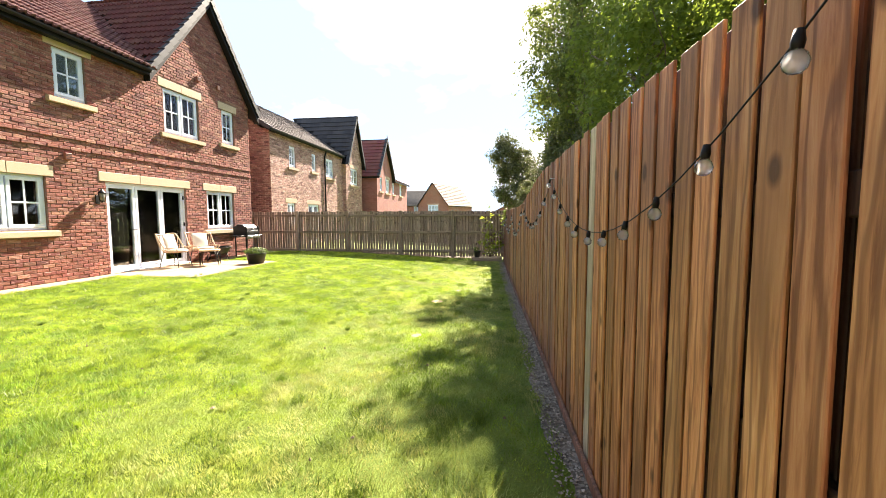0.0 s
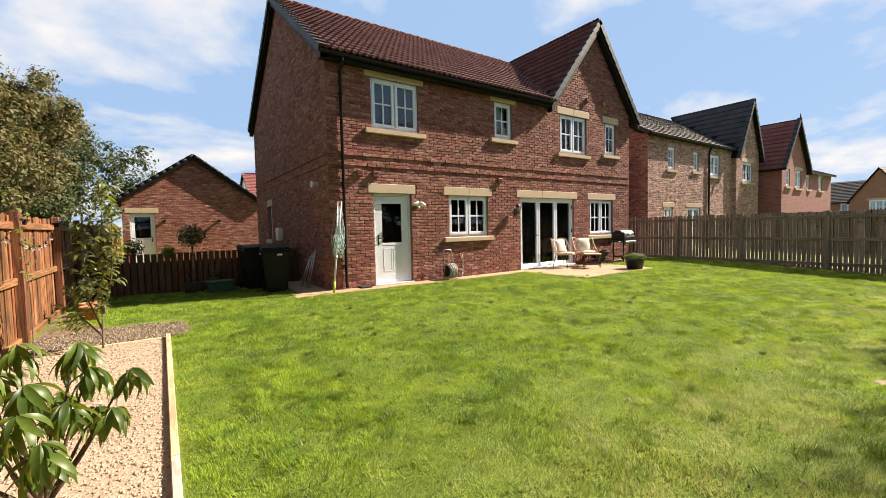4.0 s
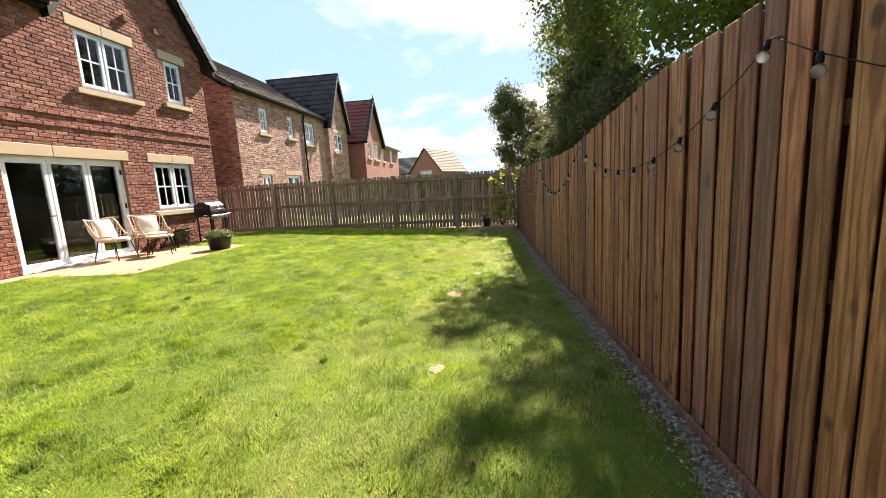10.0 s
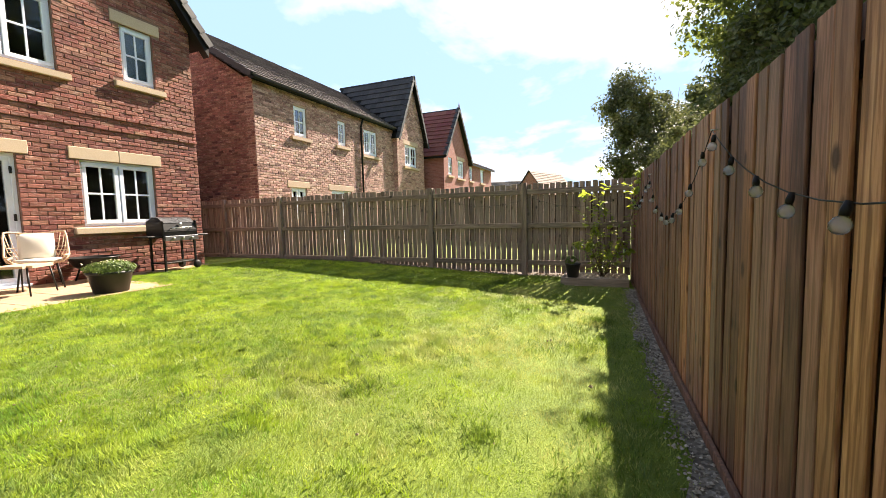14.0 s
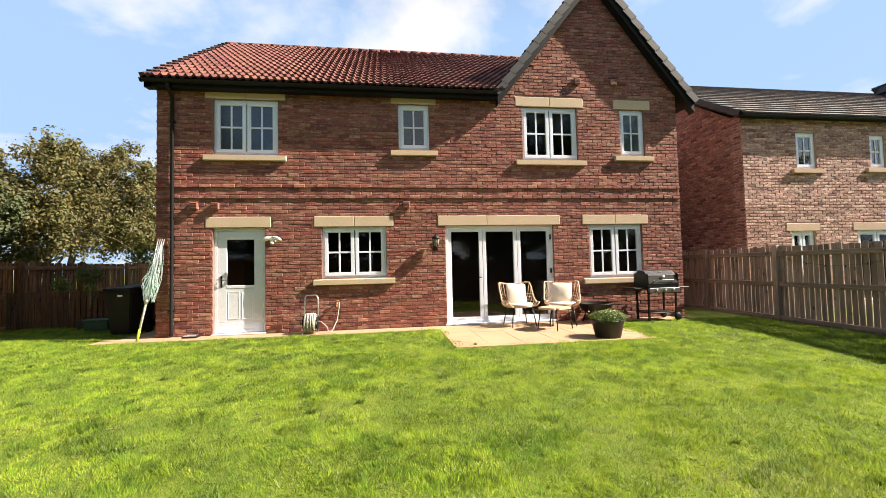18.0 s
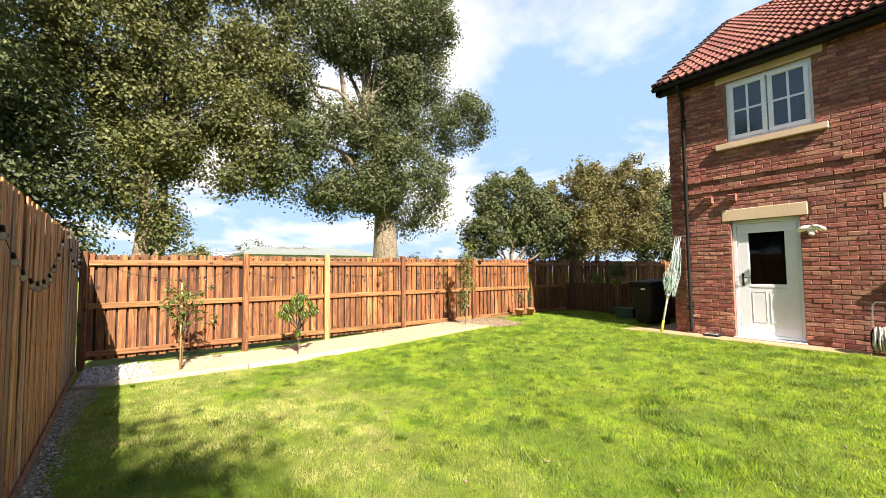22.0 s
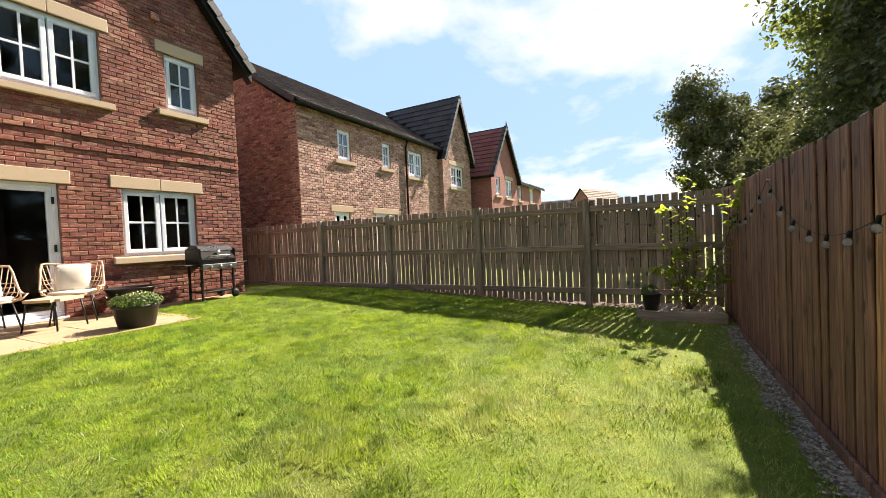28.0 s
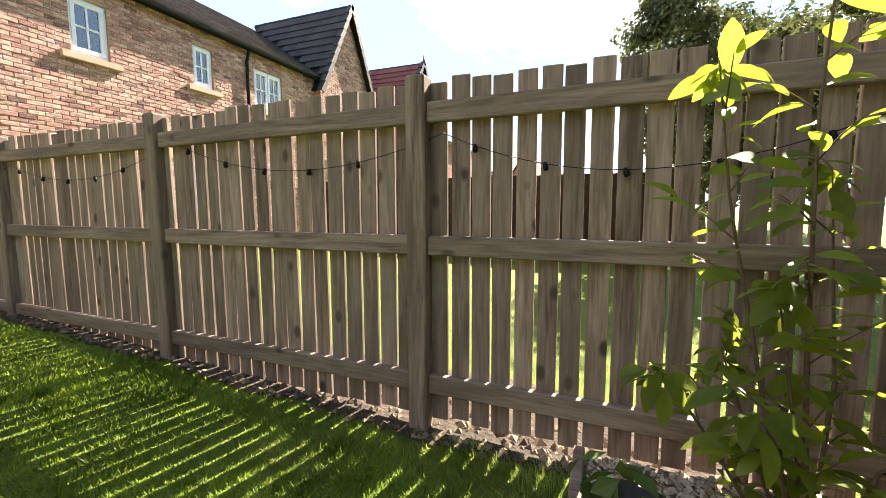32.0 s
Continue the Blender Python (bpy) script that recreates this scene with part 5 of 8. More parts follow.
for sx, ex in ((GX0 - 0.24, gmid), (GX1 + 0.24, gmid)):
    a, b = Vector((sx, GY - 0.2, GE - 0.17)), Vector((ex, GY - 0.2, GR + 0.03))
    for k in range(11):
        p, q = a.lerp(b, k / 11), a.lerp(b, (k + 1.03) / 11)
        rod("verge_tile", [p + Vector((0, 0.02, 0.02)), q + Vector((0, 0.02, 0.0))], 0.07, M_BLACK, groof, 8)
gd = part("garage_door", frame_bm([(gdoor[0], -0.05, gdoor[1], gdoor[3])], 0.09, GY + 0.08, GY + 0.16, Matrix()), M_DOORWHITE, garage, "white half-glazed garage side door")
box("leaf", (gdoor[0] + 0.085, GY + 0.09, -0.02), (gdoor[1] - 0.085, GY + 0.13, 1.05), M_DOORWHITE, gd, 0.005)
part("sash", frame_bm([(gdoor[0] + 0.086, 1.055, gdoor[1] - 0.086, gdoor[3] - 0.091)], 0.08, GY + 0.09, GY + 0.13, Matrix()), M_DOORWHITE, gd)
box("pane", (gdoor[0] + 0.16, GY + 0.105, 1.13), (gdoor[1] - 0.16, GY + 0.112, gdoor[3] - 0.165), M_GLASS, gd, 0)
box("door_handle", (gdoor[1] - 0.15, GY + 0.05, 0.95), (gdoor[1] - 0.12, GY + 0.088, 1.15), M_DARKMETAL, gd, 0.004)
for a, b in ((gdoor[0] - 0.14, -3.625), (-3.619, gdoor[1] + 0.14)):
    box("lintel", (a, GY - 0.014, 2.202), (b, GY + 0.09, 2.41), M_STONE, gd, 0.006, "buff stone lintel")
for wx in (-2.85, -0.75):
    box("wall_lamp", (wx - 0.07, GY - 0.22, 1.80), (wx + 0.07, GY - 0.002, 1.88), M_BLACK, garage, 0.02, "small black wall lamp")
# a red-tiled house gable further up the drive
plain_house("house", "distant white-walled house with a red-tiled roof", 4.3, 14.0, 34.0, 42.0, 4.7, 7.3, "x", M_PVC, M_FARTILE, [])

# park home behind the left fence
mobile = thing("park_home", (-31, 3, 0), "long low white park home with a grey roof", "building")
in_place(mobile)
box("wall", (-36.0, -2.0, -0.15), (-30.2, 8.4, 2.75), plain("pale_cladding", (0.62, 0.60, 0.55), 0.7), mobile, 0.02)
raw("roof", [(-29.9, -2.5, 2.75), (-36.3, -2.5, 2.75), (-36.3, 8.8, 2.75), (-29.9, 8.8, 2.75), (-33.1, -1.0, 3.55), (-33.1, 7.4, 3.55), (-29.9, -2.5, 2.9), (-36.3, -2.5, 2.9), (-36.3, 8.8, 2.9), (-29.9, 8.8, 2.9)],
    [(3, 2, 1, 0), (0, 1, 7, 6), (1, 2, 8, 7), (2, 3, 9, 8), (3, 0, 6, 9), (6, 7, 4), (8, 9, 5), (7, 8, 5, 4), (9, 6, 4, 5)], plain("grey_roof_felt", (0.17, 0.20, 0.20), 0.8), mobile)
for wy in (-0.5, 1.2, 2.9, 4.6, 6.3):
    box("window", (-30.2, wy, 1.3), (-30.14, wy + 1.0, 2.3), M_BLACK, mobile, 0.01, "dark park home window")

# ---- paths, beds and lawn ----


def flag_mesh(w, d):
    bm = bmesh.new()
    add_box(bm, (0.002, 0.002, -0.05), (w - 0.002, d - 0.002, 0.0))
    bmesh.ops.bevel(bm, geom=bm.edges[:], offset=0.003, segments=1, affect="EDGES")
    me = bpy.data.meshes.new("flag")
    bm.to_mesh(me)
    bm.free()
    me.materials.append(M_PAVING)
    return me


M_JOINT = speckled("sandy_joint", [(0.32, 0.235, 0.15), (0.41, 0.31, 0.205)], 140, 0.5)
paving = thing("paving", (6, -1, 0), "buff sandstone flag patio and path beside the house wall", "paving", kind="structure")
in_place(paving)
boxes_mesh("bed", [((-0.85, -0.47, -0.3), (11.3, -0.016, -0.016)), ((5.5, -2.33, -0.3), (8.95, -0.471, -0.016)), ((-0.85, -0.015, -0.3), (0.02, 3.2, -0.05))], M_JOINT, paving)
rng = random.Random(5)
small, large = flag_mesh(0.60, 0.45), flag_mesh(0.575, 0.465)
for k in range(20):
    x = -0.85 + 0.60 * k
    if x < 11.0:
        link("flag", small, paving, "", pose(x, -0.466, -0.003 + rng.uniform(-0.002, 0.002), rng.uniform(-0.2, 0.2), rng.uniform(-0.2, 0.2), rng.uniform(-0.2, 0.2)))
for i in range(6):
    for j in range(4):
        link("flag", large, paving, "", pose(5.5 + 0.575 * i, -2.335 + 0.466 * j, -0.004 + rng.uniform(-0.002, 0.002), rng.uniform(-0.2, 0.2), rng.uniform(-0.2, 0.2), 0))
for k in range(6):
    link("flag", small, paving, "", pose(-0.62, 0.0 + 0.45 * k, -0.012, 0, 0, 0))

GB = (-4.36, -2.98, -9.42, -2.42)  # gravel bed


def gz(y):
    """The height of beds laid just above the turf."""
    return -0.004 - 0.182 * min(1.0, max(0.0, (-y - 2.5) / 4.3))


GY = [GB[2], -6.8, -5.0, -3.5, GB[3]]
gravel = tagged(raw("gravel_bed", [(x, y, gz(y)) for y in GY for x in GB[:2]], [(2 * i, 2 * i + 1, 2 * i + 3, 2 * i + 2) for i in range(4)], M_GRAVEL, None, "pale cream gravel border beside the fence"), category="gravel", kind="structure")


def pebbles(name, spots, sizes, material, parent, seed):
    """Loose stones, each a squashed uneven octahedron."""
    r = np.random.RandomState(seed)
    n = len(spots)
    base = np.array([(1, 0, 0), (0, 1, 0), (-1, 0, 0), (0, -1, 0), (0, 0, 0.75), (0, 0, -0.6)], float)
    tri = np.array([(0, 1, 4), (1, 2, 4), (2, 3, 4), (3, 0, 4), (1, 0, 5), (2, 1, 5), (3, 2, 5), (0, 3, 5)])
    v = base[None] * r.uniform(0.55, 1.25, (n, 6, 1)) * sizes[:, None, None]
    a = r.uniform(0, 6.28, n)
    c, s = np.cos(a)[:, None], np.sin(a)[:, None]
    x, y = v[..., 0] * c - v[..., 1] * s, v[..., 0] * s + v[..., 1] * c
    v = np.stack([x, y, v[..., 2]], -1) + spots[:, None]
    f = tri[None] + 6 * np.arange(n)[:, None, None]
    return mesh_np(name, v.reshape(-1, 3), f.reshape(-1, 3), material, parent)


def mesh_np(name, verts, tris, material, parent=None, label="", smooth=False):
    me = bpy.data.meshes.new(name)
    me.vertices.add(len(verts))
    me.vertices.foreach_set("co", np.ascontiguousarray(verts, np.float32).ravel())
    k = tris.shape[1]
    me.loops.add(tris.size)
    me.loops.foreach_set("vertex_index", np.ascontiguousarray(tris, np.int32).ravel())
    me.polygons.add(len(tris))
    me.polygons.foreach_set("loop_start", np.arange(0, tris.size, k, dtype=np.int32))
    me.polygons.foreach_set("use_smooth", np.full(len(tris), smooth))
    me.update(calc_edges=True)
    me.materials.append(material)
    return link(name, me, parent, label)


def stones_material(name, tones):
    n = Nodes(name)
    r = n.island()
    c = n.ramp(r, [(k / (len(tones) - 1), t) for k, t in enumerate(tones)])
    return n.done(n.vary(c, r, 0.01, 0.15), 0.85, 0, n.bump(n.noise(90, 4), 0.3, 0.005))


M_PEBBLE = stones_material("cream_pebble", [(0.27, 0.20, 0.14), (0.385, 0.295, 0.215), (0.48, 0.395, 0.305), (0.41, 0.31, 0.22), (0.33, 0.265, 0.21)])
M_CLOD = stones_material("soil_clod", [(0.07, 0.05, 0.033), (0.13, 0.095, 0.063), (0.19, 0.145, 0.10), (0.28, 0.22, 0.16)])
M_GRIT = stones_material("grey_stone", [(0.12, 0.095, 0.07), (0.27, 0.235, 0.19), (0.50, 0.46, 0.40), (0.34, 0.30, 0.25), (0.17, 0.14, 0.11)])
M_GRITBED = speckled("pale_grit", [(0.08, 0.063, 0.047), (0.20, 0.175, 0.145), (0.36, 0.33, 0.285)], 40, 1.0)
R = np.random.RandomState(77)
n = 15000
px, py = R.uniform(GB[0], GB[1], n), GB[2] + (GB[3] - GB[2]) * R.beta(0.9, 1.3, n)
tagged(pebbles("gravel_stones", np.stack([px, py, np.array([gz(v) for v in py]) + R.uniform(0, 0.006, n)], -1), R.uniform(0.006, 0.0145, n), M_PEBBLE, None, 1), "pale cream gravel stones in the border", "gravel", kind="stuff")
for a, b in ((-9.4, -7.4), (-7.39, -5.6), (-5.59, -2.4)):
    za, zb = gz(a), gz(b)
    bm = bmesh.new()
    vs = [bm.verts.new(p) for p in ((-2.98, a, za - 0.12), (-2.93, a, za - 0.12), (-2.93, b, zb - 0.12), (-2.98, b, zb - 0.12), (-2.98, a, za + 0.045), (-2.93, a, za + 0.045), (-2.93, b, zb + 0.045), (-2.98, b, zb + 0.045))]
    for f in BOX_FACES:
        bm.faces.new([vs[i] for i in f])
    bmesh.ops.bevel(bm, geom=bm.edges[:], offset=0.005, segments=1, affect="EDGES")
    old = b < -5.0
    e = part("edging_board", bm, M_OLD_EDGING if old else M_EDGING, None)
    tagged(e, "weathered grey timber edging board along the gravel border" if old else "pale new timber edging board along the gravel border", "edging")
e = box("edging_board", (-4.34, -2.42, -0.2), (-2.93, -2.37, 0.0), M_EDGING, None, 0.005)
tagged(e, "pale timber edging board closing the gravel border", "edging")

# bare soil beyond the gravel, grit along the back fence
n = 5200
sx, sy = R.uniform(-4.35, -2.75, n), R.uniform(-2.36, -1.25, n)
ok = (sx - -3.5) ** 2 / 0.95 + (sy + 2.0) ** 2 / 0.5 < R.uniform(0.5, 1.2, n)
sx, sy = sx[ok], sy[ok]
tagged(pebbles("soil", np.stack([sx, sy, np.array([gz(b) for b in sy]) + 0.004], -1), R.uniform(0.007, 0.026, len(sx)), M_CLOD, None, 2), "bare crumbly soil patch with clods", "soil", kind="stuff")
tagged(raw("soil_patch", [(x, y, gz(y) - 0.004) for x, y in ((-4.36, -2.36), (-2.85, -2.36), (-2.6, -1.9), (-2.9, -1.45), (-3.7, -1.2), (-4.36, 0.6), (-4.36, -1.2))], [(0, 1, 2, 3, 4, 6), (6, 4, 5)], M_SOIL, None, "bare dry soil patch beside the fence"), category="soil", kind="structure")
xs = np.linspace(-2.9, 11.3, 90)
w = 0.13 + 0.04 * np.sin(xs * 2.3) + 0.035 * np.sin(xs * 7.1) + 0.16 * np.clip((-1.4 - xs) / 1.2, 0, 1)
sv, sf = [], []
for i, (x, ww) in enumerate(zip(xs, w)):
    y = BFY(x) + 0.03
    sv += [(x, y, ground_z(x, y) + 0.012), (x, y + ww, ground_z(x, y + ww) + 0.006)]
    if i:
        sf.append((2 * i - 2, 2 * i, 2 * i + 1, 2 * i - 1))
tagged(raw("grit_strip", sv, sf, M_GRITBED, None, "pale gritty strip along the foot of the fence"), category="ground", kind="structure")
n = 4200
gx = R.uniform(-2.9, 11.3, n)
gy = np.array([BFY(v) for v in gx]) + 0.04 + 0.19 * R.beta(1.0, 1.5, n)
tagged(pebbles("grit_stones", np.stack([gx, gy, ground_z(gx, gy) + 0.010 + R.uniform(0, 0.008, n)], -1), R.uniform(0.004, 0.014, n), M_GRIT, None, 3), "small grey stones along the foot of the fence", "stones", kind="stuff")

# grey slate pieces at the far end of the gravel, bare soil under the slatted fence
n = 900
gx, gy = R.uniform(GB[0], GB[1] - 0.05, n), -9.42 + 0.85 * R.beta(1.0, 1.6, n)
tagged(pebbles("slate_stones", np.stack([gx, gy, np.full(n, gz(-9.0)) + R.uniform(0.004, 0.016, n)], -1), R.uniform(0.014, 0.034, n), stones_material("blue_grey_slate", [(0.16, 0.16, 0.17), (0.30, 0.30, 0.32), (0.46, 0.46, 0.47), (0.22, 0.21, 0.21)]), None, 4), "blue-grey slate chippings at the end of the border", "stones", kind="stuff")
ys = np.linspace(-8.95, -0.4, 60)
sv, sf = [], []
for i, y in enumerate(ys):
    g = ground_z(EFX(y), y) + 0.012
    sv += [(EFX(y) - 0.10 - 0.03 * math.sin(5 * y) - 0.02 * math.sin(11 * y), y, g), (EFX(y) + 0.7 + 0.05 * math.sin(4 * y), y, g)]
    if i:
        sf.append((2 * i - 2, 2 * i - 1, 2 * i + 1, 2 * i))
tagged(raw("soil_strip", sv, sf, M_SHADED_SOIL, None, "bare soil under the slatted fence, shade put into its dark tone"), category="soil", kind="structure")
n = 1500
gy = R.uniform(-8.9, -0.5, n)
gx = np.array([EFX(v) for v in gy]) + R.uniform(-0.12, 0.3, n)
tagged(pebbles("soil_clods", np.stack([gx, gy, np.array([ground_z(a, b) for a, b in zip(gx, gy)]) + 0.014], -1), R.uniform(0.010, 0.034, n), M_CLOD, None, 5), "clods and stones along the foot of the slatted fence", "soil", kind="stuff")


def blade_material():
    n = Nodes("grass_blade")
    r = n.island()
    c = n.ramp(r, [(0.0, (0.16, 0.28, 0.028)), (0.5, (0.24, 0.375, 0.033)), (0.9, (0.315, 0.445, 0.043)), (0.98, (0.40, 0.46, 0.107)), (1.0, (0.48, 0.44, 0.17))])
    dry, spot = n.noise(0.8, 4, 0.65), n.noise(4.5, 5, 0.65)
    c = n.mix(n.spread(n.noise(1.9, 5, 0.65, None, None, 1.2), 0.46, 0.60, 0, 0.5), c, (0.39, 0.47, 0.066))
    c = n.mix(n.spread(n.noise(2.6, 5, 0.65, (1.0, 1.0, 0.3), None, 2.2), 0.55, 0.63, 0, 0.7), c, (0.13, 0.31, 0.026))
    c = n.mix(n.spread(n.noise(1.4, 5, 0.65), 0.49, 0.59, 0, 0.75), c, (0.085, 0.19, 0.025))
    c = n.mix(n.spread(n.noise(3.4, 6, 0.7), 0.515, 0.575, 0, 0.7), c, (0.06, 0.145, 0.023))
    c = n.mix(n.spread(n.noise(7.5, 5, 0.65), 0.55, 0.61, 0, 0.8), c, (0.035, 0.09, 0.020))
    sep = n.tree.nodes.new("ShaderNodeSeparateXYZ")
    n.feed(sep.inputs[0], n.place)
    worn = n.math("MULTIPLY", n.spread(sep.outputs[1], -6.0, -7.6, 0.06, 1), n.spread(dry, 0.42, 0.55, 0, 0.8))
    c = n.mix(worn, c, n.mix(n.spread(spot, 0.42, 0.6, 0, 1), (0.54, 0.50, 0.22), (0.27, 0.33, 0.099)))
    p = n.node("BsdfPrincipled", Roughness=0.6, Specular_IOR_Level=0.12)
    n.feed(p.inputs["Base Color"], c)
    # close-grown blades shade much like the turf they stand in
    soft = n.tree.nodes.new("ShaderNodeVectorMath")
    soft.operation = "NORMALIZE"
    n.feed(soft.inputs[0], n.shifted(n.tree.nodes.new("ShaderNodeNewGeometry").outputs["Normal"], (0.0, 0.0, 1.15)))
    n.feed(p.inputs["Normal"], soft.outputs[0])
    t = n.tree.nodes.new("ShaderNodeBsdfTranslucent")
    n.feed(t.inputs["Color"], n.mix(0.2, c, (0.64, 0.8, 0.04)))
    m = n.tree.nodes.new("ShaderNodeMixShader")
    m.inputs[0].default_value = 0.42
    n.feed(m.inputs[1], p.outputs[0])
    n.feed(m.inputs[2], t.outputs[0])
    n.tree.links.new(m.outputs[0], n.out.inputs["Surface"])
    return n.mat


M_BLADE = blade_material()


BARE_SPOTS = [(2.42, -7.86, 0.08), (4.57, -7.80, 0.13), (5.9, -8.05, 0.07)]


def on_lawn(x, y):
    main = (x > -2.91) & (x < 12.32) & (y > -9.42 + 0.0287 * (x + 0.4) + 0.125) & (y < -0.40)
    main &= ~((x > 5.56 + 0.05 * np.sin(5 * y) + 0.5 * np.clip((-1.5 - y) / 0.7, 0, 1) ** 2) & (x < 8.72 + 0.10 * np.sin(2.3 * y) + 0.04 * np.sin(9 * y)) & (y > -2.20 + 0.06 * np.sin(2.6 * x) + 0.03 * np.sin(8 * x)))
    main &= ~((x > 11.45) & (y < -7.93))
    side = (x > -4.3) & (x < -0.75) & (y >= -0.40) & (y < 2.25)
    for bx, by, br in BARE_SPOTS:
        main &= (x - bx) ** 2 + 1.6 * (y - by) ** 2 > (br * (1 + 0.25 * np.sin(60 * x) * np.sin(47 * y))) ** 2
    side |= (x > -4.3) & (x <= -2.91) & (y > -1.1) & (y < 2.25)
    return (main & ~((x < -2.7) & (y > -2.4) & (y < -1.3))) | side


def uneven(x, y, size, seed):
    """Soft random values between 0 and 1 over the ground, in patches of about that size."""
    g = np.random.RandomState(seed).uniform(0, 1, (64, 64))
    u, v = x / size, y / size
    i, j = np.floor(u).astype(int), np.floor(v).astype(int)
    a, b = u - i, v - j
    a, b = a * a * (3 - 2 * a), b * b * (3 - 2 * b)
    p = lambda k, l: g[(i + k) % 64, (j + l) % 64]
    return (p(0, 0) * (1 - a) + p(1, 0) * a) * (1 - b) + (p(0, 1) * (1 - a) + p(1, 1) * a) * b


def grass():
    r = np.random.RandomState(9)
    n = 2280000
    x, y = r.uniform(-4.4, 12.4, n), r.uniform(-9.5, 2.3, n)
    keep = on_lawn(x, y)
    far = np.maximum(np.abs(y + 8.6) - 1.2, 0)
    dens = np.clip(1.0 / (1 + 0.10 * far**1.6), 0.22, 1)
    # thin worn turf beside the fence
    fence = y - (-9.42 + 0.0287 * (x + 0.4))
    thin = np.clip(fence / 2.4, 0.35, 1)
    keep &= r.uniform(0, 1, n) < dens * thin * 0.95
    x, y, dens = x[keep], y[keep], dens[keep]
    n = len(x)
    clump = 0.4 * uneven(x, y, 0.45, 1) + 0.35 * uneven(x, y, 0.17, 2) + 0.25 * uneven(x, y, 0.07, 3)
    high = (0.009 + 0.034 * np.clip((clump - 0.38) / 0.4, 0, 1) ** 1.5 + r.gamma(2.0, 0.0042, n)) * (1 + 0.25 * (1 / dens - 1) * 0.3)
    wide = r.uniform(0.0018, 0.0036, n) * np.sqrt(1 / dens) * 1.1
    la = 9 * uneven(x, y, 0.5, 4) + 5 * uneven(x, y, 0.15, 5) + r.normal(0, 1.0, n)
    a = la - np.pi / 2 + r.normal(0, 0.5, n)
    lean = r.uniform(0.2, 1.0, n) * high
    z = ground_z(x, y)
    base = np.stack([x, y, z - 0.003], -1)
    side = np.stack([np.cos(a) * wide, np.sin(a) * wide, np.zeros(n)], -1)
    tip = base + np.stack([np.cos(la) * lean, np.sin(la) * lean, high], -1)
    verts = np.stack([base - side, base + side, tip], 1).reshape(-1, 3)
    ob = mesh_np("grass", verts, np.arange(3 * n).reshape(-1, 3), M_BLADE)
    return tagged(ob, "short green lawn grass, patchy and worn near the fence", "grass", kind="stuff")


grass()
M_DRYSOIL = speckled("dry_tan_soil", [(0.20, 0.14, 0.075), (0.30, 0.215, 0.125), (0.37, 0.28, 0.17)], 60, 0.8)
for bx, by, br in BARE_SPOTS:
    rim = [(bx + br * (0.95 + 0.2 * math.sin(3 * k + bx)) * math.cos(k * 0.393), by + 0.85 * br * (0.95 + 0.2 * math.cos(5 * k + by)) * math.sin(k * 0.393)) for k in range(16)]
    tagged(raw("bare_patch", [(x, y, ground_z(x, y) + 0.005) for x, y in rim], [tuple(range(16))], M_DRYSOIL, None, "small dry bare patch of tan soil in the lawn"), category="soil", kind="structure")


def tufts():
    """Longer, darker clumps that stand out of the mown turf."""
    r = np.random.RandomState(31)
    n = 420
    cx, cy = r.uniform(-2.8, 12.2, n), r.uniform(-9.1, -0.6, n)
    cx[:2], cy[:2] = (5.88, 6.12), (-5.08, -3.7)
    keep = on_lawn(cx, cy)
    cx, cy = cx[keep], cy[keep]
    per = 150
    size = r.gamma(2.2, 0.055, len(cx))
    x = np.repeat(cx, per) + r.normal(0, 1, len(cx) * per) * np.repeat(size, per)
    y = np.repeat(cy, per) + r.normal(0, 1, len(cx) * per) * np.repeat(size, per) * 0.7
    keep = on_lawn(x, y)
    x, y = x[keep], y[keep]
    n = len(x)
    z = ground_z(x, y) - 0.004
    a, h = r.uniform(0, 6.283, n), r.uniform(0.028, 0.062, n)
    w = r.uniform(0.0025, 0.005, n)
    la, lean = a + 1.57 + r.normal(0, 0.5, n), r.uniform(0.3, 1.0, n) * h
    base = np.stack([x, y, z], -1)
    side = np.stack([np.cos(a) * w, np.sin(a) * w, np.zeros(n)], -1)
    tip = base + np.stack([np.cos(la) * lean, np.sin(la) * lean, h], -1)
    ob = mesh_np("grass_tufts", np.stack([base - side, base + side, tip], 1).reshape(-1, 3), np.arange(3 * n).reshape(-1, 3), M_TUFT)
    tagged(ob, "darker coarse tufts standing out of the lawn", "grass", kind="stuff")
    n = 150
    lx, ly = r.uniform(-2.8, 11.3, n), r.uniform(-9.0, -0.7, n)
    keep = on_lawn(lx, ly)
    lx, ly = lx[keep], ly[keep]
    lz = np.array([ground_z(a, b) for a, b in zip(lx, ly)]) + 0.02
    tagged(pebbles("lawn_litter", np.stack([lx, ly, lz], -1), r.uniform(0.008, 0.022, len(lx)), M_CLOD, None, 12), "small clods and dry leaf bits on the lawn", "litter", kind="stuff")


M_TUFT = leafy("coarse_grass", [(0.05, 0.10, 0.012), (0.08, 0.15, 0.015), (0.12, 0.20, 0.02), (0.18, 0.26, 0.035)], 0.35, 0.5)
tufts()

# ---- trees ----
M_BARK = speckled("bark", [(0.10, 0.075, 0.05), (0.19, 0.15, 0.105), (0.28, 0.23, 0.17)], 22, 1.0)
M_PALEBARK = speckled("pale_bark", [(0.13, 0.105, 0.075), (0.23, 0.195, 0.145), (0.31, 0.27, 0.21)], 16, 0.9)
M_LEAF_OAK = leafy("oak_leaf", [(0.032, 0.050, 0.018), (0.052, 0.078, 0.024), (0.078, 0.105, 0.032), (0.112, 0.122, 0.045)], 0.22)
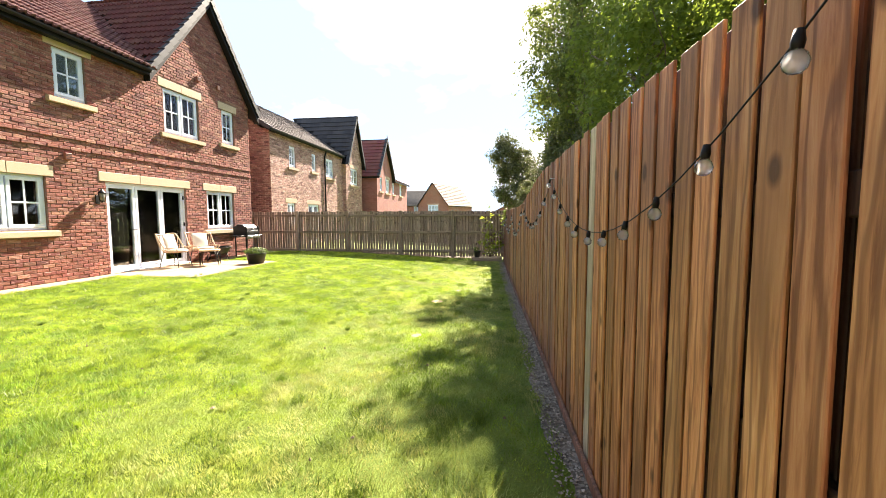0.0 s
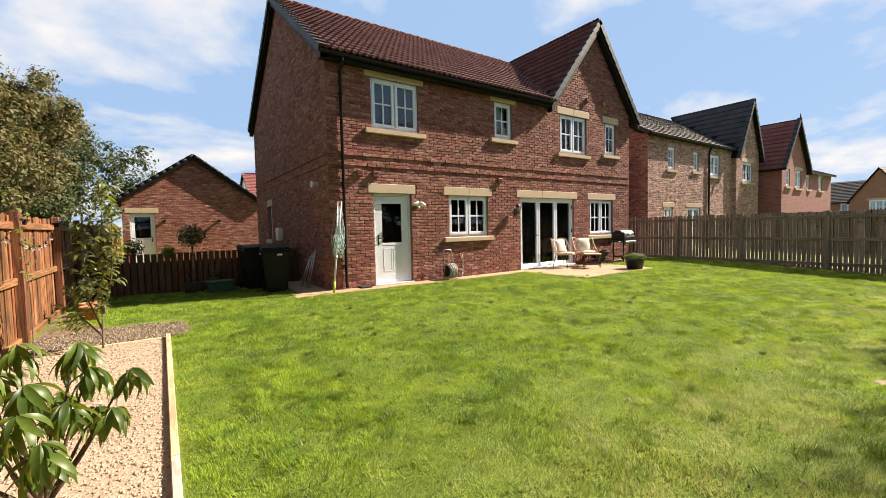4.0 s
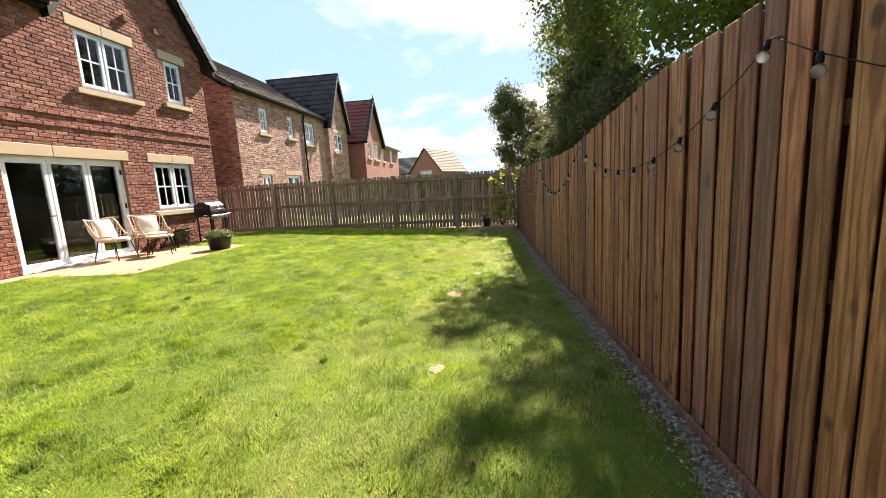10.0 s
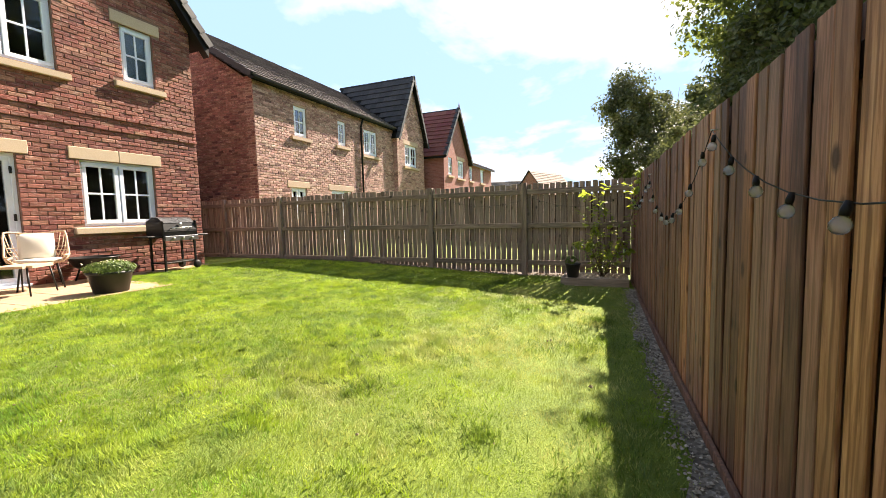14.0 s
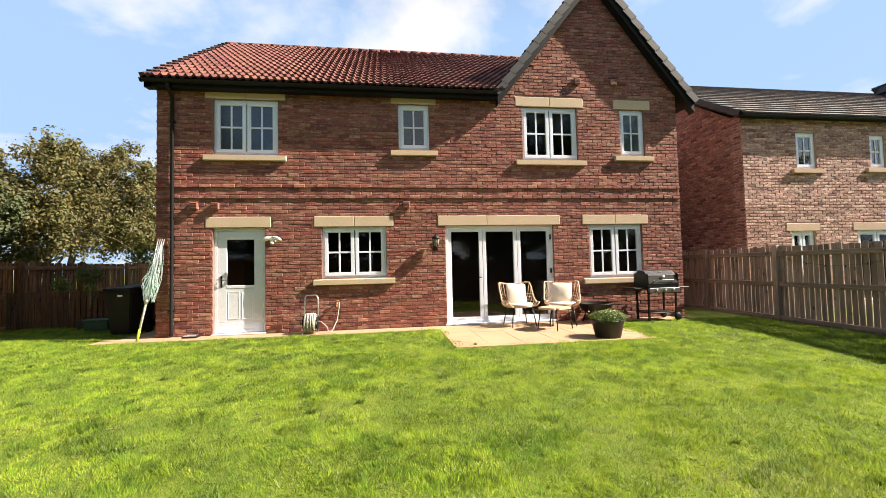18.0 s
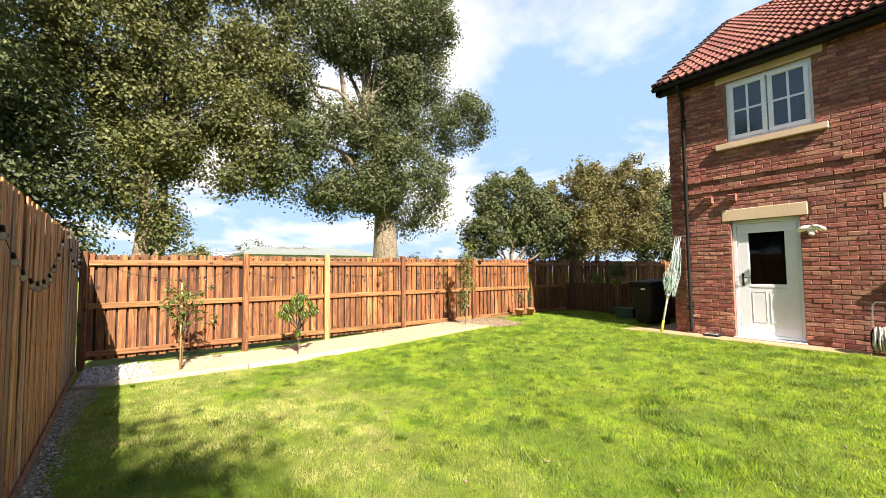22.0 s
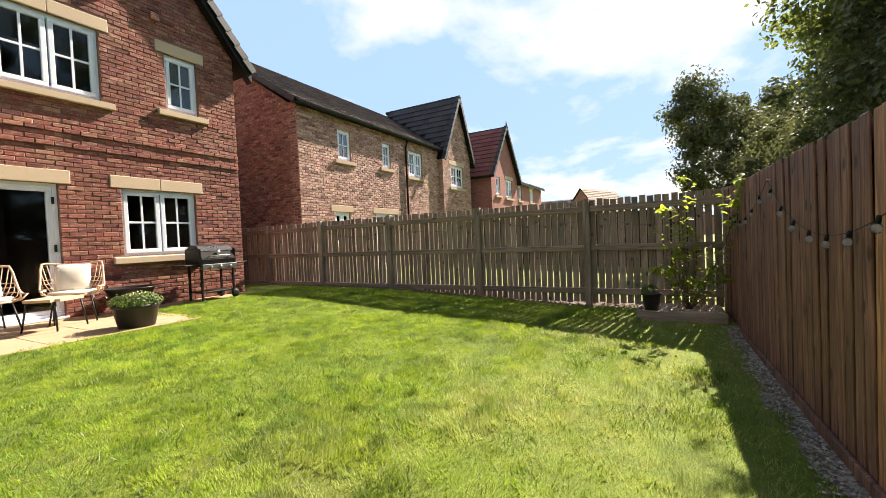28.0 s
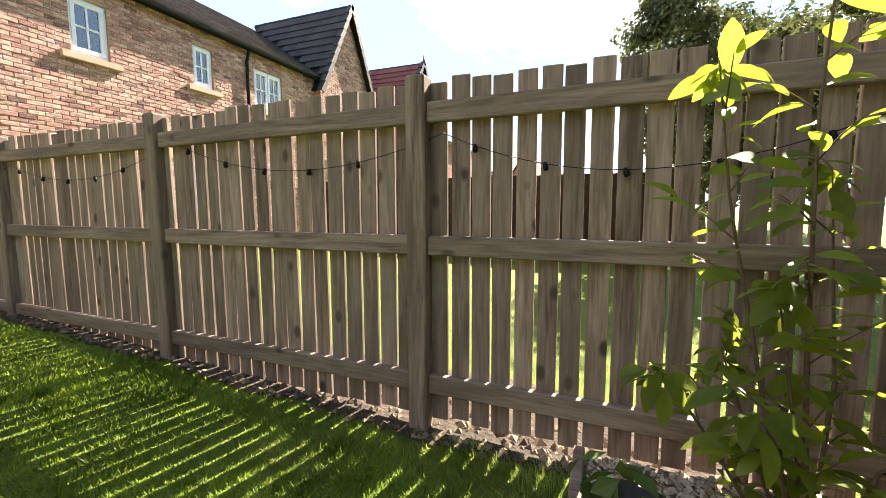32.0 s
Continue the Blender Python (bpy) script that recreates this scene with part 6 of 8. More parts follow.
M_LEAF_WARM = leafy("turning_leaf", [(0.040, 0.055, 0.018), (0.075, 0.098, 0.028), (0.12, 0.142, 0.040), (0.185, 0.18, 0.06)], 0.28)
M_LEAF_BRIGHT = leafy("bright_leaf", [(0.07, 0.12, 0.018), (0.16, 0.24, 0.025), (0.30, 0.38, 0.04)], 0.6)
M_LEAF_MID = leafy("mid_green_leaf", [(0.04, 0.065, 0.016), (0.08, 0.12, 0.022), (0.12, 0.16, 0.03), (0.18, 0.21, 0.045)], 0.4)
M_LEAF_FRESH = leafy("fresh_leaf", [(0.055, 0.09, 0.017), (0.11, 0.165, 0.024), (0.20, 0.26, 0.035)], 0.5)
M_LEAF_GREY = leafy("grey_green_leaf", [(0.04, 0.058, 0.024), (0.07, 0.092, 0.034), (0.105, 0.13, 0.045), (0.15, 0.165, 0.06)], 0.25)
M_LEAF_BROWN = leafy("russet_leaf", [(0.05, 0.065, 0.02), (0.095, 0.11, 0.03), (0.15, 0.145, 0.045), (0.19, 0.13, 0.05)], 0.3)


def leaves_np(centres, size, rs, outward):
    """A folded four-cornered leaf at each point, facing more or less out of its clump."""
    n = len(centres)
    up = outward + rs.normal(0, 0.42, (n, 3)) + np.array([0, 0, 0.35])
    up /= np.linalg.norm(up, axis=1, keepdims=True) + 1e-9
    s = np.cross(up, rs.normal(0, 1, (n, 3)))
    s /= np.linalg.norm(s, axis=1, keepdims=True) + 1e-9
    d = np.cross(s, up)
    L = size * rs.uniform(0.7, 1.3, n)[:, None]
    a, b = centres - d * L * 0.5, centres + d * L * 0.5
    mid = centres + up * L * 0.08
    v = np.stack([a, mid + s * L * 0.32, b, mid - s * L * 0.32], 1).reshape(-1, 3)
    return v, np.arange(4 * n).reshape(-1, 4)


def tree(name, label, base, blobs, leaf_size, material, trunk_r, bark, seed, clumps=120, per=60, limbs=12, fork=0.45, trunks=1, spread=0.36, boughs=()):
    """A tapered trunk with limbs and a crown of leafy clumps with gaps between. blobs: centre and radii of crown masses."""
    rs = np.random.RandomState(seed)
    ob = thing(name, base, label, "tree")
    ob.matrix_world = Matrix.Translation(base)
    base = np.array(base, float)
    vols = np.array([b[3] * b[4] * b[5] for b in blobs]) ** 0.7
    pick = rs.choice(len(blobs), clumps, p=vols / vols.sum())
    cen = np.array([b[:3] for b in blobs])[pick]
    rad = np.array([b[3:6] for b in blobs])[pick]
    d = rs.normal(0, 1, (clumps, 3))
    d /= np.linalg.norm(d, axis=1, keepdims=True)
    spots = cen + d * rad * (rs.uniform(0.25, 1.0, clumps) ** 0.45)[:, None]
    shell = rs.normal(0, 1, (clumps * per, 3))
    shell /= np.linalg.norm(shell, axis=1, keepdims=True)
    reach = 1.75 * rs.uniform(0, 1, (clumps * per, 1)) ** 0.5 * rs.uniform(0.45, 1.35, (clumps, 1)).repeat(per, 1).reshape(-1, 1)
    pts = np.repeat(spots, per, 0) + shell * reach * spread * np.array([1, 1, 0.88])
    v, f = leaves_np(pts - base, leaf_size, rs, shell)
    crown = mesh_np("crown", v, f, material, ob, "leafy crown with gaps of sky")
    top = np.array([b[:3] for b in blobs]).mean(0)
    for k in range(trunks):
        off = np.array([rs.uniform(-0.5, 0.5), rs.uniform(-0.5, 0.5), 0]) * (k > 0) * 2.0
        head = base + off + (top - base) * 0.95
        bm = bmesh.new()
        steps = np.linspace(0, 1, 10)
        way_pts = [base + off + (head - base - off) * t + np.array([math.sin(5 * t + seed), math.cos(4.3 * t + seed), 0]) * 0.28 * t for t in steps]
        girth = [trunk_r * (1.3 - 0.3 * min(1, 5 * t)) * (1 - 0.82 * t) for t in steps]
        tube(bm, [Vector(p - base) for p in way_pts], 0, 12, True, girth)
        part("trunk", bm, bark, ob, "", True)
        bm = bmesh.new()
        low = base[2] + (head[2] - base[2]) * fork * 0.55
        for i in rs.choice(clumps, min(limbs, clumps), replace=False):
            e = spots[i]
            away = math.hypot(e[0] - head[0], e[1] - head[1])
            z = min(max(e[2] - 0.45 * away - 0.4, low), head[2] - 0.3)
            q = (z - way_pts[0][2]) / (head[2] - way_pts[0][2]) * 9
            j = int(min(8, max(0, q)))
            s = way_pts[j] * (1 - q + j) + way_pts[j + 1] * (q - j)
            m = (s + e) / 2 + rs.normal(0, 0.22, 3) + np.array([0, 0, 0.12 * away])
            bend = [s, s * 0.6 + m * 0.4 + rs.normal(0, 0.06, 3), m, m * 0.45 + e * 0.55 + rs.normal(0, 0.12, 3), e]
            r0 = min(girth[j] * 0.6, 0.035 + 0.028 * np.linalg.norm(e - s))
            tube(bm, [Vector(p - base) for p in bend], 0, 6, False, [r0 * r for r in (1.0, 0.75, 0.5, 0.28, 0.08)])
            for _ in range(3):
                u = e + rs.normal(0, 0.5, 3)
                tube(bm, [Vector(m * 0.3 + e * 0.7 - base), Vector((e + u) / 2 + rs.normal(0, 0.1, 3) - base), Vector(u - base)], 0, 4, False, [r0 * 0.25, r0 * 0.16, 0.005])
        part("limb", bm, bark, ob, "", True)
    for pts, r in boughs:
        n = len(pts)
        part("bough", tube(bmesh.new(), [Vector(p) - Vector(base) for p in pts], 0, 8, True, [r * (1 - 0.7 * i / n) for i in range(n)]), bark, ob, "thick bare bough", True)
    return ob


def masses(x, deep, rows):
    """Crown masses standing about one plane: (y, z, y radius, z radius) each."""
    return [(x + 0.5 * math.sin(2.1 * k), y, z, deep, ry, rz) for k, (y, z, ry, rz) in enumerate(rows)]


# behind the left fence
tree("tree", "large broad-leaved tree with ivy and a thick pale trunk", (-10.4, -0.85, -0.15),
     masses(-10.3, 1.6, [(-2.1, 4.4, 1.7, 1.0), (-0.3, 5.0, 1.7, 1.4), (0.6, 3.6, 0.8, 0.6), (-3.3, 4.0, 0.8, 0.5), (2.2, 7.7, 1.2, 1.3), (-0.3, 7.4, 1.6, 1.3), (-0.7, 9.0, 0.9, 1.0), (0.1, 11.7, 1.6, 1.4), (1.2, 11.6, 1.0, 0.9), (-0.6, 13.9, 3.0, 1.4), (-4.0, 10.1, 1.2, 1.2), (-4.8, 7.8, 0.8, 1.0), (-4.5, 5.6, 0.9, 0.9), (-5.3, 4.4, 0.7, 0.5), (-3.3, 12.5, 1.7, 1.2), (-1.6, 5.9, 1.0, 0.7), (-1.4, 10.8, 1.0, 0.9), (1.0, 9.6, 1.0, 0.8), (-2.4, 9.9, 0.9, 0.8), (-3.6, 6.6, 0.8, 0.5), (-1.9, 7.2, 0.6, 0.6)]),
     0.108, M_LEAF_OAK, 0.64, M_PALEBARK, 11, 800, 200, 26, 0.42, 1, 0.41, [([(-10.3, -0.9, 5.3), (-10.2, -1.4, 6.4), (-10.1, -2.1, 6.9), (-10.1, -2.8, 7.4), (-10.2, -3.0, 9.3), (-10.2, -2.8, 11.1)], 0.15), ([(-10.1, -2.5, 7.1), (-10.0, -3.1, 6.9), (-10.0, -3.9, 7.5), (-10.1, -4.3, 8.6)], 0.09)])
tree("tree", "tall leafy tree with yellowing leaves behind the fence", (-9.9, -9.1, -0.15),
     masses(-9.7, 1.4, [(-11.1, 7.1, 0.9, 1.2), (-9.6, 7.6, 1.3, 1.3), (-7.6, 8.0, 1.5, 1.4), (-5.9, 8.3, 1.0, 1.3), (-10.8, 5.4, 0.9, 1.0), (-9.3, 5.9, 1.0, 1.0), (-7.4, 6.1, 1.2, 1.1), (-6.1, 5.7, 0.9, 1.0), (-8.3, 4.8, 0.9, 0.8), (-6.5, 4.4, 0.7, 0.6), (-9.3, 3.7, 0.6, 1.1), (-8.3, 2.7, 0.4, 0.7), (-9.0, 9.6, 2.1, 1.1), (-6.6, 10.7, 1.6, 1.3)]),
     0.106, M_LEAF_WARM, 0.24, M_BARK, 12, 620, 185, 24, 0.36, 2, 0.42)
tree("tree", "dark leafy tree crowding the corner of the fence", (-6.5, -12.8, -0.15), [(-6.4, -12.0, 4.0, 2.0, 1.5, 2.6), (-5.6, -12.4, 7.5, 2.8, 1.8, 3.0), (-7.6, -11.6, 3.4, 1.6, 1.4, 2.2), (-8.3, -10.6, 3.8, 1.2, 1.0, 1.8), (-8.6, -10.5, 2.3, 0.9, 0.9, 1.2), (-7.9, -11.6, 1.9, 1.0, 0.9, 1.0)],
     0.105, M_LEAF_OAK, 0.22, M_BARK, 13, 350, 165, 12, 0.4)
tree("tree", "loose brownish tree with bare twigs behind the fence", (-7.3, 3.2, -0.1), [(-7.3, 3.0, 3.7, 1.3, 1.8, 1.5), (-7.5, 4.6, 3.0, 1.3, 1.4, 1.3), (-7.2, 1.6, 2.6, 0.9, 0.9, 0.9)],
     0.11, M_LEAF_OAK, 0.12, M_PALEBARK, 14, 200, 170, 16, 0.35, 2, 0.27)
tree("tree", "bushy tree turning brown above the fence", (-7.4, 8.6, -0.1), [(-7.3, 8.0, 4.2, 1.9, 2.3, 2.2), (-6.6, 10.0, 4.6, 1.7, 2.0, 2.1), (-7.8, 12.0, 4.0, 1.6, 1.8, 2.0), (-7.3, 6.2, 3.0, 1.3, 1.2, 1.5)],
     0.12, M_LEAF_BROWN, 0.14, M_PALEBARK, 15, 300, 190, 20, 0.35, 2, 0.30)
tree("tree", "dense dark tree beyond the drive", (-7.6, 16.0, -0.1), [(-7.4, 14.4, 4.6, 1.6, 2.0, 2.2), (-7.2, 18.0, 5.2, 1.8, 2.2, 2.4), (-8.0, 16.0, 3.0, 1.6, 2.2, 1.8)],
     0.15, M_LEAF_OAK, 0.2, M_BARK, 35, 200, 130, 12, 0.4, 1, 0.34)
tree("tree", "dark green tree behind the garage", (-7.0, 20.0, -0.1), [(-6.8, 19.6, 4.6, 2.6, 2.2, 2.4), (-4.6, 21.0, 4.4, 2.0, 2.0, 2.0), (-9.0, 18.0, 4.0, 2.2, 2.0, 2.4)],
     0.18, M_LEAF_OAK, 0.2, M_BARK, 16, 160, 55, 10, 0.4)
# behind the back fence
tree("tree", "green tree leaning over the back fence", (7.0, -12.2, -0.2), [(6.4, -11.7, 4.2, 1.6, 1.1, 1.7), (8.0, -11.9, 5.3, 2.0, 1.3, 1.5), (5.2, -12.4, 5.2, 1.7, 1.2, 1.5)],
     0.13, M_LEAF_FRESH, 0.16, M_BARK, 21, 150, 75, 12, 0.4, 1, 0.44)
tree("tree", "tall dark tree overhanging the back fence", (14.6, -11.7, -0.2), [(12.6, -11.4, 6.2, 2.2, 1.6, 2.0), (11.6, -11.5, 8.4, 2.2, 1.3, 1.8), (14.6, -11.8, 8.8, 2.2, 1.9, 2.4), (15.6, -11.6, 5.6, 1.8, 1.4, 1.9), (15.5, -12.1, 11.2, 1.4, 1.0, 1.0), (15.8, -12.1, 12.6, 1.0, 0.7, 0.6)],
     0.13, M_LEAF_MID, 0.30, M_BARK, 22, 205, 120, 24, 0.5, 1, 0.40)
tree("tree", "tall leafy tree behind the back fence", (18.0, -13.2, -0.2), [(17.4, -12.6, 5.4, 2.0, 1.6, 2.4), (19.4, -13.0, 7.0, 2.4, 1.8, 2.6), (17.0, -13.4, 3.2, 1.8, 1.3, 1.6)],
     0.14, M_LEAF_MID, 0.2, M_BARK, 23, 240, 95, 12, 0.4)
tree("tree", "rounded green bush beyond the corner of the fences", (20.8, -10.0, -0.2), [(20.8, -10.0, 3.0, 1.5, 1.3, 1.7), (21.4, -9.5, 4.7, 1.1, 1.0, 1.2), (19.7, -10.8, 2.4, 1.3, 1.1, 1.4)],
     0.11, M_LEAF_GREY, 0.12, M_BARK, 24, 170, 190, 10, 0.35, 1, 0.28)
tree("tree", "yellow-green shrub behind the fence corner", (16.2, -10.6, -0.2), [(16.2, -10.6, 2.3, 1.3, 0.9, 0.9), (18.2, -10.8, 2.6, 1.3, 0.9, 1.0), (14.2, -10.9, 2.2, 1.1, 0.8, 0.8)],
     0.08, M_LEAF_GREY, 0.08, M_BARK, 25, 110, 190, 8, 0.35, 1, 0.22)
tree("tree", "dense dark tree pressing against the back fence", (13.4, -11.8, -0.2), [(13.4, -11.5, 3.4, 1.6, 1.0, 1.5), (11.4, -11.6, 3.0, 1.5, 0.9, 1.3), (15.2, -11.8, 3.2, 1.4, 1.0, 0.9), (9.6, -11.7, 2.7, 1.2, 0.8, 1.1)],
     0.10, M_LEAF_GREY, 0.14, M_BARK, 34, 180, 150, 12, 0.35, 1, 0.26)
tree("tree", "far leafy tree along the field edge", (29.0, -14.0, -0.2), [(28.6, -13.6, 4.4, 2.4, 2.0, 2.8), (31.5, -14.4, 5.2, 2.4, 2.0, 3.0), (35.0, -14.6, 4.6, 2.4, 2.2, 2.8)],
     0.22, M_LEAF_OAK, 0.2, M_BARK, 26, 200, 90, 10, 0.4)
tree("tree", "small round far tree beside the park home", (-42.0, -4.6, -0.2), [(-42.0, -4.6, 2.6, 1.6, 1.9, 1.5)], 0.22, M_LEAF_WARM, 0.2, M_BARK, 27, 60, 40, 6, 0.4)
tree("tree", "far tree behind the park home roof", (-44.0, 1.4, -0.2), [(-44.0, 1.4, 3.2, 1.6, 2.2, 1.6), (-44.0, 6.0, 2.8, 1.4, 1.6, 1.2)], 0.22, M_LEAF_OAK, 0.2, M_BARK, 28, 70, 40, 6, 0.4)
tree("hedge", "far hedge and low trees at the field edge", (-30.0, 16.0, -0.2), [(-30, 13.0, 1.6, 1.4, 3.4, 1.5), (-29, 19.0, 1.8, 1.4, 3.4, 1.7), (-34, -9.0, 1.5, 1.5, 4.0, 1.3)], 0.2, M_LEAF_OAK, 0.12, M_BARK, 29, 110, 45, 6, 0.4)
# Trees inferred from window reflections; low crown masses added to darken the patio panes.
tree("tree", "tall dark tree standing behind the back fence", (-1.5, -14.6, -0.2), [(-2.4, -14.0, 2.2, 2.4, 1.2, 1.4), (1.0, -14.0, 2.2, 2.2, 1.2, 1.4), (-1.8, -14.2, 5.0, 2.6, 1.8, 3.2), (0.6, -14.8, 5.6, 2.8, 2.0, 2.6), (-3.2, -14.4, 5.8, 2.4, 2.0, 2.6)],
     0.22, M_LEAF_OAK, 0.24, M_BARK, 31, 240, 80, 10, 0.4)
tree("tree", "tall spreading tree behind the back fence", (3.6, -15.2, -0.2), [(3.6, -14.2, 2.2, 2.2, 1.2, 1.4), (6.2, -14.2, 2.2, 2.0, 1.2, 1.4), (3.4, -14.8, 5.2, 2.6, 1.8, 3.4), (5.6, -15.2, 5.4, 2.6, 2.0, 2.6), (2.2, -15.4, 5.8, 2.6, 2.0, 2.6)],
     0.22, M_LEAF_OAK, 0.24, M_BARK, 32, 240, 80, 10, 0.4)
tree("tree", "tall leafy tree beyond the back fence", (9.4, -15.0, -0.2), [(9.2, -14.2, 2.2, 2.2, 1.2, 1.4), (12.0, -14.2, 2.4, 2.0, 1.2, 1.4), (9.2, -14.6, 5.0, 2.6, 1.8, 3.2), (10.8, -15.2, 5.8, 2.4, 2.0, 2.6), (7.6, -15.4, 5.8, 2.4, 2.0, 2.6)],
     0.22, M_LEAF_OAK, 0.24, M_BARK, 33, 240, 80, 10, 0.4)

# ---- things on and by the house ----
M_RATTAN = plain("pale_rattan", (0.55, 0.38, 0.26), 0.6, 0, 90, 0.18, 0.2)
M_CUSHION = plain("cream_cushion", (0.70, 0.64, 0.56), 0.9, 0, 140, 0.06, 0.15)
M_ENAMEL = plain("grey_enamel", (0.27, 0.27, 0.28), 0.3, 0.75, 80, 0.15)
M_STEEL = plain("brushed_steel", (0.55, 0.55, 0.54), 0.35, 0.9, 120, 0.1)
M_HOSE = plain("grey_beige_hose", (0.40, 0.385, 0.35), 0.55, 0, 60, 0.2)
M_TERRA = plain("terracotta", (0.42, 0.16, 0.085), 0.85, 0, 50, 0.2, 0.2)
M_GREEN = plain("dark_green_plastic", (0.02, 0.075, 0.06), 0.5)
M_BIN = plain("charcoal_plastic", (0.012, 0.0125, 0.014), 0.62, 0, 70, 0.2, 0.1, 0.2)
M_LIME = plain("lime_plastic", (0.36, 0.62, 0.05), 0.4)
M_LINE = plain("pale_teal_line", (0.42, 0.58, 0.55), 0.6)
M_WHITE = plain("white_lamp_plastic", (0.78, 0.78, 0.76), 0.35)
M_POT = plain("black_pot_plastic", (0.025, 0.025, 0.027), 0.5, 0, 50, 0.2, 0.1)
M_COMPOST = speckled("compost", [(0.035, 0.022, 0.015), (0.075, 0.05, 0.035)], 60, 1.0)
def bulb_glass():
    """Thin clear glass, slightly hazed, with a bright skin."""
    n = Nodes("clear_bulb_glass")
    haze = n.node("BsdfTranslucent", Color=(0.85, 0.87, 0.88, 1))
    clear = n.node("BsdfTransparent", Color=(0.97, 0.98, 0.98, 1))
    shine = n.node("BsdfGlossy", Color=(1, 1, 1, 1), Roughness=0.04)
    a, b = n.node("MixShader", Fac=0.30), n.node("MixShader")
    n.feed(b.inputs[0], n.node("Fresnel", IOR=1.4).outputs[0])
    n.feed(a.inputs[1], clear.outputs[0])
    n.feed(a.inputs[2], haze.outputs[0])
    n.feed(b.inputs[1], a.outputs[0])
    n.feed(b.inputs[2], shine.outputs[0])
    n.tree.links.new(b.outputs[0], n.out.inputs["Surface"])
    return n.mat


M_BULB = bulb_glass()
M_VENT = plain("brick_red_vent", (0.27, 0.10, 0.07), 0.7)
M_AMBER = plain("lantern_glass", (0.30, 0.27, 0.22), 0.15)


def wicker_chair(m, label):
    """A wire-and-rattan tub chair on thin black legs; it faces local -y."""
    c = thing("garden_chair", (0, 0, 0), label, "chair", "chairs on the patio")
    seat_z = 0.40
    hoop = lambda a, r, z: Vector((r * math.cos(a), r * 0.92 * math.sin(a), z))
    part("seat", tube(bmesh.new(), [hoop(2 * math.pi * k / 20, 0.29, seat_z) for k in range(21)], 0.014, 8), M_RATTAN, c, "", True)
    lathe("seat_cushion", [(0.02, 0.405), (0.25, 0.405), (0.285, 0.425), (0.27, 0.455), (0.02, 0.465)], M_CUSHION, c, 24, "thin cream seat pad")
    # the high back rim sweeping down into two arms
    rim = []
    for k in range(25):
        t = k / 24
        a = math.radians(-38 + 256 * t)
        s = math.sin(math.pi * t)
        e = max(0.0, min(1.0, (min(t, 1 - t) - 0.13) / 0.17))
        e = e * e * (3 - 2 * e)
        ear = math.exp(-((t - 0.32) ** 2) * 160) + math.exp(-((t - 0.68) ** 2) * 160)
        rim.append(Vector((0.36 * math.cos(a) * (1 + 0.22 * ear), 0.31 * math.sin(a) + 0.07 * s + 0.02 * ear, 0.50 + 0.34 * e + 0.035 * ear)))
    part("back_rim", tube(bmesh.new(), rim, 0.015, 8), M_RATTAN, c, "", True)
    for k in range(0, 25):
        t = k / 24
        a = math.radians(-20 + 220 * t)
        low = Vector((0.285 * math.cos(a), 0.262 * math.sin(a), seat_z))
        mid = (low + rim[k]) / 2 + Vector((0.03 * math.cos(a), 0.03 * math.sin(a), -0.02))
        part("spoke", tube(bmesh.new(), [low, mid, rim[k]], 0.006, 5), M_RATTAN, c, "", True)
    for z in (0.50, 0.57, 0.63):
        band = []
        for k in range(4, 21):
            t = k / 24
            a = math.radians(-20 + 220 * t)
            low = Vector((0.285 * math.cos(a), 0.262 * math.sin(a), seat_z))
            q = (z - seat_z) / max(0.05, rim[k].z - seat_z)
            if q < 1:
                band.append(low.lerp(rim[k], q) + Vector((0.015 * math.cos(a), 0.015 * math.sin(a), 0)))
        if len(band) > 2:
            part("weave", tube(bmesh.new(), band, 0.005, 5), M_RATTAN, c, "", True)
    for sx in (-1, 1):
        part("arm", tube(bmesh.new(), [rim[0 if sx > 0 else 24], Vector((sx * 0.33, -0.27, 0.49)), Vector((sx * 0.27, -0.26, 0.42)), Vector((sx * 0.2, -0.2, 0.40))], 0.013, 8), M_RATTAN, c, "", True)
        for sy in (-1, 1):
            part("leg", tube(bmesh.new(), [Vector((sx * 0.20, sy * 0.18, 0.395)), Vector((sx * 0.26, sy * 0.26, 0.0))], 0.011, 8), M_DARKMETAL, c, "black metal leg", True)
    bm = bmesh.new()
    bmesh.ops.create_grid(bm, x_segments=10, y_segments=10, size=0.21)
    vs = list(bm.verts)
    for v in vs:
        u, w = v.co.x / 0.21, v.co.y / 0.21
        v.co.z = 0.055 * (1 - abs(u) ** 2.5) * (1 - abs(w) ** 2.5)
    other = bmesh.ops.duplicate(bm, geom=bm.verts[:] + bm.edges[:] + bm.faces[:])
    for v in [g for g in other["geom"] if isinstance(g, bmesh.types.BMVert)]:
        v.co.z = -v.co.z
    bmesh.ops.remove_doubles(bm, verts=bm.verts[:], dist=0.002)
    bmesh.ops.recalc_face_normals(bm, faces=bm.faces[:])
    bmesh.ops.transform(bm, matrix=pose(0, 0.14, 0.645, 72, 0, 0), verts=bm.verts[:])
    part("back_cushion", bm, M_CUSHION, c, "square cream scatter cushion", True)
    c.matrix_world = m
    return c


wicker_chair(pose(7.17, -0.42, 0.0, 0, 0, 4), "pale rattan garden chair with cream cushion on the patio")
wicker_chair(pose(8.06, -0.52, 0.0, 0, 0, -22), "pale rattan garden chair with cream cushion and footstool")
stool = thing("footstool", (0, 0, 0), "low rattan footstool on black legs before a chair", "stool")
bm = bmesh.new()
add_box(bm, (-0.26, -0.24, 0.385), (0.26, 0.24, 0.42))
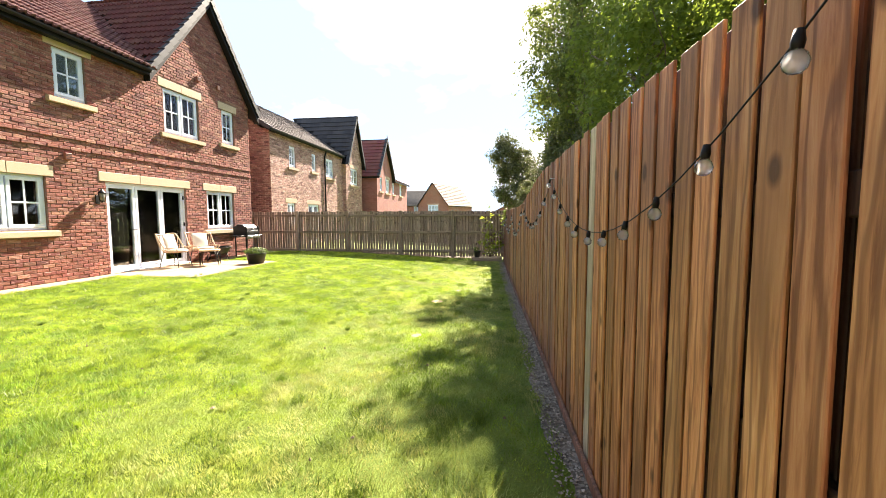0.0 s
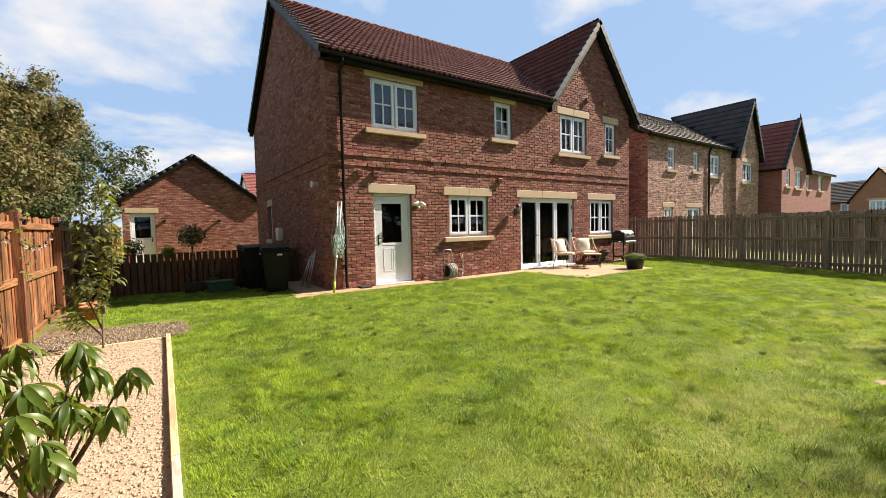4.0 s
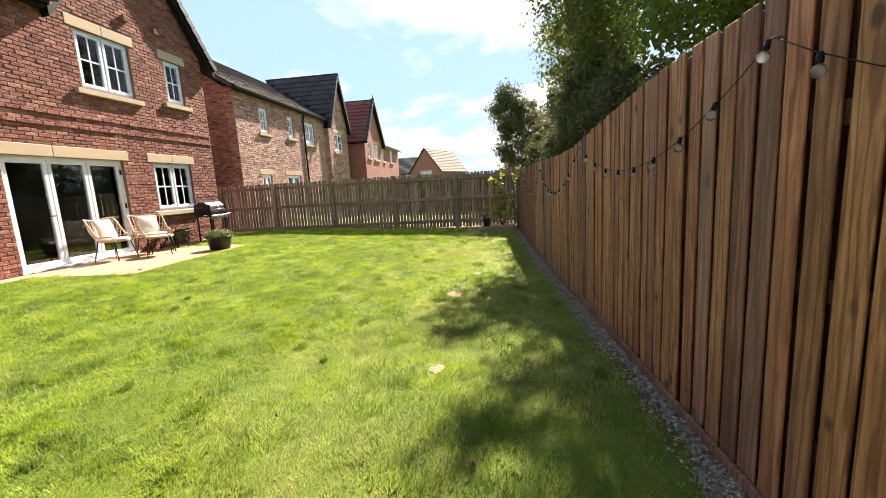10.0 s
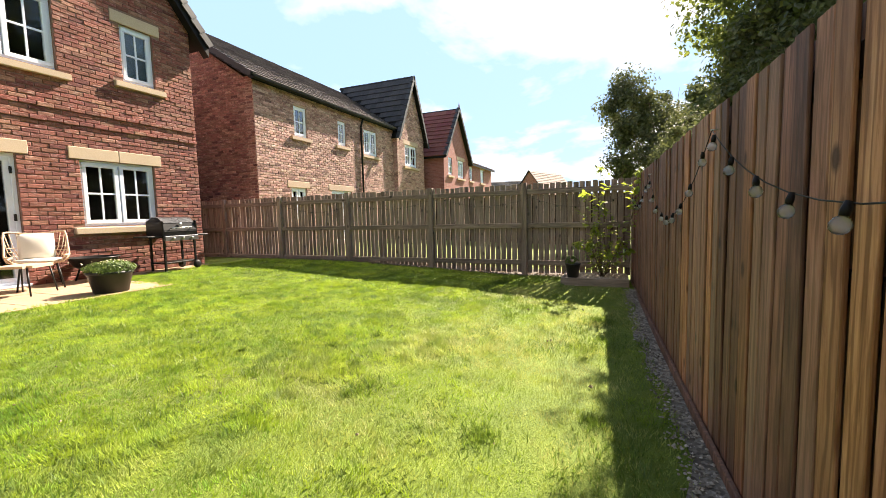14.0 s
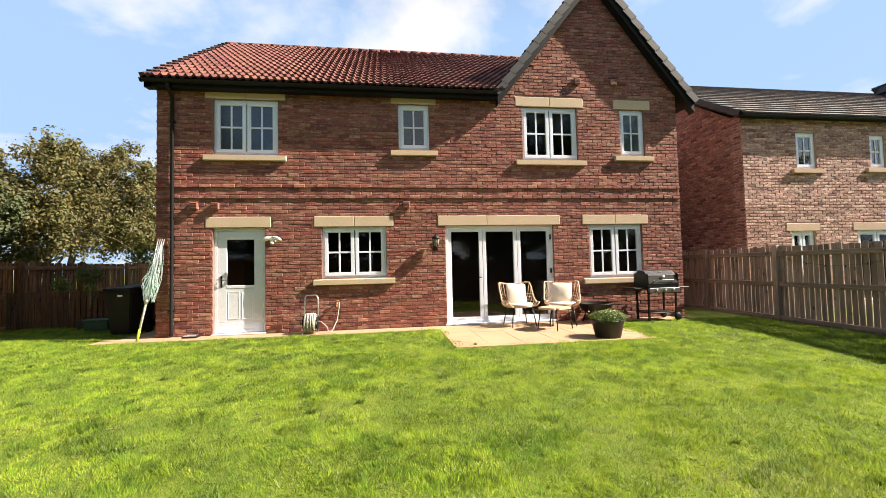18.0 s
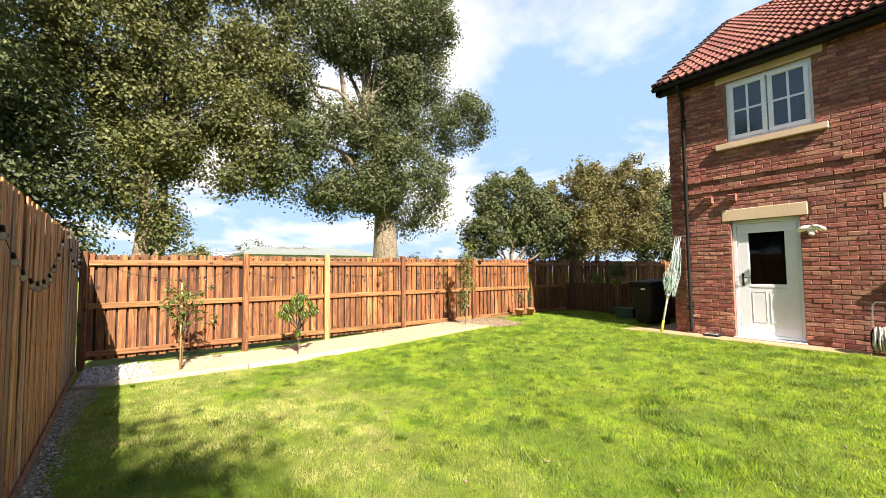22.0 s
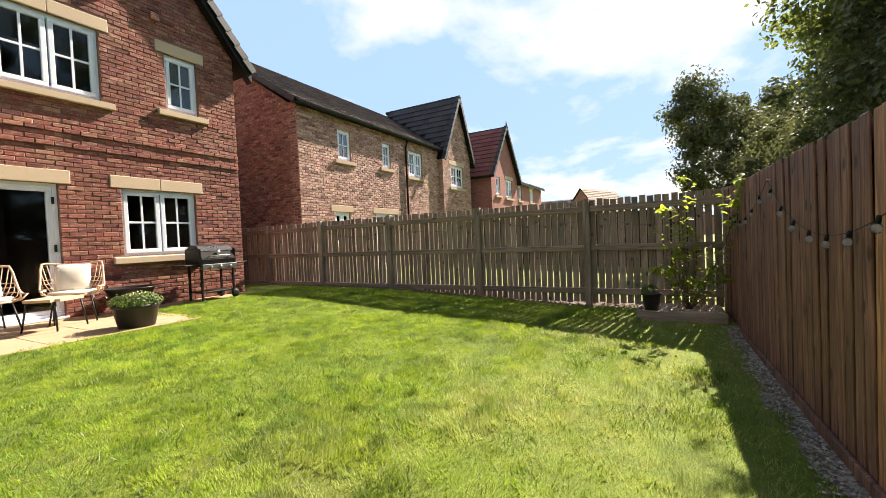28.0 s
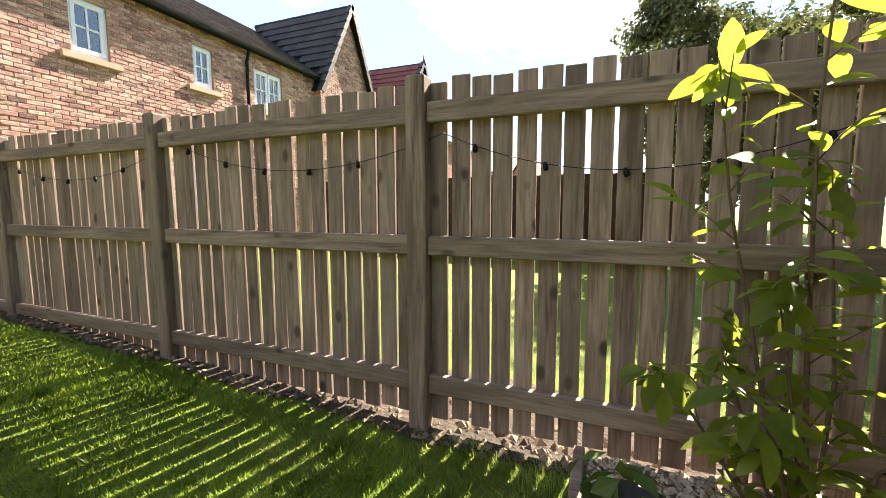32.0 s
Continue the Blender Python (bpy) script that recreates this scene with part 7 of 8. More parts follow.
bmesh.ops.bevel(bm, geom=[e for e in bm.edges if abs(e.verts[0].co.z - e.verts[1].co.z) > 0.01], offset=0.07, segments=4, affect="EDGES")
part("seat", bm, M_RATTAN, stool, "woven rattan top")
for sx in (-1, 1):
    for sy in (-1, 1):
        rod("leg", [(sx * 0.2, sy * 0.18, 0.387), (sx * 0.245, sy * 0.225, 0.0)], 0.011, M_DARKMETAL, stool, 8, "black metal leg")
stool.matrix_world = pose(7.68, -1.02, 0.0, 0, 0, 32)


def foliage(name, centre, rad, count, size, material, parent, seed, droop=0.2):
    rs = np.random.RandomState(seed)
    d = rs.normal(0, 1, (count, 3))
    d /= np.linalg.norm(d, axis=1, keepdims=True)
    p = np.array(centre) + d * np.array(rad) * (rs.uniform(0.1, 1, (count, 1)) ** 0.5)
    v, f = leaves_np(p, size, rs, d)
    return mesh_np(name, v, f, material, parent)


M_LEAF_POT = leafy("daisy_leaf", [(0.05, 0.09, 0.02), (0.09, 0.15, 0.03), (0.15, 0.21, 0.05)], 0.3)
tub = thing("flower_pot", (8.18, -2.06, 0), "round black plastic pot of low green plants with small pale flowers", "plant pot")
lathe("pot", [(0.02, 0.0), (0.205, 0.0), (0.262, 0.26), (0.275, 0.265), (0.275, 0.30), (0.25, 0.30), (0.235, 0.265), (0.02, 0.265)], M_POT, tub, 28)
foliage("foliage", (0, 0, 0.34), (0.31, 0.31, 0.11), 1900, 0.045, M_LEAF_POT, tub, 5)
rs = np.random.RandomState(6)
fl = np.stack([rs.normal(0, 0.14, 90), rs.normal(0, 0.14, 90), rs.uniform(0.40, 0.46, 90)], -1)
v, f = leaves_np(fl, 0.022, rs, np.zeros((len(fl), 3)))
mesh_np("blossom", v, f, plain("cream_flower", (0.75, 0.72, 0.45), 0.7), tub, "tiny cream flowers")
tub.matrix_world = pose(8.18, -2.06, -0.004)

pit = thing("fire_pit", (9.12, -0.42, 0), "round black metal fire pit bowl on short legs", "fire pit")
lathe("bowl", [(0.02, 0.14), (0.16, 0.15), (0.27, 0.22), (0.33, 0.32), (0.35, 0.325), (0.35, 0.34), (0.32, 0.338), (0.25, 0.235), (0.15, 0.17), (0.02, 0.16)], M_DARKMETAL, pit, 28)
for a in (45, 135, 225, 315):
    rod("leg", [(0.2 * math.cos(radians(a)), 0.2 * math.sin(radians(a)), 0.17), (0.27 * math.cos(radians(a)), 0.27 * math.sin(radians(a)), 0.0)], 0.014, M_DARKMETAL, pit)
pit.matrix_world = pose(8.86, -0.40, 0.0) @ Matrix.Diagonal((1.05, 1.05, 1.2, 1))

# barbecue on its trolley
bbq = thing("barbecue", (10.2, -0.5, 0), "black gas barbecue trolley with a glossy enamel lid", "barbecue")
bm = bmesh.new()
prof = [(-0.22, 0.66), (-0.24, 0.80), (-0.20, 0.95), (-0.08, 1.05), (0.08, 1.07), (0.20, 1.0), (0.24, 0.86), (0.22, 0.66)]
ends = [[bm.verts.new((x, y, z)) for y, z in prof] for x in (-0.36, 0.36)]
for i in range(len(prof) - 1):
    bm.faces.new((ends[0][i], ends[0][i + 1], ends[1][i + 1], ends[1][i]))
bm.faces.new((ends[0][-1], ends[0][0], ends[1][0], ends[1][-1]))
bm.faces.new(ends[0][::-1])
bm.faces.new(ends[1])
bmesh.ops.recalc_face_normals(bm, faces=bm.faces[:])
bmesh.ops.bevel(bm, geom=bm.edges[:], offset=0.012, segments=2, affect="EDGES")
body = part("body", bm, M_DARKMETAL, bbq)
bm = bmesh.new()
ends = [[bm.verts.new((x, y * 1.02, z + 0.006)) for y, z in prof[2:6]] for x in (-0.345, 0.345)]
for i in range(3):
    bm.faces.new((ends[0][i], ends[0][i + 1], ends[1][i + 1], ends[1][i]))
bmesh.ops.solidify(bm, geom=bm.faces[:], thickness=0.006)
part("lid_cover", bm, M_ENAMEL, body, "glossy grey metal lid")
for sx in (-1, 1):
    box("side_cap", (min(sx * 0.345, sx * 0.375), -0.235, 0.68), (max(sx * 0.345, sx * 0.375), 0.235, 1.0), M_DARKMETAL, body, 0.02)
rod("lid_handle", [(-0.22, -0.24, 0.84), (-0.2, -0.285, 0.86), (0.2, -0.285, 0.86), (0.22, -0.24, 0.84)], 0.011, M_STEEL, body)
lathe("gauge", [(0.001, 0.0), (0.035, 0.0), (0.035, 0.012), (0.001, 0.014)], M_STEEL, body, 16, "round lid thermometer", (0, 0, 0)).matrix_basis = pose(0, -0.232, 0.93, 75, 0, 0)
box("control_panel", (-0.36, -0.275, 0.60), (0.36, -0.21, 0.70), M_ENAMEL, bbq, 0.008)
for k in range(3):
    lathe("knob", [(0.001, 0.0), (0.024, 0.0), (0.02, 0.03), (0.001, 0.03)], M_STEEL, bbq, 14).matrix_basis = pose(-0.2 + 0.2 * k, -0.276, 0.65, 90, 0, 0)
for sx in (-1, 1):
    box("side_shelf", (min(sx * 0.38, sx * 0.66), -0.2, 0.68), (max(sx * 0.38, sx * 0.66), 0.2, 0.71), M_DARKMETAL, bbq, 0.008)
    for sy in (-0.2, 0.17):
        box("leg", (sx * 0.33 - 0.02, sy, 0.06 if sx > 0 else 0.0), (sx * 0.33 + 0.02, sy + 0.035, 0.66), M_DARKMETAL, bbq, 0.005)
box("lower_shelf", (-0.33, -0.19, 0.15), (0.33, 0.19, 0.175), M_DARKMETAL, bbq, 0.005)
for sy in (-0.23, 0.21):
    lathe("wheel", [(0.001, 0), (0.08, 0.0), (0.085, 0.012), (0.08, 0.03), (0.03, 0.036), (0.001, 0.036)], M_BLACK, bbq, 20).matrix_basis = pose(0.33, sy + 0.02, 0.085, 90, 0, 0)
bbq.matrix_world = pose(10.26, -0.42, -0.003, 0, 0, 3)

# hose reel by the wall and its tap
reel = thing("hose_reel", (2.97, -0.22, 0), "freestanding hose reel with pale hose wound on it", "hose reel")
bm = tube(bmesh.new(), [(-0.12, 0.09, 0.02), (-0.12, 0.06, 0.3), (-0.11, 0.1, 0.62), (-0.08, 0.11, 0.66), (0.08, 0.11, 0.66), (0.11, 0.1, 0.62), (0.12, 0.06, 0.3), (0.12, 0.09, 0.02)], 0.010, 8)
part("frame", bm, M_STEEL, reel, "pale metal tube frame", True)
for sx in (-0.12, 0.12):
    rod("foot", [(sx, 0.09, 0.02), (sx, -0.14, 0.012)], 0.010, M_STEEL, reel)
    lathe("flange", [(0.001, 0.0), (0.12, 0.0), (0.125, 0.006), (0.12, 0.012), (0.001, 0.012)], M_BLACK, reel, 24).matrix_basis = pose(sx, 0.0, 0.19, 0, 90, 0)
wind = random.Random(8)
for ring, r in enumerate((0.10, 0.122, 0.142, 0.160)):
    side = 1 if ring % 2 else -1
    pts, x, q = [], 0.0, r
    for k in range(121):
        x = 0.7 * x + wind.gauss(0, 0.006)
        q = r + 0.8 * (q - r) + wind.gauss(0, 0.004)
        pts.append(Vector((max(-0.105, min(0.105, side * (-0.095 + 0.19 * k / 120) + x)), q * math.cos(k * 0.42), 0.19 + q * math.sin(k * 0.42))))
    part("hose", tube(bmesh.new(), pts, 0.011, 6), M_HOSE, reel, "", True)
rod("hose_tail", [(0.11, -0.1, 0.22), (0.2, -0.14, 0.22), (0.29, -0.10, 0.12), (0.30, 0.0, 0.03), (0.36, 0.06, 0.02), (0.44, 0.12, 0.2), (0.47, 0.16, 0.42), (0.47, 0.18, 0.52)], 0.010, M_HOSE, reel, 8)
reel.matrix_world = pose(2.97, -0.28, -0.002) @ Matrix.Scale(1.12, 4)
tap = thing("garden_tap", (3.45, 0, 0.55), "brass outdoor tap with plastic hose connector on brick wall", "tap")
in_place(tap)
rod("spout", [(3.45, -0.003, 0.56), (3.45, -0.07, 0.56), (3.45, -0.085, 0.52)], 0.014, plain("brass", (0.5, 0.36, 0.14), 0.35, 0.8), tap)
rod("connector", [(3.45, -0.085, 0.525), (3.45, -0.085, 0.45)], 0.020, M_TERRA, tap, 10)
rod("handle", [(3.415, -0.055, 0.60), (3.485, -0.055, 0.60)], 0.009, M_TERRA, tap)

lantern = thing("wall_lantern", (5.5, 0, 1.7), "black coach lantern on the brick wall", "wall lamp")
in_place(lantern)
box("back_plate", (5.45, -0.02, 1.60), (5.55, -0.005, 1.80), M_DARKMETAL, lantern, 0.01)
rod("arm", [(5.5, -0.015, 1.66), (5.5, -0.08, 1.62), (5.5, -0.13, 1.64), (5.5, -0.13, 1.67)], 0.009, M_DARKMETAL, lantern)
lathe("base", [(0.001, 0.0), (0.045, 0.0), (0.055, 0.02), (0.001, 0.02)], M_DARKMETAL, lantern, 6, "", (5.5, -0.13, 1.655))
lathe("glass", [(0.001, 0.0), (0.05, 0.0), (0.07, 0.16), (0.001, 0.16)], M_AMBER, lantern, 6, "clouded lantern glass", (5.5, -0.13, 1.676))
lathe("cap", [(0.001, 0.0), (0.088, 0.0), (0.075, 0.025), (0.03, 0.07), (0.015, 0.10), (0.001, 0.105)], M_DARKMETAL, lantern, 6, "", (5.5, -0.13, 1.837))
for k in range(6):
    a = math.pi * k / 3
    rod("bar", [(5.5 + 0.052 * math.cos(a), -0.13 + 0.052 * math.sin(a), 1.676), (5.5 + 0.072 * math.cos(a), -0.13 + 0.072 * math.sin(a), 1.836)], 0.005, M_DARKMETAL, lantern, 5)

flood = thing("security_light", (2.2, 0, 1.88), "white twin-head security floodlight with sensor on the wall", "wall lamp")
in_place(flood)
box("base", (2.15, -0.06, 1.82), (2.26, -0.005, 1.92), M_WHITE, flood, 0.012)
for sx in (-1, 1):
    h = lathe("lamp_head", [(0.001, 0.0), (0.04, 0.0), (0.075, 0.03), (0.082, 0.05), (0.001, 0.052)], M_WHITE, flood, 20)
    h.matrix_basis = pose(2.205 + sx * 0.10, -0.06, 1.90, 115, sx * 22, 0) @ Matrix.Diagonal((1.25, 0.55, 1, 1))
lathe("sensor", [(0.001, 0.0), (0.035, 0.008), (0.042, 0.03), (0.03, 0.055), (0.001, 0.06)], M_WHITE, flood, 16, "", (2.205, -0.085, 1.765))
for vx, vz in ((0.73, 2.55), (1.12, 2.545), (4.9, 2.56), (8.81, 5.37), (9.68, 5.37)):
    vent = thing("wall_vent", (vx, 0, vz), "terracotta cowl vent on the brick wall", "vent", "wall vents")
    box("cowl", (-0.075, -0.075, -0.07), (0.075, -0.005, 0.07), M_VENT, vent, 0.012)
    for k in range(4):
        box("slot", (-0.06, -0.078, -0.05 + 0.03 * k), (0.06, -0.0755, -0.042 + 0.03 * k), M_BLACK, vent, 0)
    vent.matrix_world = pose(vx, 0, vz)

# beside the house
whirl = thing("rotary_dryer", (0.05, -0.2, 0), "folded rotary clothes dryer with teal lines leaning on the wall", "clothes dryer")
in_place(whirl)
foot, head = Vector((-0.08, -0.40, 0.0)), Vector((0.20, -0.15, 1.90))
along_pole = lambda t: foot.lerp(head, t)
rod("pole", [foot, along_pole(0.95)], 0.019, M_WHITE, whirl, 10)
rod("ground_spike", [along_pole(-0.005), along_pole(0.12)], 0.023, M_LIME, whirl, 10, "lime green plastic ground socket")
rod("hub", [along_pole(0.36), along_pole(0.40)], 0.034, M_STEEL, whirl, 12)
for k in range(4):
    a = k * math.pi / 2 + 0.6
    off = Vector((math.cos(a), math.sin(a) * 0.6, 0))
    rod("arm", [along_pole(0.38) + off * 0.025, along_pole(1.0) + off * 0.055], 0.010, M_STEEL, whirl, 6)
rl = random.Random(4)
for k in range(40):
    t1 = rl.uniform(0.55, 0.97)
    t0 = rl.uniform(0.40, 0.58)
    sx, sy = rl.uniform(-0.13, 0.17), rl.uniform(-0.10, 0.02)
    bulge = Vector((sx, sy, 0))
    low = along_pole(t0) + bulge * 0.7 + Vector((0, 0, -rl.uniform(0.0, 0.12)))
    part("washing_line", tube(bmesh.new(), [along_pole(t1) + bulge * 0.25, along_pole((t0 + 2 * t1) / 3) + bulge * 0.75, along_pole((2 * t0 + t1) / 3) + bulge, low, along_pole(t0 + 0.08) + bulge * 0.3, along_pole(t1 - 0.03) + bulge * 0.1], 0.0038, 4, False), M_LINE, whirl, "loop of pale teal washing line")


def wheelie_bin(m, label):
    b = thing("wheelie_bin", (0, 0, 0), label, "bin", "bins by the house")
    bm = bmesh.new()
    rows = []
    for z, s, back in ((0.05, 0.40, 0.0), (0.12, 0.42, 0.0), (0.92, 0.56, 0.02)):
        rows.append([bm.verts.new((sx * s / 2, sy * s * 0.58 + back, z)) for sx, sy in ((-1, -1), (1, -1), (1, 1), (-1, 1))])
    for a, c in zip(rows, rows[1:]):
        for i in range(4):
            bm.faces.new((a[i], a[(i + 1) % 4], c[(i + 1) % 4], c[i]))
    bm.faces.new(rows[0][::-1])
    bm.faces.new(rows[-1])
    bmesh.ops.bevel(bm, geom=bm.edges[:], offset=0.025, segments=2, affect="EDGES")
    part("body", bm, M_BIN, b)
    box("rim", (-0.30, -0.345, 0.90), (0.30, 0.36, 0.945), M_BIN, b, 0.015)
    bm = bmesh.new()
    add_box(bm, (-0.30, -0.36, 0.95), (0.30, 0.36, 1.0))
    for v in bm.verts:
        if v.co.z > 0.99:
            v.co.z += 0.05 * (v.co.y > 0)
            v.co.x *= 0.94
    bmesh.ops.bevel(bm, geom=bm.edges[:], offset=0.02, segments=2, affect="EDGES")
    part("lid", bm, M_BIN, b)
    rod("handle", [(-0.22, 0.37, 0.99), (-0.2, 0.42, 1.0), (0.2, 0.42, 1.0), (0.22, 0.37, 0.99)], 0.014, M_BIN, b)
    for sx in (-1, 1):
        lathe("wheel", [(0.001, 0), (0.09, 0.0), (0.1, 0.015), (0.09, 0.045), (0.001, 0.05)], M_BLACK, b, 18).matrix_basis = pose(sx * 0.24 - 0.025, 0.26, 0.10, 0, 90, 0)
    box("sticker", (0.02, -0.338, 0.83), (0.12, -0.33, 0.865), M_WHITE, b, 0, "small white number label")
    b.matrix_world = m
    return b


wheelie_bin(pose(-0.93, 0.86, -0.045, 0, 0, -8), "charcoal wheelie bin with closed lid beside the house")
wheelie_bin(pose(-1.22, 1.66, -0.045, 0, 0, 5), "charcoal wheelie bin standing in the shade of the house")
ladder = thing("folding_steps", (-0.15, 0.9, 0), "folded grey metal steps leaning on the side wall", "steps")
in_place(ladder)
for k, y in enumerate((0.78, 0.92, 1.10, 1.24)):
    rod("rail", [(-0.26 - 0.02 * k, y, -0.03), (-0.05, y + 0.05, 0.85 - 0.06 * k)], 0.013, M_STEEL, ladder, 6)
for z in (0.2, 0.45, 0.7):
    rod("tread", [(-0.20 + 0.18 * z - 0.04, 0.79 + 0.05 * z, z), (-0.21 + 0.18 * z - 0.04, 0.93 + 0.05 * z, z)], 0.012, M_STEEL, ladder, 6)
box_m = thing("meter_box", (0, 4.3, 1.2), "white meter box on the side wall of the house", "meter box")
in_place(box_m)
box("cabinet", (-0.10, 4.15, 1.02), (0.026, 4.55, 1.40), M_WHITE, box_m, 0.012)
box("door", (-0.112, 4.18, 1.05), (-0.101, 4.52, 1.37), M_WHITE, box_m, 0.006)
flue = thing("flue_vent", (0, 0.63, 2.33), "white round flue outlet on the side wall", "vent")
in_place(flue)
lathe("pipe", [(0.05, 0.0), (0.05, 0.14), (0.075, 0.15), (0.075, 0.18), (0.001, 0.18)], M_WHITE, flue, 18).matrix_basis = pose(0.025, 0.63, 2.33, 0, -90, 0)
# Stand-in for a small unidentified dark object; the drain shape is made up.
door_object = thing("drain_gully", (0.72, -0.12, 0), "small unidentified dark object by the door, shaped as a drain grate", "drain")
in_place(door_object)
box("surround", (0.60, -0.24, -0.002), (0.86, -0.02, 0.03), M_BIN, door_object, 0.008)
for k in range(6):
    rod("grate_bar", [(0.62 + 0.04 * k, -0.22, 0.035), (0.62 + 0.04 * k, -0.04, 0.045)], 0.006, M_STEEL, door_object, 5)

# pots along the low fence
trough = thing("planter_trough", (-2.45, 2.05, 0), "black trough planter holding a clipped standard olive tree", "planter")
bm = bmesh.new()
add_box(bm, (-0.2, -0.17, 0.0), (0.2, 0.17, 0.28))
for v in bm.verts:
    if v.co.z < 0.1:
        v.co.x *= 0.85
        v.co.y *= 0.85
bmesh.ops.bevel(bm, geom=bm.edges[:], offset=0.015, segments=2, affect="EDGES")
part("trough", bm, M_POT, trough)
box("soil", (-0.18, -0.15, 0.26), (0.18, 0.15, 0.285), M_COMPOST, trough, 0.005)
rod("stem", [(0, 0, 0.28), (0.01, 0.01, 0.7), (0, 0, 1.15)], 0.018, M_BARK, trough)
foliage("crown", (0, 0, 1.32), (0.30, 0.30, 0.25), 900, 0.055, M_LEAF_GREY, trough, 15)
trough.matrix_world = pose(-2.42, 2.02, -0.075)
tp = thing("plant_pot", (-2.0, 2.1, 0), "terracotta pot with a small brown plant by the fence", "plant pot")
lathe("pot", [(0.02, 0), (0.10, 0), (0.14, 0.22), (0.155, 0.22), (0.155, 0.26), (0.13, 0.26), (0.12, 0.22), (0.02, 0.22)], M_TERRA, tp, 20)
foliage("foliage", (0, 0, 0.36), (0.14, 0.14, 0.14), 160, 0.05, M_LEAF_BROWN, tp, 16)
tp.matrix_world = pose(-2.02, 2.12, -0.075)
for sx, sy, top, wide, mat, words in ((-3.5, 2.72, 1.26, 0.2, M_LEAF_MID, "loose green shrub behind the low fence"), (-2.85, 2.72, 1.05, 0.13, M_LEAF_BRIGHT, "small clipped yellow-green shrub behind the low fence")):
    sh = thing("shrub", (sx, sy, 0), words, "shrub")
    rod("stem", [(0, 0, 0), (0.01, 0.02, 0.5), (0, 0, top - 0.15)], 0.012, M_BARK, sh, 6)
    foliage("foliage", (0, 0, top - wide), (wide * 1.1, wide * 1.1, wide * 1.2), 420, 0.055, mat, sh, 44)
    sh.matrix_world = pose(sx, sy, -0.06)
crate = thing("storage_tub", (-1.62, 2.0, 0), "dark green plastic tub with a lid beside the bins", "tub")
bm = bmesh.new()
add_box(bm, (-0.25, -0.17, 0.0), (0.25, 0.17, 0.30))
for v in bm.verts:
    if v.co.z < 0.1:
        v.co.x *= 0.88
        v.co.y *= 0.88
bmesh.ops.bevel(bm, geom=bm.edges[:], offset=0.02, segments=2, affect="EDGES")
part("tub", bm, M_GREEN, crate)
box("rim", (-0.27, -0.19, 0.285), (0.27, 0.19, 0.32), M_GREEN, crate, 0.01)
crate.matrix_world = pose(-1.95, 1.62, -0.075, 0, 0, 4)
for k, (px, py) in enumerate(((-3.95, -0.32), (-4.02, 0.20))):
    p = thing("plant_pot", (px, py, 0), "terracotta pot with a spindly plant beside the fence", "plant pot", "terracotta pots by the fence")
    lathe("pot", [(0.02, 0), (0.105, 0), (0.15, 0.23), (0.168, 0.23), (0.168, 0.285), (0.14, 0.285), (0.13, 0.24), (0.02, 0.24)], M_TERRA, p, 22)
    rod("stem", [(0, 0, 0.24), (0.03, 0.02, 0.5), (0.1 - 0.15 * k, 0.06, 0.85)], 0.008, M_BARK, p, 6)
    foliage("foliage", (0.03 - 0.05 * k, 0.03, 0.68), (0.12, 0.12, 0.26), 70, 0.075, M_LEAF_WARM, p, 30 + k)
    p.matrix_world = pose(px, py, ground_z(px, py) + 0.006) @ Matrix.Scale(0.78 - 0.05 * k, 4)


# ---- young trees and shrubs ----
def leaf_mesh(name, long, wide, material, fold=0.25, curl=0.5):
    """A single leaf from its stalk along local x, folded on the midrib and curling down."""
    verts, faces = [], []
    n = 6
    for i in range(n + 1):
        t = i / n
        w = wide * math.sin(math.pi * min(1, t * 0.93 + 0.05)) ** 0.8 / 2
        x, z = long * t * math.cos(curl * t * 0.7), -long * t * math.sin(curl * t * 0.7)
        verts += [(x, -w, z + w * fold), (x, 0, z), (x, w, z + w * fold)]
    for i in range(n):
        a = 3 * i
        faces += [(a, a + 1, a + 4, a + 3), (a + 1, a + 2, a + 5, a + 4)]
    me = bpy.data.meshes.new(name)
    me.from_pydata(verts, [], faces)
    me.update()
    me.materials.append(material)
    me.polygons.foreach_set("use_smooth", [True] * len(me.polygons))
    return me


def single_leaf_material(name, tones, through=0.45):
    n = Nodes(name)
    r = n.object_random()
    c = n.ramp(r, [(k / (len(tones) - 1), t) for k, t in enumerate(tones)])
    c = n.mix(n.spread(n.noise(55, 4), 0.4, 0.7, 0, 0.3), c, tuple(q * 0.6 for q in tones[0]))
    p = n.node("BsdfPrincipled", Roughness=0.42)
    n.feed(p.inputs["Base Color"], c)
    t = n.tree.nodes.new("ShaderNodeBsdfTranslucent")
    n.feed(t.inputs["Color"], n.mix(0.45, c, (0.5, 0.58, 0.05)))
    m = n.tree.nodes.new("ShaderNodeMixShader")
    m.inputs[0].default_value = through
    n.feed(m.inputs[1], p.outputs[0])
    n.feed(m.inputs[2], t.outputs[0])
    n.tree.links.new(m.outputs[0], n.out.inputs["Surface"])
    return n.mat


M_PEACH = single_leaf_material("peach_leaf", [(0.030, 0.062, 0.013), (0.065, 0.12, 0.02), (0.14, 0.21, 0.032)], 0.35)
M_SAPLING = single_leaf_material("sapling_leaf", [(0.06, 0.085, 0.03), (0.11, 0.145, 0.045), (0.18, 0.215, 0.07)], 0.4)
M_SHRUB = single_leaf_material("shrub_leaf", [(0.09, 0.14, 0.035), (0.17, 0.24, 0.045), (0.28, 0.35, 0.06)], 0.6)
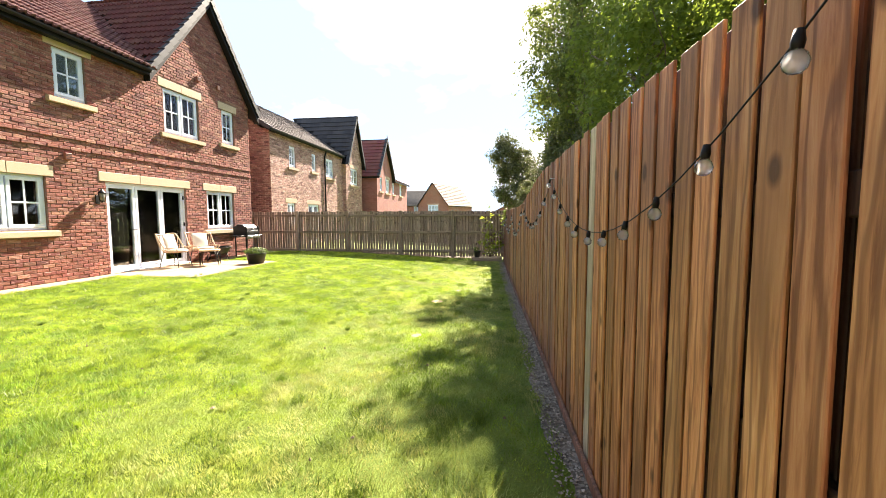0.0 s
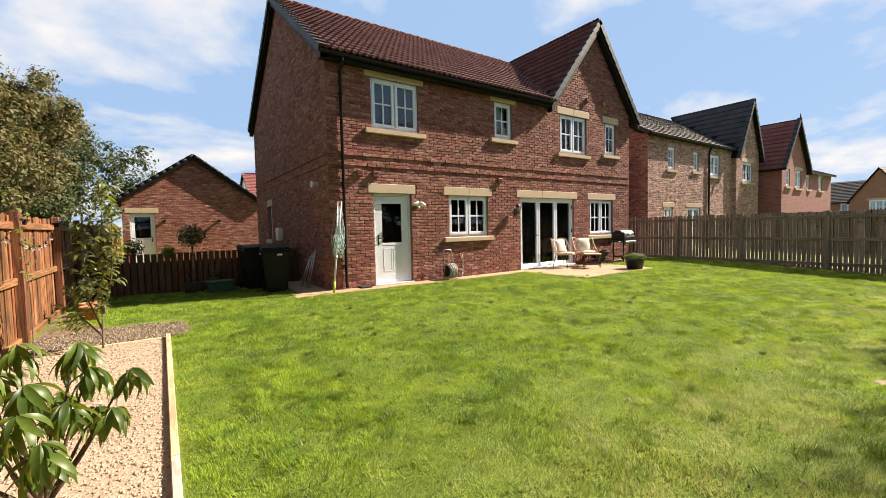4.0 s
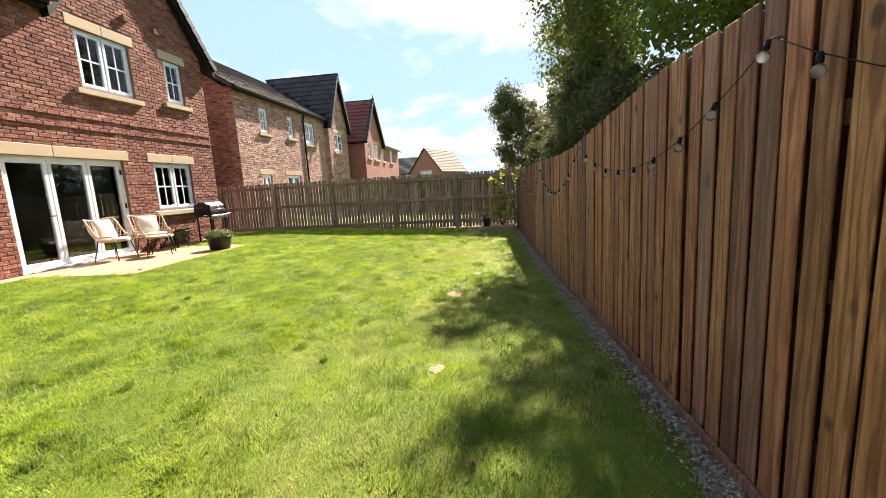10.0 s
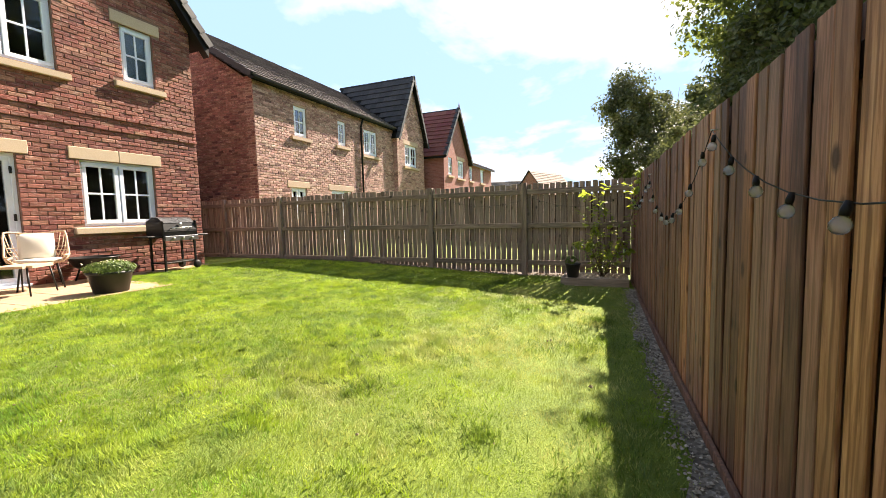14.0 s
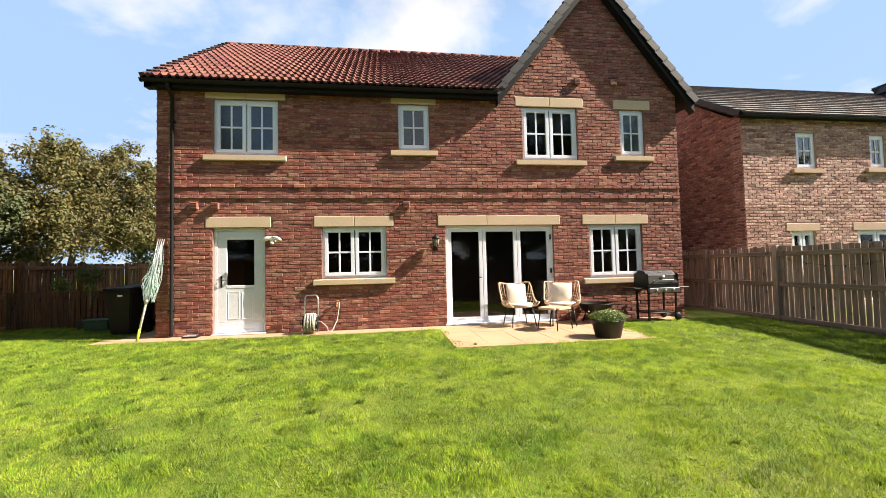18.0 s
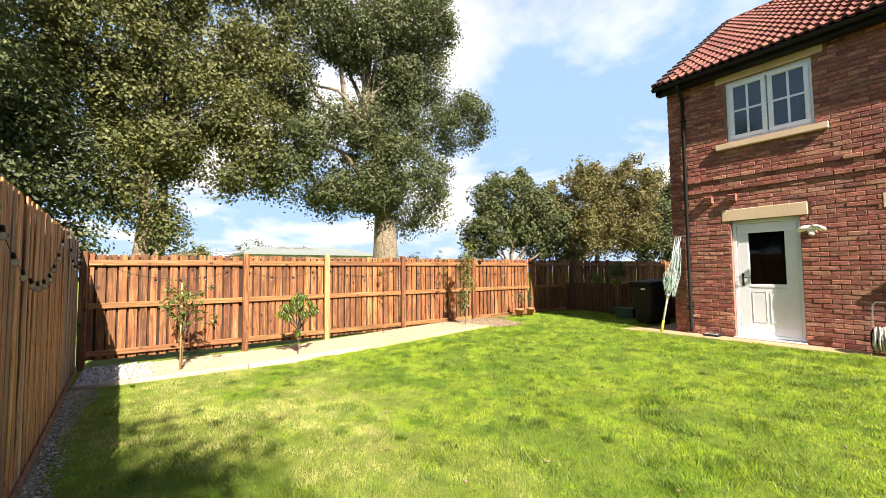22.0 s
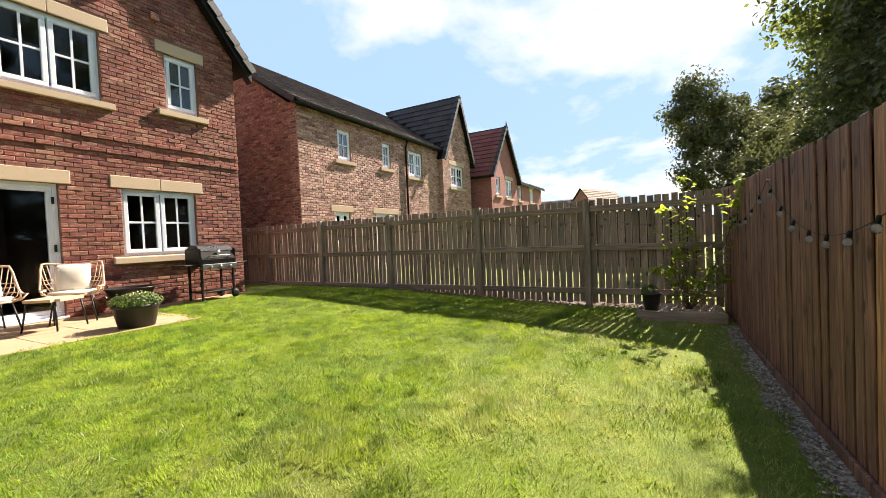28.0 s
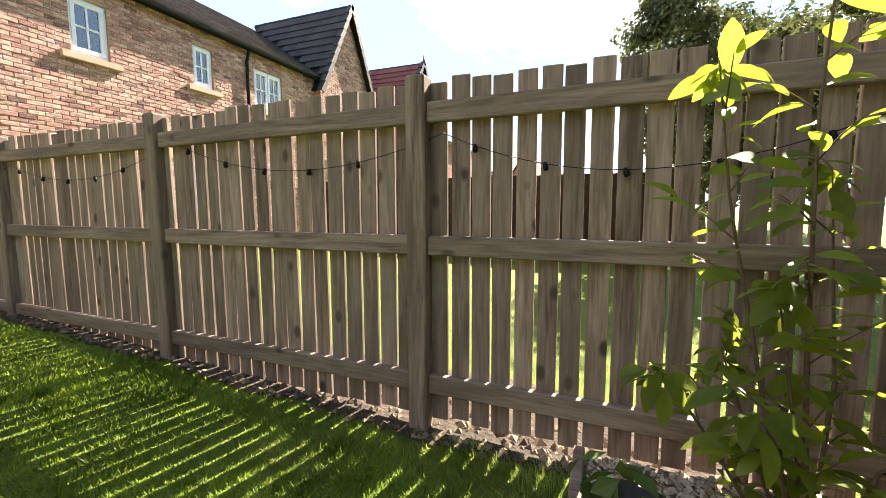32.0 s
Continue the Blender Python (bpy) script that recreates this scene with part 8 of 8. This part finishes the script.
M_TWIG = plain("brown_twig", (0.13, 0.09, 0.06), 0.8, 0, 60, 0.25, 0.3)


def leafy_plant(name, label, base, stems, leaf, seed, category="shrub", twig=0.008, start=0.2, every=0.07, side=0.16, reach=(0.1, 0.24), per=5, tip=0, droop=(-10, 35), stake=None):
    """Stems with side twigs and single leaves, and a drooping whorl of leaves at each tip."""
    rs = random.Random(seed)
    ob = thing(name, base, label, category)

    def leaf_at(p, d, sag):
        d = Vector((d.x, d.y, d.z * 0.4 - math.tan(radians(sag)) * 0.8)).normalized()
        m = d.to_track_quat("X", "Z").to_matrix().to_4x4()
        link("leaf", leaf, ob, "", Matrix.Translation(p + d * 0.008) @ m @ Matrix.Rotation(rs.uniform(-0.7, 0.7), 4, "X") @ Matrix.Scale(rs.uniform(0.6, 1.15), 4))

    def around(axis):
        v = Vector((rs.gauss(0, 1), rs.gauss(0, 1), rs.gauss(0, 0.5)))
        return (v - axis * v.dot(axis)).normalized()

    for pts in stems:
        vs = [Vector(p) for p in pts]
        seg = []
        for p, q in zip(vs, vs[1:]):
            k = max(2, int((q - p).length / 0.03))
            seg += [p.lerp(q, i / k) for i in range(k)]
        seg.append(vs[-1])
        n = len(seg)
        part("stem", tube(bmesh.new(), seg[::3] + [seg[-1]], 0, 6, True, [max(0.002, twig * (1 - 0.8 * i / n)) for i in range(0, n, 3)] + [0.0015]), M_TWIG, ob, "", True)
        run, next_leaf, next_side = 0.0, 0.0, rs.uniform(0, side)
        for i in range(1, n):
            run += (seg[i] - seg[i - 1]).length
            d = (seg[i] - seg[i - 1]).normalized()
            if i < start * n:
                continue
            next_leaf -= (seg[i] - seg[i - 1]).length
            next_side -= (seg[i] - seg[i - 1]).length
            if next_leaf < 0:
                next_leaf = every * rs.uniform(0.7, 1.4)
                leaf_at(seg[i], around(d) + d * 0.3, rs.uniform(*droop))
            if per and next_side < 0:
                next_side = side * rs.uniform(0.7, 1.4)
                u = (around(d) + d * 0.5 + Vector((0, 0, 0.25))).normalized()
                long = rs.uniform(*reach)
                end = seg[i] + u * long
                part("twig", tube(bmesh.new(), [seg[i], seg[i] + u * long * 0.5 + Vector((0, 0, 0.01)), end], 0, 5, True, [twig * 0.3, twig * 0.22, 0.0012]), M_TWIG, ob, "", True)
                for k in range(per):
                    leaf_at(seg[i].lerp(end, (k + 0.8) / per), u + around(u) * 0.9, rs.uniform(*droop))
        for k in range(tip):
            t = 2.4 * k
            leaf_at(seg[-1] - Vector((0, 0, 0.012 * (k % 5))), Vector((math.cos(t), math.sin(t), 0.0)), rs.uniform(-5, 58))
    if stake:
        rod("stake", [stake, (stake[0], stake[1], 1.3)], 0.013, M_NEWPOST, ob, 8, "pale timber stake")
    ob.matrix_world = Matrix.Translation(base)
    return ob


rp = random.Random(12)
peach_leaf = leaf_mesh("leaf", 0.118, 0.027, M_PEACH, 0.35, 1.0)
st = [[(0, 0, 0), (0.02, 0.01, 0.25), (0.03, 0.0, 0.44)]]
for x, y, z in ((0.0, 0.0, 1.08), (0.16, 0.05, 1.05), (0.03, -0.1, 0.95), (0.14, -0.1, 0.86), (0.32, 0.15, 0.88), (0.26, 0.0, 0.77), (0.04, -0.25, 0.89), (0.08, -0.2, 0.72), (-0.2, 0.1, 1.0), (-0.26, -0.12, 0.88), (-0.12, 0.25, 0.92), (-0.2, -0.25, 0.75), (0.06, 0.28, 0.8), (-0.08, -0.05, 1.0), (0.2, -0.02, 0.96), (0.08, 0.05, 0.82), (-0.05, -0.15, 0.8), (0.2, 0.12, 0.75), (0.1, -0.3, 0.8)):
    st.append([(0.03, 0.0, 0.42), (x * 0.45 + 0.015, y * 0.45, 0.42 + (z - 0.42) * 0.4), (x, y, z)])
leafy_plant("young_tree", "small peach tree with long drooping leaves in gravel", (-3.42, -6.5, gz(-6.5)), st, peach_leaf, 3, "young tree", 0.010, 0.80, 0.03, 9, (0.1, 0.2), 0, 20, (0, 45))
slim_leaf = leaf_mesh("leaf", 0.105, 0.034, M_SAPLING, 0.25, 0.6)
leafy_plant("young_tree", "slender sapling with narrow leaves by the soil patch", (-3.58, -2.55, gz(-2.55)),
            [[(0, 0, 0), (0.02, 0.03, 0.7), (0.08, 0.05, 1.95)], [(0.01, 0.01, 0.2), (-0.12, 0.06, 0.6), (-0.12, 0.05, 1.6)], [(0.02, 0.02, 0.4), (0.12, -0.06, 0.8), (0.16, 0.0, 1.6)], [(0, 0, 0.15), (-0.2, 0.1, 0.4), (-0.3, 0.12, 0.75)]], slim_leaf, 5, "young tree", 0.011, 0.18, 0.028, 0.05, (0.1, 0.22), 7, 5, (0, 50))
st = [[(0, 0, 0), (0.0, 0.02, 0.6), (0.02, 0.0, 1.25)]]
for k in range(15):
    a, r, z = k * 2.4, rp.uniform(0.2, 0.52), rp.uniform(0.78, 1.28)
    st.append([(0, 0.01, 0.5 + 0.02 * k), (r * 0.55 * math.cos(a), r * 0.55 * math.sin(a), z - 0.12), (r * math.cos(a), r * math.sin(a), z)])
leafy_plant("young_tree", "bushy young tree tied to a pale stake", (-3.45, -8.23, gz(-8.23)), st, leaf_mesh("leaf", 0.08, 0.036, M_SAPLING, 0.25, 0.5), 6, "young tree", 0.010, 0.45, 0.05, 0.12, (0.06, 0.16), 5, 3, (0, 40), (0.03, -0.02, 0.0))
for cy, top, seed in ((-4.45, 1.62, 7), (-2.85, 1.8, 8)):
    leafy_plant("climber", "thin climbing plant trained against the fence", (-4.10, cy, gz(cy)), [[(0, 0, 0), (0.01, 0.03, 0.7), (-0.06, 0.02, top)]], leaf_mesh("leaf", 0.06, 0.032, M_SAPLING, 0.25, 0.5), seed, "shrub", 0.006, 0.5, 0.05, 0.09, (0.07, 0.16), 5, 3, (0, 40))
# corner bed with its shrub
PL = (11.47, 12.30, -8.98, -7.95)
bed = thing("planter_bed", (11.9, -8.45, -0.2), "low timber-edged corner bed filled with pale bark chips", "planter")
in_place(bed)
for lo, hi in (((PL[0], PL[2], -0.32), (PL[0] + 0.045, PL[3], -0.105)), ((PL[0] + 0.046, PL[3] - 0.045, -0.32), (PL[1], PL[3], -0.105))):
    box("edge_board", lo, hi, M_WEATHER_RAIL, bed, 0.006)
boxes_mesh("fill", [((PL[0] + 0.047, PL[2], -0.33), (PL[1] - 0.01, PL[3] - 0.047, -0.135))], M_ASH, bed)
R2 = np.random.RandomState(5)
n = 3000
ch = pebbles("chippings", np.stack([R2.uniform(PL[0] + 0.06, PL[1] - 0.02, n), R2.uniform(PL[2] + 0.02, PL[3] - 0.06, n), R2.uniform(-0.136, -0.122, n)], -1), R2.uniform(0.006, 0.019, n), stones_material("bark_chip", [(0.28, 0.21, 0.165), (0.46, 0.38, 0.32), (0.6, 0.53, 0.46), (0.37, 0.29, 0.235)]), bed, 8)
tagged(ch, kind="stuff")
shrub_leaf = leaf_mesh("leaf", 0.108, 0.050, M_SHRUB, 0.22, 0.5)
leafy_plant("shrub", "multi-stemmed young shrub with bright backlit leaves", (11.84, -8.58, -0.135),
            [[(0, 0, 0), (0.02, 0.03, 0.6), (0.0, 0.06, 1.25), (0.02, 0.03, 1.82)], [(0.02, -0.02, 0), (0.0, 0.12, 0.5), (-0.04, 0.24, 1.05), (-0.02, 0.28, 1.42)], [(-0.02, -0.02, 0), (-0.05, -0.25, 0.5), (-0.30, -0.42, 0.98), (-0.66, -0.5, 1.36), (-0.88, -0.52, 1.54)], [(-0.30, -0.42, 0.98), (-0.5, -0.46, 1.22), (-0.72, -0.46, 1.44)], [(-0.66, -0.5, 1.36), (-0.78, -0.54, 1.46), (-0.9, -0.5, 1.64)],
             [(0, 0.02, 0), (0.02, 0.22, 0.35), (-0.05, 0.38, 0.6)], [(0.01, 0, 0), (-0.1, -0.26, 0.28), (-0.18, -0.4, 0.5)], [(0.02, 0.0, 0), (0.14, -0.08, 0.55), (0.16, -0.04, 1.15)], [(0, 0.01, 0), (-0.12, 0.1, 0.32), (-0.22, 0.2, 0.6)], [(0, 0, 0), (-0.2, -0.08, 0.22), (-0.34, -0.1, 0.42)], [(0, 0, 0), (0.1, 0.1, 0.3), (0.12, 0.2, 0.62)], [(0, 0, 0), (-0.02, 0.05, 0.4), (-0.02, 0.12, 0.85)], [(0, 0, 0), (0.05, -0.15, 0.35), (-0.05, -0.3, 0.62)]],
            shrub_leaf, 8, "shrub", 0.009, 0.16, 0.048, 0.13, (0.08, 0.22), 4, 9, (-35, 25))
bp = thing("plant_pot", (11.75, -8.12, 0), "round black plastic pot beside the corner bed", "plant pot")
lathe("pot", [(0.02, 0), (0.085, 0), (0.115, 0.22), (0.125, 0.22), (0.125, 0.245), (0.105, 0.245), (0.10, 0.2), (0.02, 0.2)], M_POT, bp, 22)
foliage("foliage", (-0.02, 0.04, 0.3), (0.12, 0.14, 0.10), 26, 0.09, M_LEAF_POT, bp, 41)
bp.matrix_world = pose(11.66, -8.13, -0.13)


# ---- string lights ----
def string_lights(label, nails, sags, out, bulbs_every, clear=True, starts=(), size=1.0):
    """A black cable slung from nail to nail with hanging bulbs. out: the way off the fence."""
    s = in_place(thing("string_lights", nails[0], label, "string lights"))
    o = Vector(out)
    rb = random.Random(len(nails) + 40)
    drops = []
    starts = starts or (0.5,) * len(sags)
    for a, b, sag, first in zip(nails, nails[1:], sags, starts):
        a, b = Vector(a), Vector(b)
        pts = [a.lerp(b, k / 16) + Vector((0, 0, -4 * sag * (k / 16) * (1 - k / 16))) + o * 0.018 for k in range(17)]
        part("cable", tube(bmesh.new(), pts, 0.0025 if clear else 0.002, 5), M_BLACK, s, "", True)
        n = max(1, round((b - a).length / bulbs_every))
        for k in range(n):
            t = (k + first) / n
            drops.append((a.lerp(b, t) + Vector((0, 0, -4 * sag * t * (1 - t))), (b - a).normalized()))
    for p, d in drops:
        q = p + o * 0.024
        hang = (Vector((0, 0, -1)) + d * rb.uniform(-0.35, 0.25) + o * rb.uniform(0.0, 0.3)).normalized()
        rod("socket", [q - hang * 0.006, q + hang * 0.016, q + hang * 0.030], 0, M_BLACK, s, 8, "", [0.009 * size, 0.0125 * size, 0.0105 * size])
        if clear:
            g = lathe("bulb", [(0.003, 0.0), (0.010, -0.002), (0.0185, -0.010), (0.0235, -0.024), (0.020, -0.038), (0.011, -0.046), (0.001, -0.048)], M_BULB, s, 16, "clear glass bulb")
            g.matrix_basis = Matrix.Translation(q + hang * 0.028) @ (-hang).to_track_quat("Z", "Y").to_matrix().to_4x4() @ Matrix.Scale(size, 4)
            g.visible_shadow = False
    for p in nails:
        rod("hook", [Vector(p) - o * 0.01, Vector(p) + o * 0.024], 0.004, M_STEEL, s, 5)
    return s


string_lights("black festoon cable with clear glass bulbs along the fence", [(x, BFY(x) + 0.018, z) for x, z in ((-4.3, 1.60), (-2.10, 1.85), (1.20, 1.62), (4.10, 1.50), (7.05, 1.36), (9.72, 1.36), (12.25, 1.31))], (0.35, 0.53, 0.36, 0.46, 0.45, 0.30), (0, 1, 0), 0.31, True, (0.5, 0.25, 0.05, 0.75, 0.5, 0.85), 0.95)
string_lights("black festoon cable with dark lampholders along the slatted fence", [(EFX(y) - 0.062 + 0.08, y, z) for y, z in ((-8.9, 1.22), (-7.32, 1.26), (-5.4, 1.34), (-3.3, 1.28), (-1.2, 1.30))], (0.18,) * 4, (-1, 0, 0), 0.33, False)
string_lights("black festoon cable with clear bulbs along the orange fence", [(LFX + 0.006, y, z) for y, z in ((-9.1, 1.36), (-7.3, 1.37), (-5.7, 1.37), (-3.85, 1.37), (-1.7, 1.37), (0.6, 1.37))], (0.20,) * 5, (1, 0, 0), 0.36)
for y in (-1.45, 0.55):
    sl = in_place(thing("solar_lamp", (LFX + 0.1, y, 1.52), "small black solar lamp on the fence rail", "garden lamp"))
    box("panel", (LFX + 0.02, y + 0.05, 1.50), (LFX + 0.12, y + 0.17, 1.525), M_BLACK, sl, 0.006)
    box("body", (LFX + 0.045, y + 0.08, 1.455), (LFX + 0.10, y + 0.14, 1.499), M_BLACK, sl, 0.008)

# ---- single bricks of the garden wall face ----
def one_brick(w, h):
    verts, faces = [], []
    e = 0.005
    for u, z, v in ((0, 0, 0.012), (w, 0, 0.012), (w, h, 0.012), (0, h, 0.012), (0, 0, e), (w, 0, e), (w, h, e), (0, h, e), (e, e, 0), (w - e, e, 0), (w - e, h - e, 0), (e, h - e, 0)):
        verts.append((u, v, z))
    faces = [(8, 9, 10, 11)]
    for i in range(4):
        j = (i + 1) % 4
        faces += [(i, j, 4 + j, 4 + i), (4 + i, 4 + j, 8 + j, 8 + i)]
    me = bpy.data.meshes.new("brick")
    me.from_pydata(verts, [], faces)
    me.update()
    me.materials.append(M_BRICK)
    return me


brick_shapes = {}
for (a, b, c, d, p), owner in SINGLE_BRICKS:
    key = (round(b - a, 3), round(d - c, 3))
    if key not in brick_shapes:
        brick_shapes[key] = one_brick(*key)
    link("brick", brick_shapes[key], owner, "", Matrix.Translation((HX0 + a, -p, c)))

# the empties of things built in place move to their bases
for ob, at in WORLD_BUILT:
    ob.matrix_world = Matrix.Translation(at)
    for child in ob.children:
        child.matrix_basis = Matrix.Translation(-at) @ child.matrix_basis
far_gable.matrix_world = far_gable.matrix_world @ Matrix.Rotation(radians(-20), 4, "Z")
